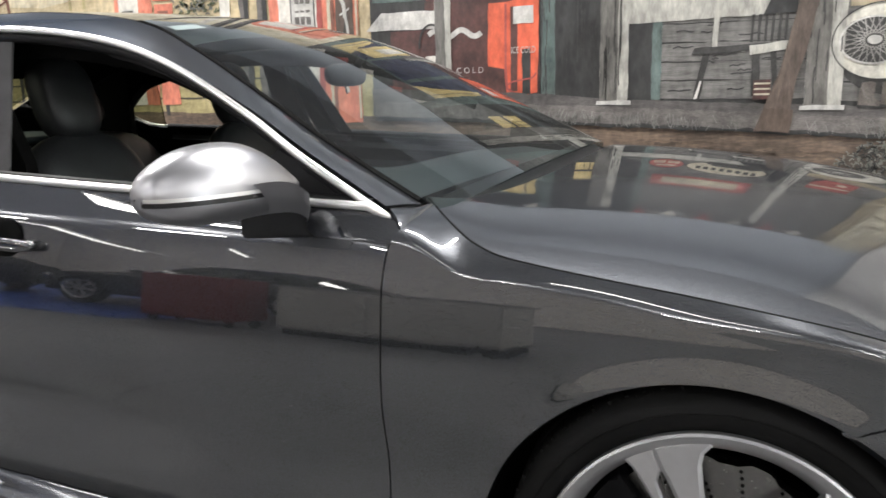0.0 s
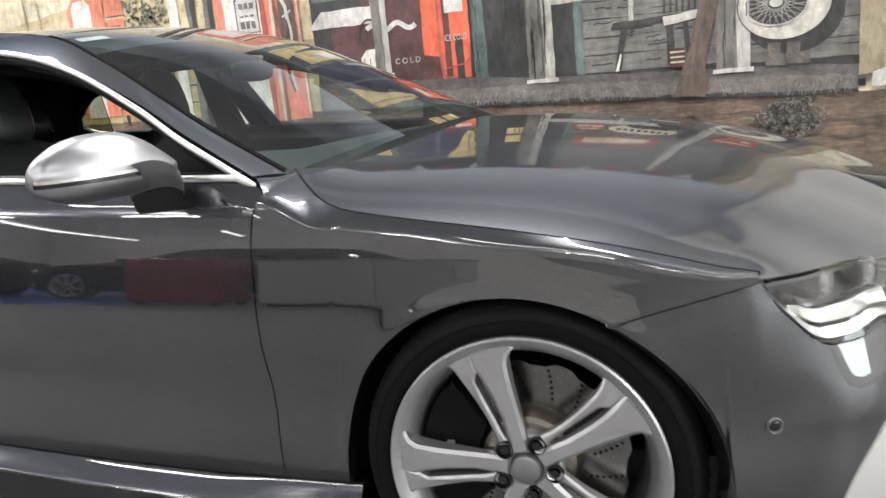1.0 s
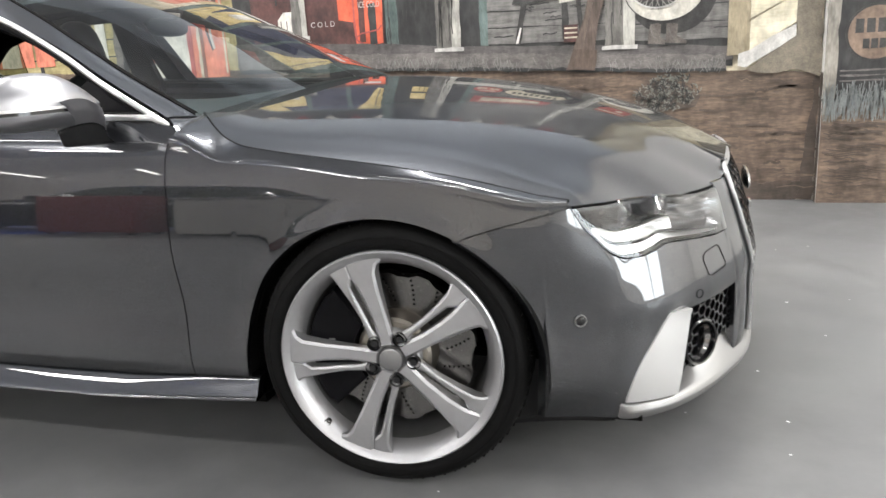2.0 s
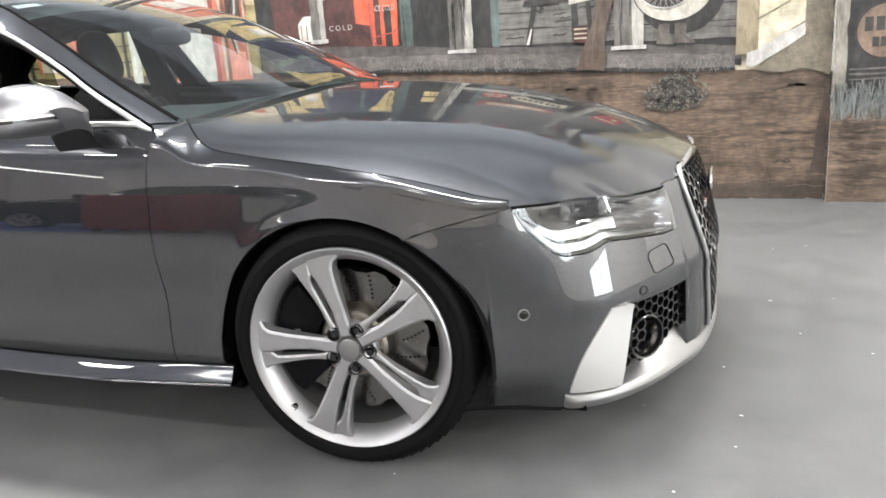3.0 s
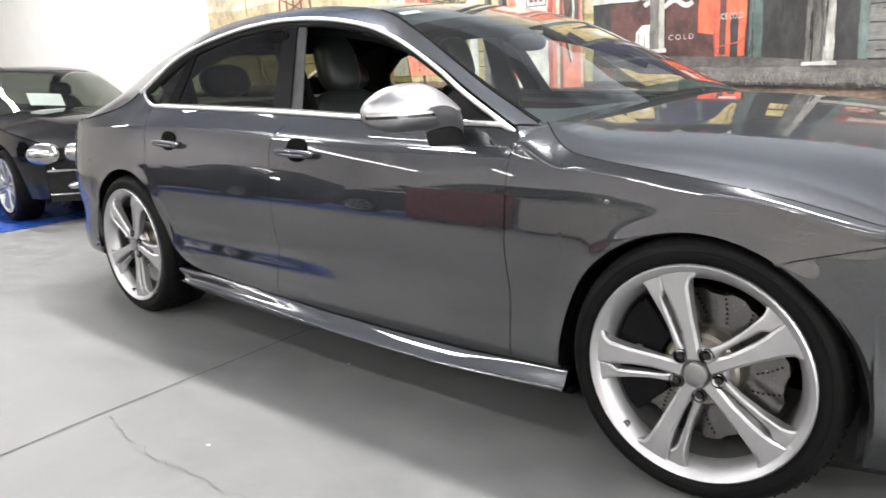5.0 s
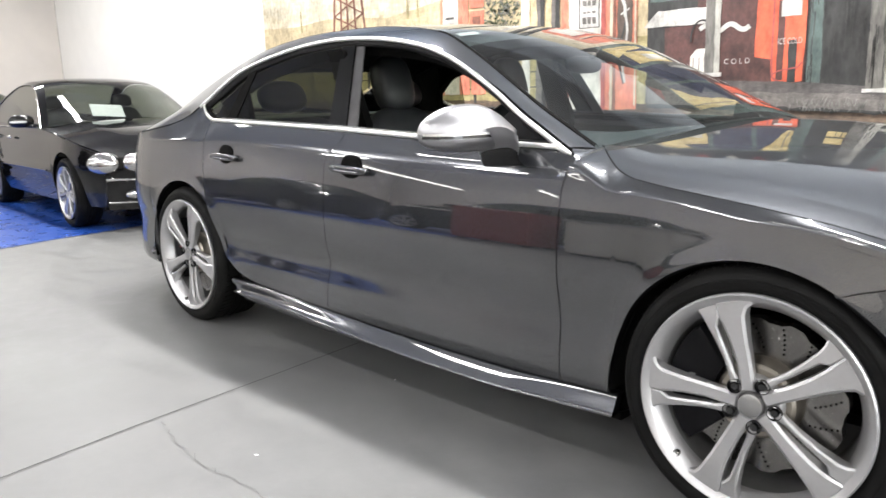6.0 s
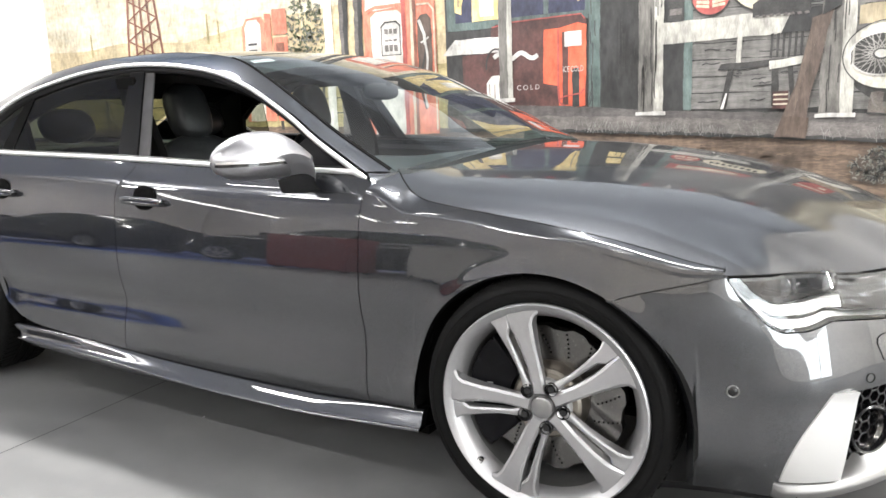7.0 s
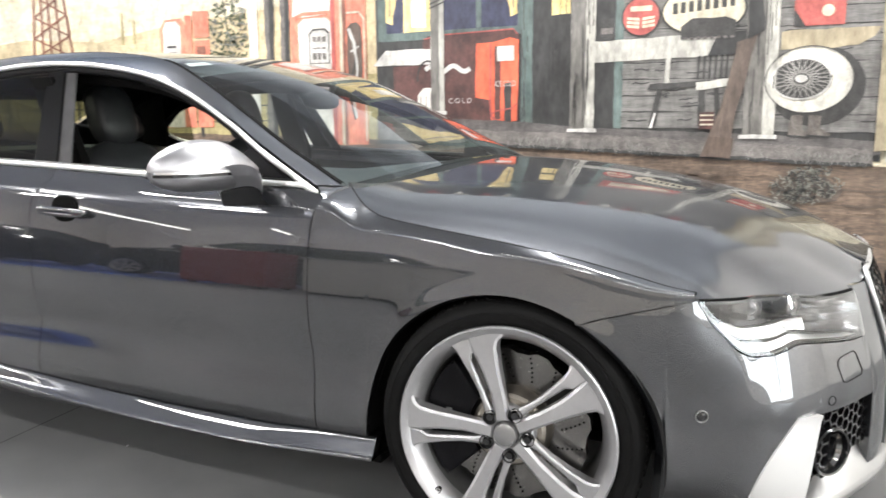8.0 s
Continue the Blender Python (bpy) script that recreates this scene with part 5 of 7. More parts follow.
def hatch_frame(u, v):
    q = 7.5 + 1.0 * u
    a, m = DITCH(q), MID(q)
    k = (2 * v - 1)
    p = m.lerp(Vector((a.x, 0, a.z)), abs(k) ** 2.6)
    return p.x, a.y * k, p.z - .03 - .03 * u


link("hatch_header", patch(hatch_frame, 6, 16, VOID, (0, 0, -.02)), car, "black lining over the rear window")


# ---- the painted wall ----
import itertools

mural = new("mural", None)
tagged(mural, "painted roadside filling station scene covering the showroom wall", "mural")
random.seed(11)


def wobble(pts, amount, step=.06):
    """Breaks straight edges into small uneven strokes."""
    out = []
    n = len(pts)
    for i in range(n):
        a, b = Vector(pts[i]), Vector(pts[(i + 1) % n])
        k = max(1, int((b - a).length / step))
        for j in range(k):
            p = a.lerp(b, j / k)
            out.append((p.x + random.uniform(-amount, amount), p.y + random.uniform(-amount, amount)))
    return out


COUNT = itertools.count()


def flat(name, pts, mat, layer, rough=.003, y=WALL_Y, parent=None, label=""):
    bm = bmesh.new()
    y -= .00002 * next(COUNT)
    prism(bm, wobble(pts, rough) if rough else pts, .0016, Matrix.Translation((0, y - .0022 * layer, 0)))
    return part(name, bm, mat, parent or mural, label)


def rect(x0, x1, z0, z1):
    return [(x0, z0), (x1, z0), (x1, z1), (x0, z1)]


def oval(cx, cz, rx, rz, n=40, a0=0, a1=360):
    return [(cx + rx * math.cos(radians(a0 + (a1 - a0) * k / n)), cz + rz * math.sin(radians(a0 + (a1 - a0) * k / n))) for k in range(n)]


def stroke(name, path, width, mat, layer, label="", y=WALL_Y, parent=None):
    """A brush line of even width along a path."""
    y -= .00002 * next(COUNT)
    bm = bmesh.new()
    p = [Vector(q) for q in path]
    rows = []
    for i, q in enumerate(p):
        t = (p[min(i + 1, len(p) - 1)] - p[max(i - 1, 0)]).normalized()
        n = Vector((-t.y, t.x)) * width / 2
        rows.append([bm.verts.new((v.x, y - .0022 * layer, v.y)) for v in (q - n, q + n)])
    for a, b in zip(rows, rows[1:]):
        bm.faces.new((a[0], b[0], b[1], a[1]))
    return part(name, bm, mat, parent or mural, label)


def strokes(name, paths, width, mat, layer, label="", y=WALL_Y):
    """Many small brush lines that nobody could count, as one piece."""
    y -= .00002 * next(COUNT)
    bm = bmesh.new()
    for path in paths:
        p = [Vector(q) for q in path]
        rows = []
        for i, q in enumerate(p):
            t = (p[min(i + 1, len(p) - 1)] - p[max(i - 1, 0)]).normalized()
            n = Vector((-t.y, t.x)) * width / 2
            rows.append([bm.verts.new((v.x, y - .0022 * layer, v.y)) for v in (q - n, q + n)])
        for a, b in zip(rows, rows[1:]):
            bm.faces.new((a[0], b[0], b[1], a[1]))
    ob = part(name, bm, mat, mural, label)
    ob["kind"] = "stuff"
    return ob


SKY = mural_paint("mural_sky", (.52, .43, .27), (.64, .575, .42), 1.2, (1, 1, 3), (.70, .655, .55))
DUNE = mural_paint("mural_dune", (.44, .35, .20), (.58, .48, .30), 2.5, (1, 1, 4))
FIELD = mural_paint("mural_field", (.26, .22, .09), (.45, .38, .19), 4, (1, 1, 5))
DIRT = mural_paint("mural_dirt", (.052, .040, .031), (.118, .084, .062), 2.4, (1, 1, 5), (.215, .150, .105))
DIRTLIGHT = mural_paint("mural_dirt_light", (.13, .095, .070), (.20, .145, .105), 5, (1, 1, 6))
DIRTSHADE = mural_paint("mural_dirt_and_shade", (.045, .036, .030), (.10, .076, .06), 5, (1, 1, 6))
STONE = mural_paint("mural_stone", (.080, .073, .069), (.185, .170, .160), 9, (1, 1, 3))
PORCH = mural_paint("mural_porch", (.06, .056, .054), (.12, .112, .108), 6, (1, 1, 4))
SHADE = mural_paint("mural_shade", (.017, .018, .019), (.046, .046, .045), 4, (1, 1, .4))
BOARD = mural_paint("mural_grey_board", (.088, .086, .082), (.185, .180, .170), 7, (.4, 1, 5))
PALE = mural_paint("mural_pale_post", (.27, .265, .24), (.50, .49, .44), 8, (4, 1, .5))
PALEDARK = mural_paint("mural_post_shade", (.09, .088, .08), (.19, .18, .165), 8, (4, 1, .5))
CREAM = mural_paint("mural_cream", (.50, .46, .33), (.66, .61, .47), 5, (.5, 1, 4))
TAN = mural_paint("mural_tan", (.21, .175, .11), (.33, .28, .19), 6, (3, 1, .6))
TEAL = mural_paint("mural_teal", (.055, .085, .08), (.12, .16, .15), 8, (3, 1, .6))
ORANGE = mural_paint("mural_orange_red", (.50, .062, .018), (.62, .098, .032), 8, (2, 1, 1))
DKRED = mural_paint("mural_dark_red", (.050, .026, .024), (.105, .042, .037), 7)
PUMPRED = mural_paint("mural_pump_red", (.50, .12, .07), (.68, .22, .13), 6, (2, 1, .6))
PUMPWHITE = mural_paint("mural_pump_white", (.52, .49, .44), (.68, .655, .60), 6)
BLUEPANE = mural_paint("mural_blue_pane", (.016, .019, .045), (.045, .050, .095), 6, (1, 1, .5))
YELLOW = mural_paint("mural_yellow", (.52, .38, .12), (.70, .57, .27), 10, (2, 1, .5))
GREYWHITE = mural_paint("mural_offwhite", (.40, .39, .37), (.58, .57, .54), 14)
INK = mural_paint("mural_ink", (.022, .022, .022), (.055, .054, .052), 12)
WOOD = mural_paint("mural_wood", (.055, .040, .032), (.125, .09, .07), 7, (5, 1, .6))
BEAM = mural_paint("mural_beam", (.060, .045, .037), (.135, .10, .082), 7, (5, 1, .6))
BEAMLIGHT = mural_paint("mural_beam_light", (.080, .060, .049), (.150, .112, .090), 8, (5, 1, .6))
LEAF = mural_paint("mural_leaf", (.05, .065, .035), (.14, .16, .09), 20)
SAGE = mural_paint("mural_sage", (.125, .127, .110), (.24, .24, .21), 30)
WHEELWHITE = mural_paint("mural_wheel_white", (.46, .44, .38), (.64, .62, .55), 9)
DIRTMID = mural_paint("mural_dirt_mid", (.060, .046, .036), (.105, .077, .058), 6, (1, 1, 6))
SPOKEGREY = mural_paint("mural_spoke_grey", (.17, .165, .155), (.34, .33, .31), 20)
DRYGRASS = mural_paint("mural_dry_grass", (.105, .092, .070), (.235, .205, .155), 9, (1.5, 1, 2))
TUFT = mural_paint("mural_pale_tuft", (.11, .125, .125), (.24, .255, .25), 18, (2, 1, .6))
SIGNTAN = mural_paint("mural_sign_tan", (.13, .09, .065), (.23, .165, .12), 7)
DUSTY = mural_paint("mural_dusty_post", (.17, .155, .13), (.33, .31, .27), 6, (2, 1, .5))
GRASSP = mural_paint("mural_grass", (.08, .10, .075), (.19, .21, .16), 16, (3, 1, .6))
BOOT = mural_paint("mural_boot", (.065, .055, .048), (.15, .135, .12), 18)
WEED = mural_paint("mural_weed", (.15, .15, .14), (.27, .265, .25), 30)
RUST = mural_paint("mural_rust", (.12, .05, .034), (.30, .11, .07), 14)
SIGNRED = mural_paint("mural_sign_red", (.27, .048, .042), (.40, .085, .068), 9)
SIGNCREAM = mural_paint("mural_sign_cream", (.42, .38, .28), (.56, .51, .39), 9)

# ground, field and sky
flat("painted_sky", rect(-7.85, 1.53, 0, 3.12), SKY, 1, 0)
flat("painted_dune", [(-7.85, .6), (-2.4, .6), (-2.4, 2.12), (-3.2, 2.09), (-3.9, 2.04), (-4.4, 2.03), (-4.95, 1.96), (-5.5, 1.90), (-5.9, 1.93), (-6.5, 1.97), (-7.2, 1.93), (-7.85, 1.96)], DUNE, 2, .004)
flat("painted_field", [(-7.85, 0), (-2.4, 0), (-2.4, 1.50), (-3.4, 1.55), (-4.6, 1.62), (-6.0, 1.66), (-7.85, 1.70)], FIELD, 3, .006)
flat("painted_ground", [(-7.85, 0), (1.53, 0), (1.53, .80), (.95, .84), (.2, .875), (-1.16, .935), (-2.4, .99), (-4.5, 1.05), (-7.85, 1.08)], DIRT, 4, .006)
flat("painted_ground_edge", [(-7.85, 0), (1.53, 0), (1.53, .13), (.9, .10), (.2, .16), (-1.5, .12), (-4, .2), (-7.85, .15)], DIRTSHADE, 5, .012)
# shade in the corner beside the pier, painted on as a dark wedge
flat("painted_corner_shade", [(1.44, .02), (1.53, .02), (1.53, .86), (1.50, .80), (1.475, .4)], DIRTSHADE, 6, .012)
streaks = []
for _ in range(300):
    x, z = random.uniform(-2.6, 1.5), random.uniform(.05, .83)
    L = random.uniform(.05, .35)
    streaks.append([(x + L * i / 5, z + .006 * math.sin(i * 1.7 + x * 9) + random.uniform(-.004, .004)) for i in range(6)])
strokes("painted_ground_streak", streaks[:110], .016, DIRTMID, 6, "dark brush streaks on the painted dirt")
strokes("painted_ground_light", streaks[240:], .006, DIRTLIGHT, 6, "paler brush streaks on the painted dirt")

# fence in the field
for i in range(9):
    x = -6.9 + .52 * i
    flat("painted_fence_post", [(x, 1.02), (x + .035, 1.02), (x + .032, 1.50 - .01 * i), (x + .004, 1.51 - .01 * i)], INK, 5, .004)
for j in range(3):
    stroke("painted_fence_wire", [(-7.6 + .4 * i, 1.15 + .13 * j - .006 * (i % 2)) for i in range(13)], .010, INK, 5)
# distant posts and drilling tower
for x, h in ((-7.05, 2.10), (-5.20, 2.14), (-5.05, 2.06)):
    flat("painted_far_post", [(x, 1.86), (x + .025, 1.86), (x + .02, h), (x + .004, h + .01)], FIELD, 4, .003)
tower = [((-6.42, 1.75), (-6.26, 3.3)), ((-5.86, 1.75), (-6.06, 3.3)), ((-6.28, 1.75), (-6.22, 3.3)), ((-6.02, 1.75), (-6.10, 3.3)), ((-6.16, 1.75), (-6.16, 3.3))]
for a, b in tower:
    stroke("painted_tower_leg", [a, b], .032, RUST, 4)
for k in range(7):
    z0, z1 = 1.78 + .2 * k, 1.98 + .2 * k
    f0, f1 = .27 - .022 * k, .27 - .022 * (k + 1)
    stroke("painted_tower_brace", [(-6.14 - f0, z0), (-6.14 + f1, z1)], .016, RUST, 5)
    stroke("painted_tower_brace", [(-6.14 + f0, z0), (-6.14 - f1, z1)], .016, RUST, 5)

# the far pump: white front between red sides, a red block behind
flat("painted_pump", [(-4.72, 1.1), (-4.42, 1.1), (-4.42, 1.98), (-4.46, 2.05), (-4.66, 2.05), (-4.72, 1.97)], PUMPRED, 5, .004)
flat("painted_pump_front", [(-4.68, 1.1), (-4.48, 1.1), (-4.48, 1.98), (-4.52, 2.03), (-4.64, 2.03), (-4.68, 1.96)], PUMPWHITE, 6, .004)
flat("painted_pump_dial", [(-4.655, 1.70), (-4.505, 1.70), (-4.505, 1.80), (-4.53, 1.83), (-4.63, 1.83), (-4.655, 1.80)], GREYWHITE, 7, .003)
for zz in (1.80, 1.745):
    flat("painted_dial_mark", rect(-4.64, -4.53, zz, zz + .018), INK, 8, .002)
for x0, x1, z0, z1 in ((-4.42, -4.345, 1.1, 2.07), (-4.325, -4.15, 1.88, 2.10), (-4.325, -4.15, 1.1, 1.85)):
    flat("painted_pump_block", rect(x0, x1, z0, z1), PUMPRED, 6, .005)
flat("painted_block_panel", rect(-4.29, -4.19, 1.66, 1.80), RUST, 7, .004)
# the near pump: arched dial, red columns, recess with the nozzle
flat("painted_pump", [(-3.28, .95), (-2.56, .95), (-2.56, 2.50), (-2.62, 2.60), (-3.20, 2.60), (-3.28, 2.50)], PUMPRED, 6, .004)
flat("painted_pump_front", [(-3.20, .95), (-2.885, .95), (-2.885, 1.92), (-2.93, 1.96), (-3.15, 1.96), (-3.20, 1.92)], PUMPWHITE, 7, .003)
flat("painted_pump_head", [(-3.26, 1.97), (-2.86, 1.99), (-2.84, 2.40), (-3.22, 2.42)], PUMPWHITE, 7, .004)
flat("painted_pump_brow", [(-3.27, 1.94), (-3.15, 1.985), (-2.90, 1.985), (-2.84, 1.95), (-2.84, 1.975), (-2.90, 2.01), (-3.15, 2.012), (-3.27, 1.97)], PUMPRED, 8, .003)
flat("painted_pump_dial", [(-3.10, 1.60), (-2.90, 1.60), (-2.90, 1.84), (-2.94, 1.875), (-3.06, 1.875), (-3.10, 1.84)], INK, 8, .002)
flat("painted_pump_glass", [(-3.09, 1.605), (-2.91, 1.605), (-2.91, 1.83), (-2.95, 1.862), (-3.05, 1.862), (-3.09, 1.83)], GREYWHITE, 9, .002)
for zz, h in ((1.775, .040), (1.715, .014), (1.635, .050)):
    for j in range(3):
        flat("painted_dial_mark", rect(-3.06 + .046 * j, -3.026 + .046 * j, zz, zz + h), STONE, 10, .004)
flat("painted_pump_panel", rect(-3.15, -2.92, 1.0, 1.45), PUMPWHITE, 9, .003)
for x0, x1, mat2 in ((-2.885, -2.845, SIGNRED), (-2.80, -2.775, SIGNCREAM), (-2.775, -2.745, RUST)):
    flat("painted_pump_column", rect(x0, x1, .95, 2.45), mat2, 8, .004)
flat("painted_pump_recess", [(-2.735, 1.42), (-2.60, 1.42), (-2.60, 1.86), (-2.64, 1.90), (-2.70, 1.90), (-2.735, 1.86)], WOOD, 8, .004)
stroke("painted_pump_trim", [(-2.735, 1.98), (-2.62, 1.98), (-2.575, 1.93), (-2.57, 1.4), (-2.57, .98)], .016, SIGNCREAM, 9)
stroke("painted_nozzle", [(-2.715, 1.86), (-2.69, 1.80), (-2.665, 1.74), (-2.66, 1.66)], .028, GREYWHITE, 10)
stroke("painted_nozzle_lever", [(-2.70, 1.68), (-2.655, 1.70), (-2.625, 1.72)], .014, GREYWHITE, 11)
stroke("painted_hose", [(-2.66 + .018 * math.sin(i * .5), 1.68 - .04 * i) for i in range(14)], .020, GREYWHITE, 10)
stroke("painted_hose_shade", [(-2.685 + .03 * math.sin(i * .45 + .5), 1.78 - .045 * i) for i in range(15)], .018, INK, 9)
# foliage, pole and trunks between the pumps
leaves = []
for _ in range(260):
    a, r = random.uniform(0, 6.28), random.random() ** .6
    x, z = -3.93 + .21 * r * math.cos(a), 1.86 + .42 * r * math.sin(a)
    d = random.uniform(0, 6.28)
    leaves.append([(x, z), (x + .02 * math.cos(d), z + .02 * math.sin(d)), (x + .04 * math.cos(d + .4), z + .04 * math.sin(d + .4))])
strokes("painted_foliage", leaves[:170], .016, LEAF, 5, "dark painted leaves")
strokes("painted_foliage_light", leaves[170:], .012, SAGE, 6, "pale painted leaves")
flat("painted_pole", rect(-3.71, -3.62, .9, 3.2), PUMPWHITE, 6)
for x in (-3.56, -3.40):
    flat("painted_trunk", [(x, .95), (x + .12, .95), (x + .10, 1.7), (x + .15, 3.2), (x + .03, 3.2), (x + .02, 1.8)], STONE, 5, .008)
    flat("painted_trunk_shade", [(x + .07, .95), (x + .12, .95), (x + .10, 1.7), (x + .15, 3.2), (x + .10, 3.2), (x + .06, 1.8)], SHADE, 6, .008)

# the store front
flat("painted_store_wall", [(-2.47, .99), (1.02, .86), (1.02, 3.12), (-2.47, 3.12)], SHADE, 5, 0)
for i in range(14):
    x = -2.4 + .26 * i
    flat("painted_pennant", [(x, 3.10), (x + .15, 3.10), (x + .075, 2.93)], SIGNRED if i % 2 else PUMPWHITE, 8, .003)
# upper boards
for x0, x1 in ((-.58, .24), (.42, 1.00)):
    for k in range(19):
        z0 = 1.075 + .108 * k - (.03 if x0 > 0 else 0)
        flat("painted_board", [(x0, z0), (x1, z0 - .012), (x1, z0 + .092), (x0, z0 + .100)], BOARD, 7, .003)
# window with curtains
flat("painted_window_frame", rect(-2.45, -1.22, 1.74, 2.75), TEAL, 7)
flat("painted_window_pane", rect(-2.37, -1.30, 1.80, 2.70), BLUEPANE, 8)
flat("painted_window_light", rect(-2.22, -1.99, 1.80, 2.5), YELLOW, 9)
flat("painted_window_card", rect(-2.15, -2.03, 1.83, 2.2), PUMPWHITE, 10)
for x0, d in ((-2.37, 1), (-1.30, -1)):
    flat("painted_curtain", [(x0, 2.7), (x0, 1.88), (x0 + .05 * d, 1.86), (x0 + .09 * d, 2.05), (x0 + .13 * d, 2.35), (x0 + .24 * d, 2.7)], YELLOW, 10, .006)
    stroke("painted_curtain_fold", [(x0 + .05 * d, 2.68), (x0 + .05 * d, 2.3), (x0 + .03 * d, 1.92)], .014, TAN, 11)
for x in (-1.98, -1.62):
    flat("painted_window_bar", rect(x, x + .04, 1.80, 2.70), TEAL, 10)
# shelf, drink cooler and vending machine
flat("painted_shelf", [(-2.50, 1.56), (-1.90, 1.55), (-1.90, 1.67), (-2.38, 1.67)], GREYWHITE, 8, .004)
flat("painted_cooler", [(-2.32, 1.14), (-1.29, 1.09), (-1.29, 1.74), (-1.34, 1.78), (-2.02, 1.76), (-2.06, 1.72), (-2.06, 1.55), (-2.32, 1.55)], DKRED, 7)
stroke("painted_cooler_edge", [(-2.05, 1.74), (-1.90, 1.765), (-1.33, 1.775), (-1.30, 1.74)], .010, SIGNRED, 9)
swirl = [(-2.04 + .37 * t / 24, 1.515 + .022 * math.sin(t * .52)) for t in range(25)]
stroke("painted_swirl", swirl, .034, GREYWHITE, 9, "plain white wave on the painted cooler")
flat("painted_machine", [(-1.63, 1.30), (-1.52, 1.28), (-1.50, 1.12), (-1.46, 1.10), (-1.30, 1.13), (-1.29, 1.70), (-1.36, 1.72), (-1.50, 1.69), (-1.62, 1.69)], ORANGE, 8)
flat("painted_machine_door", rect(-1.475, -1.43, 1.14, 1.66), DKRED, 9, .002)
flat("painted_machine_slot", rect(-1.40, -1.345, 1.12, 1.40), SHADE, 9, .003)
flat("painted_machine_label", rect(-1.455, -1.325, 1.555, 1.66), GREYWHITE, 10, .002)
stroke("painted_machine_edge", [(-1.505, 1.68), (-1.508, 1.30), (-1.50, 1.16), (-1.44, 1.12)], .014, SIGNRED, 10)
stroke("painted_machine_rim", [(-1.495, 1.18), (-1.46, 1.20), (-1.33, 1.22), (-1.305, 1.25)], .010, SIGNRED, 11)
for body, size, wx, wz, wide in (("ICE COLD", .050, -1.39, 1.375, .72), ("C O L D", .046, -1.75, 1.262, 1.15)):
    cu = bpy.data.curves.new("painted_lettering", "FONT")
    cu.body, cu.size, cu.align_x = body, size, "CENTER"
    words = new("painted_lettering", cu)
    words.parent = mural
    words.matrix_basis = Matrix.Translation((wx, WALL_Y - .028, wz)) @ Matrix.Rotation(math.pi / 2, 4, "X") @ Matrix.Diagonal((wide, 1.15, 1, 1))
    cu.materials.append(GREYWHITE)
flat("painted_jug", [(-2.10, 1.20), (-1.93, 1.20), (-1.92, 1.34), (-1.97, 1.38), (-2.06, 1.38), (-2.11, 1.33)], PUMPWHITE, 9, .005)
stroke("painted_jug_handle", oval(-2.02, 1.45, .085, .13, 20, -20, 200), .014, INK, 10)
for i in range(4):
    stroke("painted_jug_rib", [(-2.08 + .045 * i, 1.21), (-2.08 + .045 * i, 1.32)], .008, STONE, 10)
# posts, door and rail
def painted_post(x0, x1, z0, z1, layer=11):
    flat("painted_post", rect(x0, x1, z0, z1), PALE, layer, .003)
    w = x1 - x0
    flat("painted_post_side", rect(x0, x0 + .62 * w, z0 + .01, z1), PALEDARK, layer + 1, .004)
    flat("painted_post_foot", rect(x0 - .02, x1 + .02, z0 - .012, z0 + .014), GREYWHITE, layer + 2, .003)


painted_post(-1.99, -1.88, 1.19, 2.05, 11)
strokes("painted_rope", [[(-1.995, 1.96 + .03 * i), (-1.93, 1.98 + .03 * i), (-1.875, 2.0 + .03 * i)] for i in range(6)], .010, INK, 14, "rope wound round the painted post")
flat("painted_door_post", rect(-1.275, -1.185, 1.06, 3.1), TEAL, 8)
flat("painted_doorway", rect(-1.185, -.60, 1.05, 3.1), SHADE, 8)
flat("painted_door_leaf", rect(-.72, -.60, 1.07, 2.0), SHADE, 9)
flat("painted_door_pane", rect(-1.045, -.915, 1.85, 2.05), YELLOW, 9)
flat("painted_door_pane", rect(-1.045, -.915, 2.10, 2.30), YELLOW, 9)
flat("painted_inner_post", rect(-.60, -.545, 1.07, 3.1), TEAL, 9)
painted_post(-.905, -.735, 1.055, 3.0, 11)
flat("painted_rail", [(-.74, 1.515), (.26, 1.53), (.26, 1.67), (-.74, 1.655)], PALE, 10)
flat("painted_rail_shade", [(-.0, 1.525), (.26, 1.53), (.26, 1.67), (.06, 1.665)], SHADE, 11, .006)
painted_post(.235, .42, 1.01, 3.0, 13)
# streaks on posts and beam, cracks between the boards
grain = []
for x0, x1, z0, z1, n in ((-.90, -.74, 1.07, 2.1, 16), (.24, .41, 1.03, 2.1, 16), (-1.18, -.92, 1.1, 2.1, 18), (-1.27, -1.19, 1.1, 2.1, 8)):
    for _ in range(n):
        x, z = random.uniform(x0, x1), random.uniform(z0, z1 - .3)
        L = random.uniform(.08, .35)
        grain.append([(x + random.uniform(-.003, .003), z + L * i / 5) for i in range(6)])
strokes("painted_grain", grain, .006, INK, 16, "dark brush streaks on the painted posts")
chips = []
for _ in range(70):
    x, z = random.choice((random.uniform(-.55, .2), random.uniform(.45, .98))), random.uniform(1.08, 2.1)
    L = random.uniform(.03, .16)
    chips.append([(x + L * i / 4, z + random.uniform(-.006, .006)) for i in range(5)])
strokes("painted_board_crack", chips, .007, SHADE, 8, "dark cracks in the painted boards")
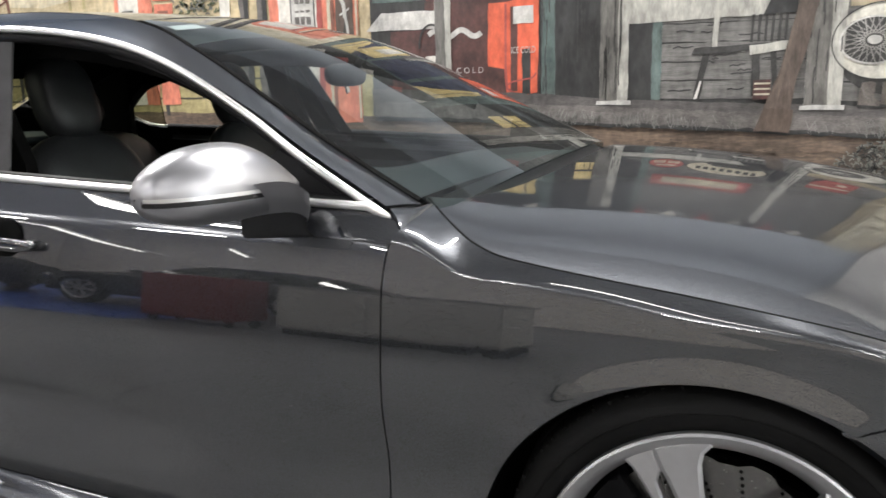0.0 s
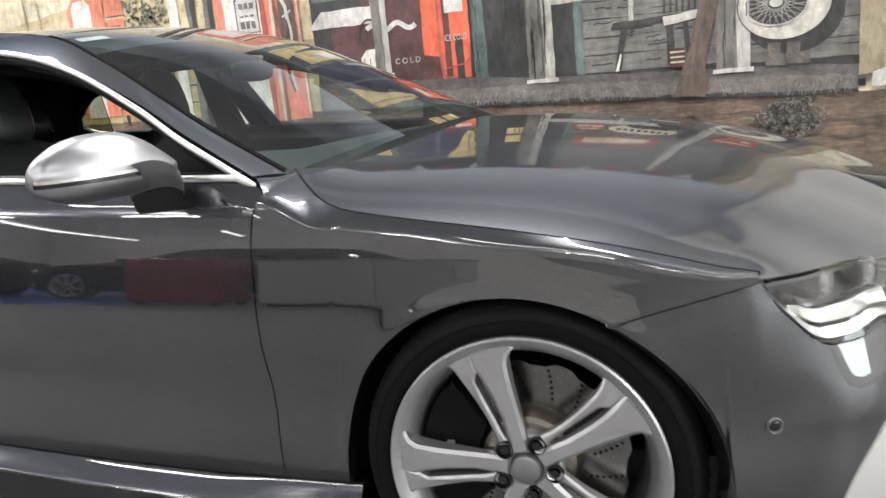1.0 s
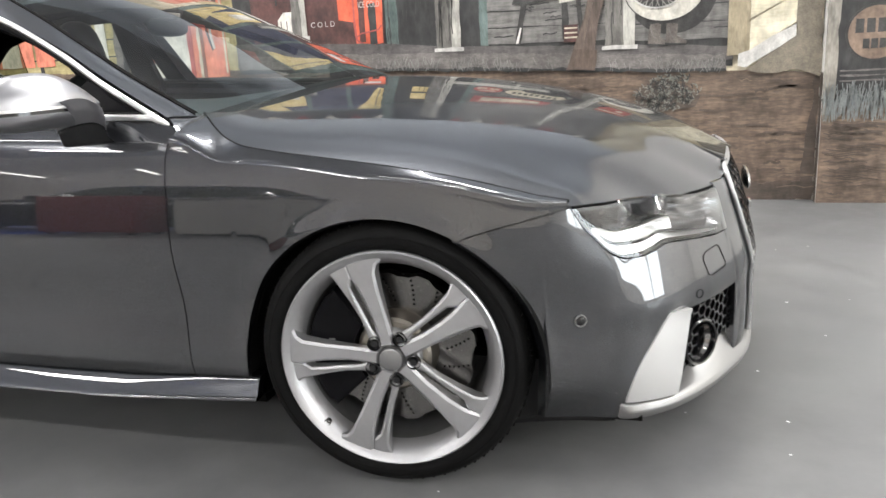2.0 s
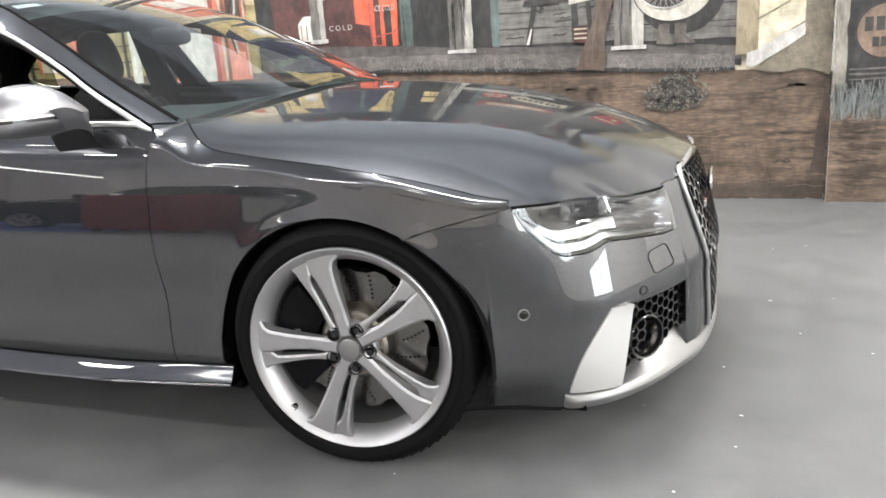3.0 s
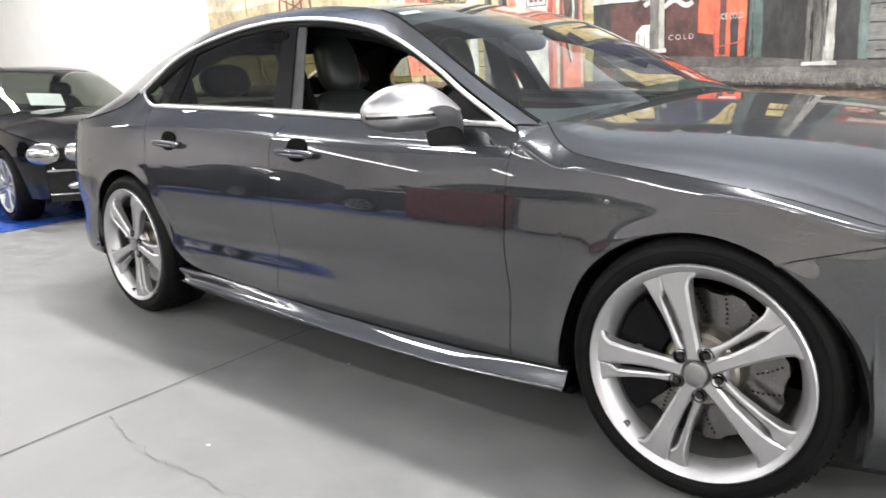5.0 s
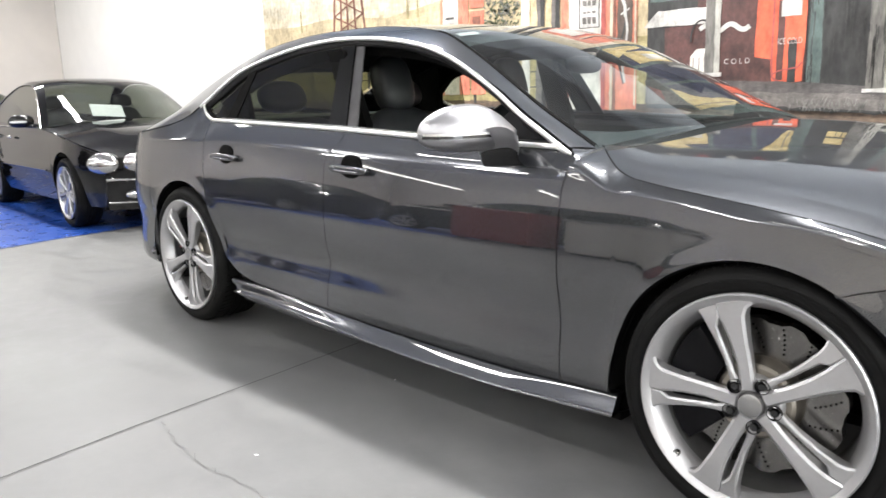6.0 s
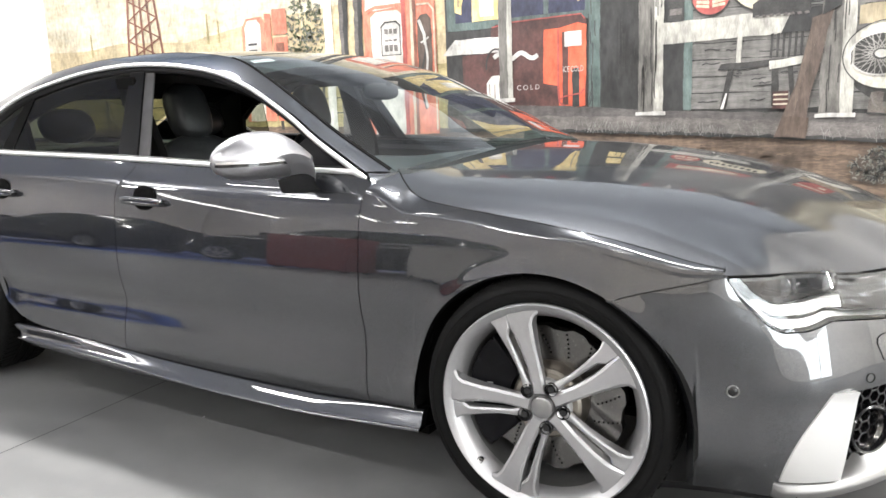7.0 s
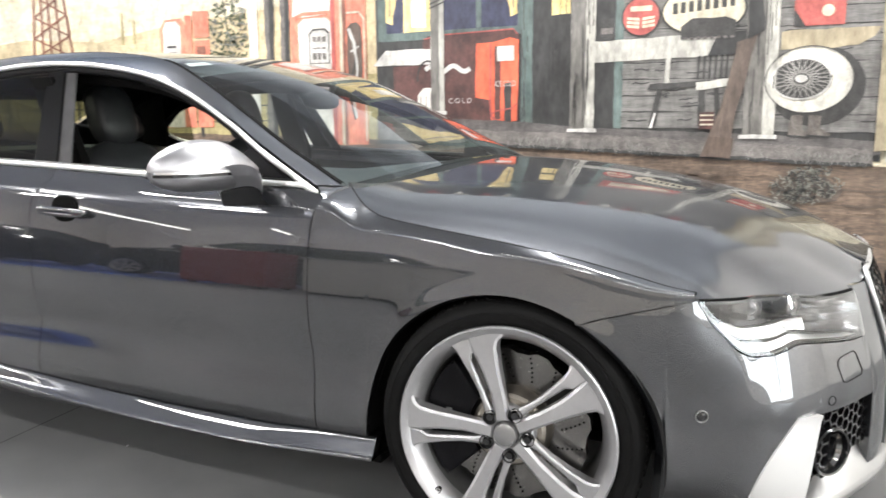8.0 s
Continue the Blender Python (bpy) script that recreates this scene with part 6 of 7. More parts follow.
# tin can, brush and signs on the rail
flat("painted_can", rect(-.705, -.605, 1.655, 1.80), INK, 12, .002)
flat("painted_can_band", rect(-.695, -.615, 1.70, 1.74), STONE, 13, .001)
flat("painted_brush", [(-.17, 1.64), (.17, 1.65), (.17, 1.74), (.10, 1.765), (-.10, 1.765), (-.17, 1.72)], INK, 13, .004)
for i in range(8):
    x = -.155 + .041 * i
    flat("painted_bristle", [(x, 1.648), (x + .022, 1.650), (x + .030, 1.636), (x + .006, 1.632)], STONE, 14, .002)
sgn = flat("painted_round_sign", oval(-.43, 1.80, .128, .128), INK, 10, 0)
flat("painted_sign_disc", oval(-.43, 1.80, .118, .118), SIGNRED, 11, 0)
for zz in (1.785, 1.76, 1.735):
    flat("painted_wing", [(-.52, zz), (-.44, zz - .012), (-.44, zz + .008), (-.52, zz + .016)], SIGNCREAM, 12, .001)
    flat("painted_wing", [(-.34, zz), (-.42, zz - .012), (-.42, zz + .008), (-.34, zz + .016)], SIGNCREAM, 12, .001)
flat("painted_sign_bar", rect(-.50, -.36, 1.835, 1.868), SIGNCREAM, 12, .001)
flat("painted_oval_sign", oval(-.035, 1.815, .265, .158), INK, 10, 0)
flat("painted_oval_face", oval(-.035, 1.815, .252, .146), SIGNCREAM, 11, 0)
for i in range(8):
    x = -.225 + .050 * i
    flat("painted_sign_bar", rect(x, x + .030, 1.80 + .004 * i, 1.868 + .004 * i), INK, 12, .001)
flat("painted_sign_mark", [(-.08, 1.755), (.06, 1.76), (.04, 1.735), (-.06, 1.73)], SIGNRED, 12, .001)
flat("painted_square_sign", rect(.50, .78, 1.68, 1.98), SIGNRED, 10, .002)
flat("painted_square_band", [(.50, 1.68), (.57, 1.68), (.50, 1.78)], INK, 11, .002)
flat("painted_square_head", rect(.51, .77, 1.86, 1.90), SIGNCREAM, 11, .002)
flat("painted_square_disc", oval(.685, 1.765, .035, .035, 20), SIGNCREAM, 11, 0)
flat("painted_upper_sign", rect(-.50, .18, 2.10, 2.34), SIGNRED, 9, .003)
flat("painted_upper_panel", rect(-.42, .10, 2.15, 2.29), SIGNCREAM, 10, .003)
# chair
for pts in ([(-.36, 1.06), (-.325, 1.06), (-.27, 1.34), (-.31, 1.34)], [(-.04, 1.08), (.0, 1.08), (-.005, 1.34), (-.045, 1.34)], [(.07, 1.10), (.10, 1.10), (.075, 1.34), (.045, 1.34)]):
    flat("painted_chair_leg", pts, INK, 9, .003)
flat("painted_chair_seat", [(-.375, 1.32), (.08, 1.34), (.06, 1.375), (-.36, 1.36)], INK, 10, .003)
flat("painted_chair_arm", [(-.06, 1.31), (.17, 1.34), (.17, 1.385), (-.06, 1.36)], PALE, 11, .003)
for i in range(6):
    x = -.06 + .035 * i
    flat("painted_chair_spindle", [(x, 1.38), (x + .014, 1.38), (x + .020, 1.53), (x + .004, 1.53)], INK, 10, .002)
flat("painted_chair_stick", [(-.265, 1.36), (-.235, 1.36), (-.225, 1.53), (-.255, 1.53)], PALE, 10, .003)
flat("painted_chair_light", [(-.355, 1.07), (-.335, 1.07), (-.315, 1.17), (-.325, 1.17)], GREYWHITE, 10, .002)
flat("painted_tin", rect(-.03, .06, 1.06, 1.17), DKRED, 16, .002)
for zz in (1.085, 1.115, 1.145):
    flat("painted_tin_band", rect(-.027, .057, zz, zz + .010), SIGNCREAM, 17, .001)
# leaning trunk
flat("painted_beam", [(-.015, .885), (.145, .875), (.200, 1.2), (.300, 1.66), (.185, 1.60), (.095, 1.2)], BEAM, 17, .006)
flat("painted_beam_light", [(.00, .89), (.06, .885), (.145, 1.25), (.245, 1.60), (.18, 1.57), (.105, 1.2)], BEAMLIGHT, 18, .005)
flat("painted_beam_base", [(-.015, .885), (.165, .875), (.185, 1.00), (.03, 1.01)], WOOD, 19, .006)
flat("painted_beam_top", [(.24, 1.62), (.34, 1.67), (.30, 1.98), (.24, 1.96)], SHADE, 20, .006)
# white-walled spoked wheel leaning on the wall
flat("painted_tyre", oval(.648, 1.318, .266, .242, 60), INK, 8, .002)
flat("painted_white_wall", oval(.602, 1.358, .246, .200, 60), WHEELWHITE, 9, .002)
flat("painted_wheel_hole", oval(.560, 1.364, .172, .128, 50), INK, 10, .002)
for k in range(46):
    a = 2 * math.pi * k / 46
    b = a + (.55 if k % 2 else -.55)
    stroke("painted_spoke", [(.56 + .045 * math.cos(a), 1.364 + .034 * math.sin(a)), (.56 + .160 * math.cos(b), 1.364 + .119 * math.sin(b))], random.uniform(.003, .007), SPOKEGREY, 11)
flat("painted_wheel_hub", oval(.56, 1.366, .036, .024, 24), GREYWHITE, 12, .001)
stroke("painted_wheel_rim", oval(.56, 1.364, .166, .123, 50) + oval(.56, 1.364, .166, .123, 50)[:2], .010, GREYWHITE, 12)
stroke("painted_wheel_edge", oval(.602, 1.358, .247, .201, 60) + oval(.602, 1.358, .247, .201, 60)[:2], .007, INK, 12)
flat("painted_ledge", [(.43, 1.545), (.62, 1.535), (.86, 1.56), (.95, 1.60), (.98, 1.66), (.43, 1.655)], TAN, 8, .005)
# boots
for x in (.50, .61):
    flat("painted_boot", [(x, 1.015), (x + .125, 1.005), (x + .13, 1.03), (x + .075, 1.06), (x + .08, 1.135), (x + .06, 1.145), (x + .012, 1.14), (x + .005, 1.08)], BOOT, 11, .006)
    flat("painted_boot_shade", [(x, 1.012), (x + .125, 1.002), (x + .128, 1.012), (x, 1.024)], SHADE, 12, .002)
    stroke("painted_boot_crease", [(x + .02, 1.12), (x + .03, 1.08), (x + .05, 1.055)], .008, STONE, 12)
# porch floor and its stone edge
flat("painted_porch", [(-2.47, 1.00), (1.02, .90), (1.02, .985), (.42, 1.02), (-.75, 1.075), (-1.3, 1.12), (-2.47, 1.18)], PORCH, 9, .005)
flat("painted_step", [(-2.45, .98), (-1.16, .935), (.2, .872), (.98, .835), (.98, .935), (.2, .975), (-1.16, 1.045), (-2.45, 1.09)], STONE, 10, .008)
flat("painted_step_shade", [(-2.45, .965), (-1.16, .925), (.2, .862), (.98, .825), (.98, .845), (.2, .885), (-1.16, .95), (-2.45, .99)], SHADE, 11, .008)
grass = []
for _ in range(320):
    x = random.choice((random.uniform(-.80, -.30), random.uniform(-1.3, -.9), random.uniform(.55, .95), random.uniform(-2.4, 1.0)))
    z = .93 - .05 * (x + .3) + random.uniform(-.05, .01)
    d = random.uniform(-.03, .03)
    grass.append([(x, z), (x + d * .25, z + .014), (x + d * .8, z + random.uniform(.022, .05))])
strokes("painted_weed", grass, .0032, WEED, 12, "pale painted weeds along the porch")
# cream corner of the house
flat("painted_corner_post", rect(.985, 1.115, .925, 3.1), TAN, 12)
for k in range(12):
    z0, d = .955 + .185 * k, .100 - .012 * k
    flat("painted_clapboard", [(1.115, z0), (1.375, z0 + d + .05), (1.375, z0 + d + .215), (1.115, z0 + .175)], CREAM, 12, .002)
flat("painted_plinth", [(1.045, .855), (1.095, .85), (1.375, 1.02), (1.375, 1.10), (1.115, .955), (1.05, .93)], GREYWHITE, 13, .005)
flat("painted_bush_bank", [(1.10, .84), (1.22, .80), (1.36, .83), (1.53, .78), (1.53, 1.06), (1.38, 1.03)], DRYGRASS, 11, .012)
flat("painted_far_hedge", [(1.375, 1.0), (1.53, 1.0), (1.53, 1.55), (1.46, 1.50), (1.375, 1.45)], DRYGRASS, 10, .015)
# dry bush in front of the porch
twigs = []
for _ in range(330):
    a, r = random.uniform(0, math.pi * 2), random.random() ** .55
    x, z = .625 + .20 * r * math.cos(a), .70 + .115 * r * math.sin(a) + .02 * math.cos(a)
    d = random.uniform(0, math.pi)
    twigs.append([(x, z), (x + .012 * math.cos(d), z + .012 * math.sin(d)), (x + .026 * math.cos(d + .7), z + .026 * math.sin(d + .7))])
flat("painted_bush_shade", [(.43, .62), (.55, .585), (.80, .61), (.84, .68), (.76, .76), (.62, .80), (.50, .76), (.44, .70)], DIRTSHADE, 6, .012)
strokes("painted_twig", twigs[:200], .007, SAGE, 7, "pale twigs of a painted dry bush")
strokes("painted_twig_shade", twigs[200:], .006, SHADE, 8, "dark twigs of a painted dry bush")

# the pier carries on the scene
PY = WALL_Y - .10
flat("painted_pier_ground", rect(1.534, 2.0, 0, .62), DIRT, 1, 0, PY)
flat("painted_pier_hedge", rect(1.534, 2.0, .62, 1.85), SHADE, 1, 0, PY)
flat("painted_pier_strip", rect(1.534, 1.60, .55, 1.85), DUSTY, 2, .006, PY)
flat("painted_oval_board", oval(1.80, 1.02, .165, .165), INK, 2, 0, PY)
flat("painted_oval_board_face", oval(1.80, 1.02, .152, .152), SIGNTAN, 3, 0, PY)
for i in range(4):
    flat("painted_sign_bar", rect(1.685 + .06 * i, 1.73 + .06 * i, 1.02, 1.10), INK, 4, .001, PY)
for i in range(3):
    flat("painted_sign_bar", rect(1.73 + .045 * i, 1.765 + .045 * i, .93, .985), INK, 4, .001, PY)
for zz in (.80, .77, .74, 1.24, 1.28):
    flat("painted_pier_line", rect(1.62, 1.98, zz, zz + .010), STONE, 2, .003, PY)
tufts = []
for _ in range(260):
    x, z = random.uniform(1.54, 1.97), random.uniform(.50, .62)
    d = random.uniform(-.03, .03)
    tufts.append([(x, z), (x + d * .4, z + .06), (x + d, z + random.uniform(.08, .15))])
for k in range(8):
    strokes("painted_tuft", tufts[k::8], .0045, TUFT, 3 + k, "painted grass tufts on the pier", PY)
streaks = []
for _ in range(44):
    x, z = random.uniform(1.55, 1.70), random.uniform(.05, .5)
    L = random.uniform(.05, .3)
    streaks.append([(x + L * i / 5, z + .006 * math.sin(i * 1.7 + x * 9)) for i in range(6)])
for k in range(4):
    strokes("painted_pier_streak", streaks[k::4], .006, DIRTSHADE, 2 + k, "dark brush streaks on the pier", PY)
# return of the pier, its shade put in as a dark colour
bm = bmesh.new()
box(bm, 1.5305, PY + .001, 0, 1.5325, WALL_Y - .03, .80)
part("painted_pier_return", bm, DIRTSHADE, mural)


# ---- the black coupe parked behind, and its neighbours ----
c_plan = table([(-3.62, .60), (-3.45, .76), (-3.1, .83), (-2.7, .865), (-1.5, .868), (-.6, .865), (0, .868), (.3, .835), (.5, .765), (.66, .66), (.76, .54), (.82, .40)])
c_top = table([(-3.62, .86), (-3.3, .93), (-2.9, .95), (-2.0, .93), (-1.0, .905), (-.7, .89), (-.3, .855), (0, .82), (.3, .765), (.5, .715), (.66, .665), (.76, .635), (.82, .62)])
c_mid = table([(-3.62, .93), (-3.3, 1.0), (-2.9, 1.02), (-.8, .965), (-.4, .94), (0, .90), (.3, .85), (.5, .79), (.66, .725), (.76, .68), (.82, .645)])
C_WB = 2.715


def c_arch(x, low):
    for cx in (0.0, -C_WB):
        if abs(x - cx) < .365:
            return max(low, .33 + math.sqrt(.365 ** 2 - (x - cx) ** 2))
    return low


def coupe(m, full=True):
    ob = new("coupe", None)
    ob.matrix_basis = m
    tagged(ob, "glossy black two-door coupe parked on blue floor paint", "car", "parked black cars")
    rails = [spline([(-.78, .80, .90), (-1.05, .73, 1.08), (-1.40, .645, 1.27), (-1.75, .61, 1.335), (-2.2, .61, 1.325), (-2.6, .65, 1.23), (-2.95, .74, 1.06), (-3.1, .80, .96)]),
             spline([(-.74, .74, .915), (-1.0, .67, 1.09), (-1.33, .58, 1.29), (-1.7, .54, 1.365), (-2.2, .54, 1.365), (-2.6, .56, 1.28), (-3.0, .62, 1.09), (-3.2, .66, .97)]),
             spline([(-.52, 0, .955), (-.82, 0, 1.13), (-1.22, 0, 1.325), (-1.65, 0, 1.395), (-2.2, 0, 1.40), (-2.65, 0, 1.32), (-3.1, 0, 1.11), (-3.3, 0, 1.0)])]
    us = sorted({round(i / 70, 4) for i in range(71)} | {round((x + 3.62) / 4.44, 4) for c in (0, -C_WB) for x in [c + .365 * math.cos(a * math.pi / 16) for a in range(17)]})
    for s in (-1, 1):
        def flk(u, v):
            x = -3.62 + 4.44 * u
            low, top = c_arch(x, .22), c_top(x)
            z = low + (top - low) * v
            k = (z - .56) / .36
            rub = .010 * math.exp(-((z - .50) / .022) ** 2) if -2.3 < x < -.4 else 0
            return x, s * (c_plan(x) - (.05 * k * k if k < 0 else .055 * k ** 2.2) + rub), z
        link("side_panel", patch(flk, 0, 26, BLACKPAINT, (0, -s * .02, 0), us), ob)
        def ral(u, v):
            p = rails[0](7 * u).lerp(rails[1](7 * u), v)
            return p.x, s * p.y, p.z
        link("roof_rail", patch(ral, 40, 4, BLACKPAINT), ob)
        def win(u, v):
            a = rails[0](.25 + 6.2 * u)
            zb = .915
            z = zb + (a.z - .012 - zb) * v
            w = .80 + (a.y - .80) * ((z - .90) / max(a.z - .90, .01))
            return a.x, s * (w - .004), z
        link("side_window", patch(win, 30, 6, TINT), ob, "tinted side window")
        bm = bmesh.new()
        tube(bm, [(rails[0](q * .2).x, s * (rails[0](q * .2).y + .004), rails[0](q * .2).z) for q in range(36)], .003, 6)
        part("window_trim", bm, CHROME, ob, "thin chrome window trim")
        bm = bmesh.new()
        tube(bm, [(x * .1, s * (.826), .905) for x in range(-29, -7)], .006, 6)
        part("belt_trim", bm, CHROME, ob)
        bm = bmesh.new()
        mm = Matrix.Translation((-.86, s * .95, .97)) @ Matrix.Rotation(s * radians(14), 4, "Z")
        blob(bm, (0, 0, 0), (.06, .115, .062), 2.5, 24, 14, mm)
        mi = part("door_mirror", bm, BLACKPAINT, ob, "", 60)
        bm = bmesh.new()
        blob(bm, (.045, s * .02, -.006), (.02, .08, .013), 2.5, 16, 8, mm)
        part("indicator", bm, WHITE, mi, "clear indicator strip", 60)
        bm = bmesh.new()
        blob(bm, (-.83, s * .86, .925), (.035, .06, .02), 2.5, 14, 8)
        part("mirror_foot", bm, BLACKPAINT, mi, "", 60)
        bm = bmesh.new()
        blob(bm, (-1.72, s * .885, .80), (.085, .014, .015), 2.6, 20, 8)
        part("door_handle", bm, CHROME, ob, "chrome door handle", 60)
        bm = bmesh.new()
        tube(bm, [(x * .1, s * (c_plan(x * .1) + .006), .505) for x in range(-22, -4)], .012, 6)
        part("rub_strip", bm, BLACKPAINT, ob)
        # twin oval headlamps
        for (cx, cy, rx, rz) in ((.590, .690, .150, .098), (.745, .475, .108, .084)):
            ang = radians(48 if cy > .6 else 28)
            me = Matrix.Translation((cx, s * cy, .605)) @ Matrix.Rotation(s * ang, 4, "Z") @ Matrix.Rotation(radians(-22), 4, "Y")
            bm = bmesh.new()
            blob(bm, (0, 0, 0), (.075, rx, rz), 2.1, 28, 16, me)
            hl = part("headlamp", bm, plain("lamp_reflector", (.40, .40, .40), .12, .9, 1), ob, "clear oval headlamp", 60)
            bm = bmesh.new()
            lathe(bm, [(.036, .0), (.036, -.01), (.028, -.014), (.0, -.02)], 20, me @ Matrix.Translation((.070, 0, 0)) @ Matrix.Rotation(radians(90), 4, "Z"))
            part("lamp_lens", bm, CHROME, hl, "", 40)
        bm = bmesh.new()
        blob(bm, (.775, s * .52, .335), (.05, .075, .034), 2.2, 20, 10, None)
        part("fog_lamp", bm, plain("fog_reflector", (.6, .6, .6), .2, .9, 1), ob, "oval fog lamp", 60)
        # wheels
        for cx in (0.0, -C_WB):
            wm = Matrix.Translation((cx, s * .850, .322)) @ Matrix.Rotation(math.pi if s > 0 else 0, 4, "Z")
            k = .322 / .349
            w = put("wheel", RIM, ob, wm @ Matrix.Diagonal((k * .93, .9, k * .93, 1)), "silver multi-spoke alloy wheel")
            put("tyre", TYRE, w, Matrix.Diagonal((1.07, .95, 1.07, 1)), "black tyre")
            put("hub", HUB, w, Matrix.Translation((0, .004, 0)))
            put("rim_barrel", BARREL, w)
            for j in range(7):
                put("spoke", SPOKE, w, Matrix.Rotation(radians(12 + j * 360 / 7), 4, "Y") @ Matrix.Diagonal((1, 1, .72, 1)))
            put("brake_disc", DISCM, w, Matrix.Translation((0, .075, 0)))
    # bonnet, screen, roof, rear window
    def bon(u, v):
        k = 2 * v - 1
        x = (-.60 - .16 * abs(k) ** 2) * (1 - u) + (.80 - .10 * abs(k) ** 2) * u
        wt = c_plan(min(x, .70)) - .052
        zt, zc = c_top(x), c_mid(x)
        rib = .012 * math.exp(-((abs(k) - .55) / .10) ** 2) * (1 - u)
        return x, wt * k, zc - (zc - zt) * abs(k) ** 2.4 + rib
    link("bonnet", patch(bon, 40, 40, BLACKPAINT, (0, 0, -.012)), ob)
    def sheet(i0, i1, mat, name, bow, label=""):
        def fn(u, v):
            q = i0 + (i1 - i0) * u
            a, b, k = rails[1](q), rails[2](q), 2 * v - 1
            p = b.lerp(Vector((a.x, 0, a.z)), abs(k) ** bow)
            return p.x, a.y * k, p.z
        return link(name, patch(fn, 26, 20, mat, (0, 0, -.006)), ob, label)
    sheet(.05, 2.15, PALEGLASS, "windscreen", 2.2, "clear windscreen")
    sheet(2.15, 4.6, BLACKPAINT, "roof", 2.6)
    sheet(4.6, 7.0, TINT, "rear_window", 2.4, "tinted rear window")
    def boot(u, v):
        k = 2 * v - 1
        x = -3.22 - .40 * u
        return x, (c_plan(max(x, -3.5)) - .05) * k, c_mid(x) - (c_mid(x) - c_top(x)) * abs(k) ** 2.4
    link("boot_lid", patch(boot, 8, 16, BLACKPAINT), ob)
    def nose2(u, v):
        k = 2 * u - 1
        w = .70 * k
        x = .845 - .22 * abs(k) ** 2.6 - .06 * smooth(.5, .70, .22 + .46 * v) + .015 * math.exp(-((.22 + .46 * v - .46) / .03) ** 2)
        return x, w, .20 + .46 * v
    link("front_bumper", patch(nose2, 30, 18, BLACKPAINT, (-.03, 0, 0)), ob)
    def tail2(u, v):
        k = 2 * u - 1
        return -3.72 + .10 * abs(k) ** 3, .66 * k, .22 + .66 * v
    link("rear_bumper", patch(tail2, 16, 8, BLACKPAINT, (.03, 0, 0)), ob)
    for z0, rad in ((.465, .010), (.265, .008)):
        bm = bmesh.new()
        tube(bm, [(.862 - .22 * abs(k) ** 2.6, .70 * k, z0) for k in [i / 10 - 1 for i in range(21)]], rad, 6)
        part("bumper_strip", bm, CHROME, ob, "chrome bumper strip")
    bm = bmesh.new()
    box(bm, .78, -.17, .54, .845, .17, .64, .01)
    part("grille", bm, TRIM, ob, "black grille")
    bm = bmesh.new()
    box(bm, -3.5, -.70, .2, .55, .70, .26)
    box(bm, -3.1, -.62, .26, -.75, .62, .60)
    part("floor_pan", bm, VOID, ob, "dark underbody")
    for y in (-.36, .36):
        bm = bmesh.new()
        blob(bm, (-1.75, y, .75), (.10, .22, .33), 2.8, 20, 12)
        blob(bm, (-1.80, y, 1.14), (.05, .12, .08), 2.6, 16, 10)
        part("seat", bm, LEATHER, ob, "dark seat", 60)
    bm = bmesh.new()
    box(bm, -1.0, -.66, .80, -.70, .66, .92, .03)
    part("dashboard", bm, DASH, ob, "dark dashboard", 60)
    bm = bmesh.new()
    mm = Matrix.Translation((-.93, -.10, 1.045)) @ Matrix.Rotation(radians(33), 4, "Y") @ Matrix.Rotation(radians(-8), 4, "Z")
    box(bm, -.11, -.16, -.001, .11, .16, .001, 0, mm)
    part("paper_sheet", bm, PAPER, ob, "white paper sheet behind the windscreen")
    return ob


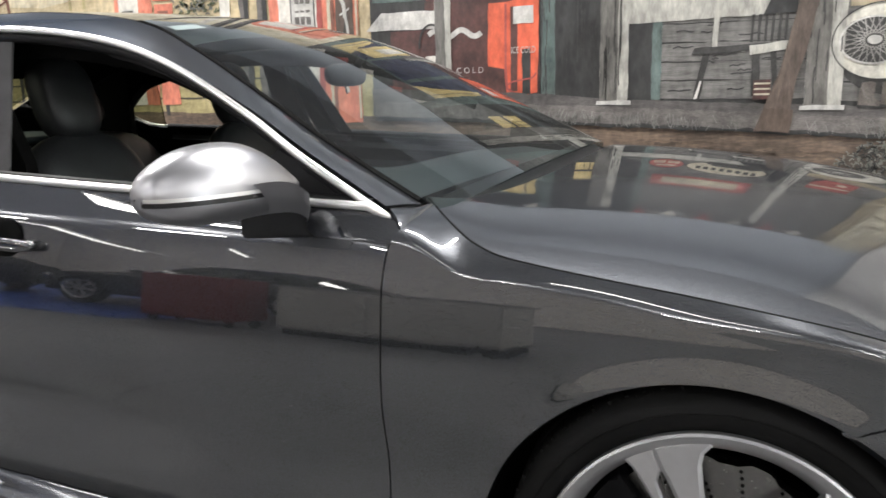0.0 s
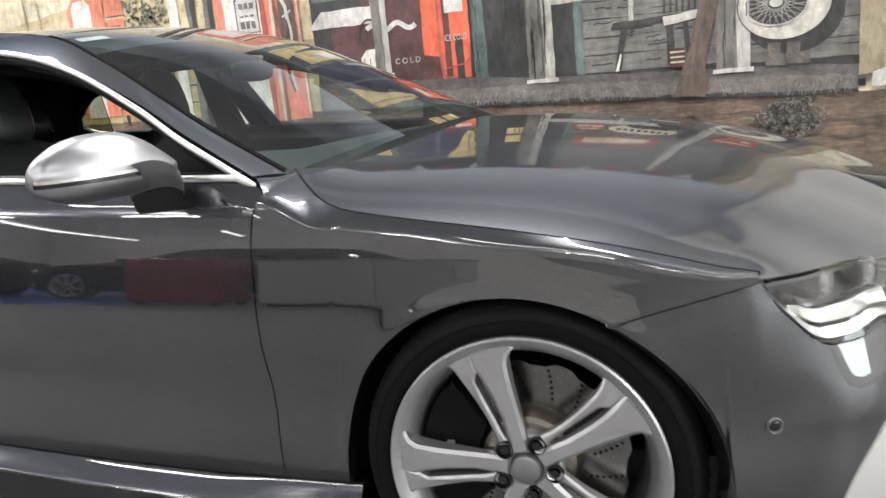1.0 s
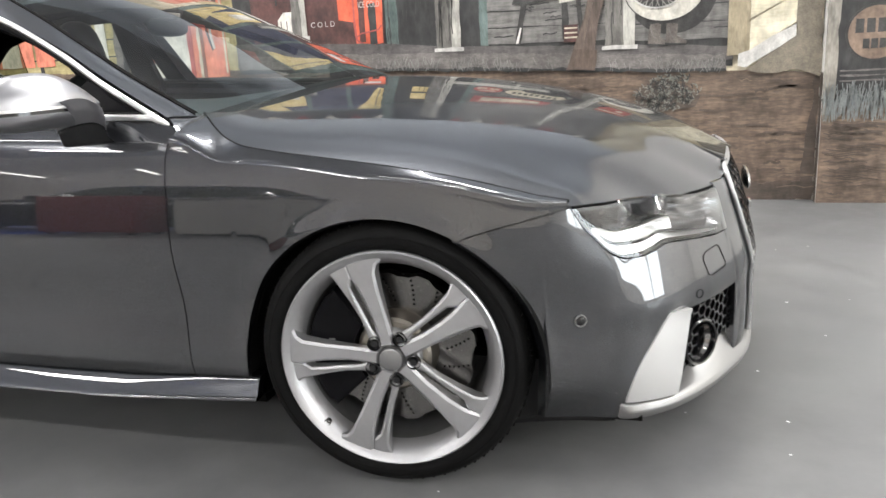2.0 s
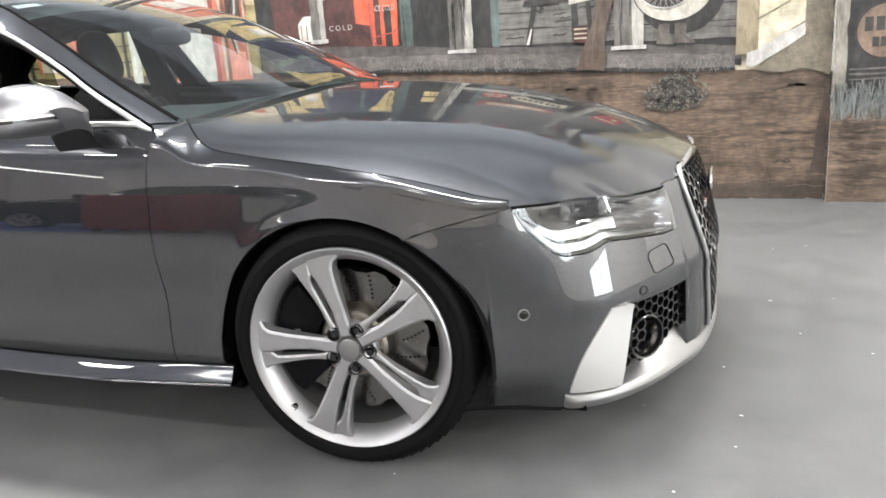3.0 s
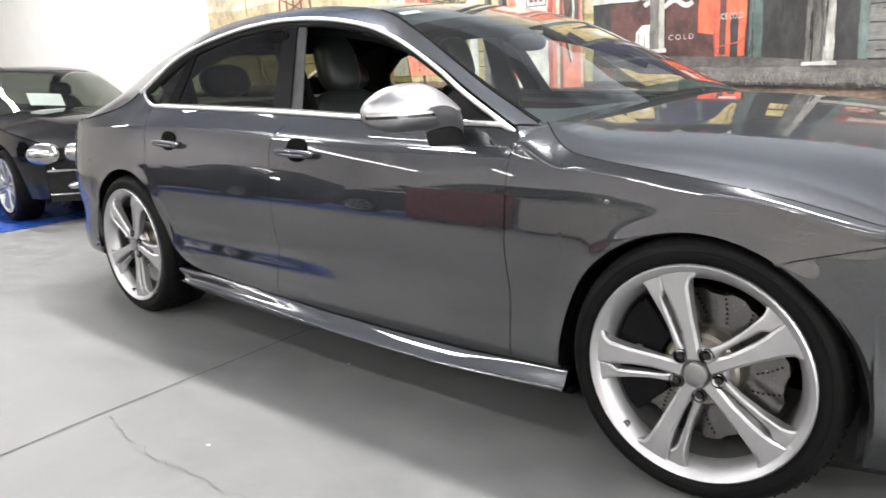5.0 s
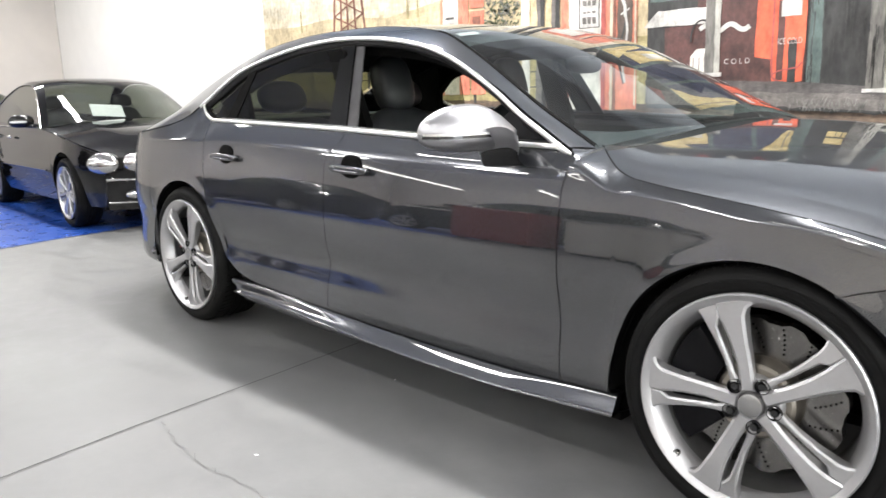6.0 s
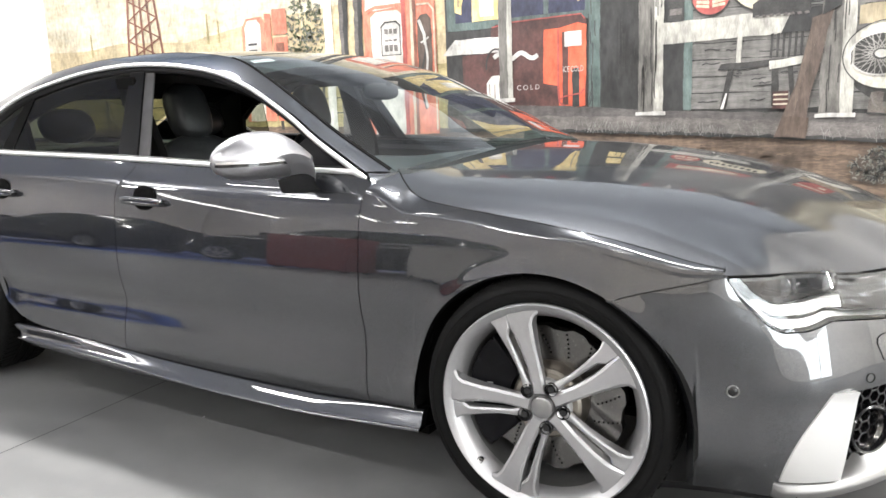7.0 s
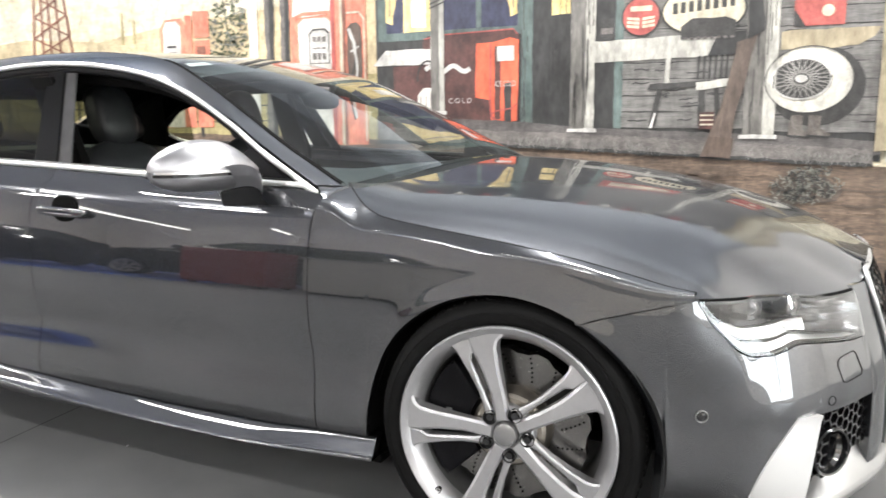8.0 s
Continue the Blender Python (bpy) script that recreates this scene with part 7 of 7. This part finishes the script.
first = coupe(pose(-6.65, .61, 0, 0, 0, -2.8))
copy_thing(first, pose(-11.4, .35, 0, 0, 0, -2))
for x, y, r in ((-4.9, -7.3, 176), (-10.2, -7.1, 180)):
    copy_thing(first, pose(x - 2.4, y, 0, 0, 0, r))
# red tool cabinet across the hall
cab = new("tool_cabinet", None)
cab.matrix_basis = pose(-4.75, -5.55, 0)
tagged(cab, "red steel tool cabinet standing on the floor", "cabinet")
bm = bmesh.new()
box(bm, -.5, -.25, .10, .5, .25, .95, .01)
part("body", bm, RED, cab)
for i in range(5):
    bm = bmesh.new()
    box(bm, -.47, .251, .14 + .155 * i, .47, .268, .28 + .155 * i, .004)
    d = part("drawer", bm, RED, cab)
    bm = bmesh.new()
    tube(bm, [(-.4, .285, .245 + .155 * i), (.4, .285, .245 + .155 * i)], .009, 6)
    part("handle", bm, RED, d)
for x in (-.42, .42):
    for y in (-.18, .18):
        bm = bmesh.new()
        lathe(bm, [(.05, -.02), (.05, .02), (0, .02)], 16, Matrix.Translation((x, y, .05)))
        part("castor", bm, MATT, cab)


BENCHPAINT = plain("bench_paint", (.36, .35, .33), .5, 0, 0, .08, 4)


def stand_in_bench(x, y, turn):
    """A pale closed bench with two doors under a worktop, added for its reflection."""
    ob = new("stand_in_bench", None)
    ob.matrix_basis = pose(x, y, 0, 0, 0, turn)
    bm = bmesh.new()
    box(bm, -.88, -.33, .08, .88, .33, .86, .01)
    part("body", bm, BENCHPAINT, ob)
    bm = bmesh.new()
    box(bm, -.92, -.36, .861, .92, .36, .90, .012)
    part("worktop", bm, GREYMARK, ob, "grey worktop")
    bm = bmesh.new()
    box(bm, -.84, -.29, 0, .84, .29, .079)
    part("plinth", bm, MATT, ob, "black plinth")
    for dx in (-.435, .435):
        bm = bmesh.new()
        box(bm, dx - .42, .331, .11, dx + .42, .348, .83, .004)
        door = part("door", bm, BENCHPAINT, ob)
        bm = bmesh.new()
        tube(bm, [(dx - .06, .362, .72), (dx + .06, .362, .72)], .008, 6)
        part("handle", bm, GREYMARK, door)
    return tagged(ob, "pale closed bench standing in for an unidentified reflected shape", "bench")


stand_in_bench(-3.0, -5.7, 2)
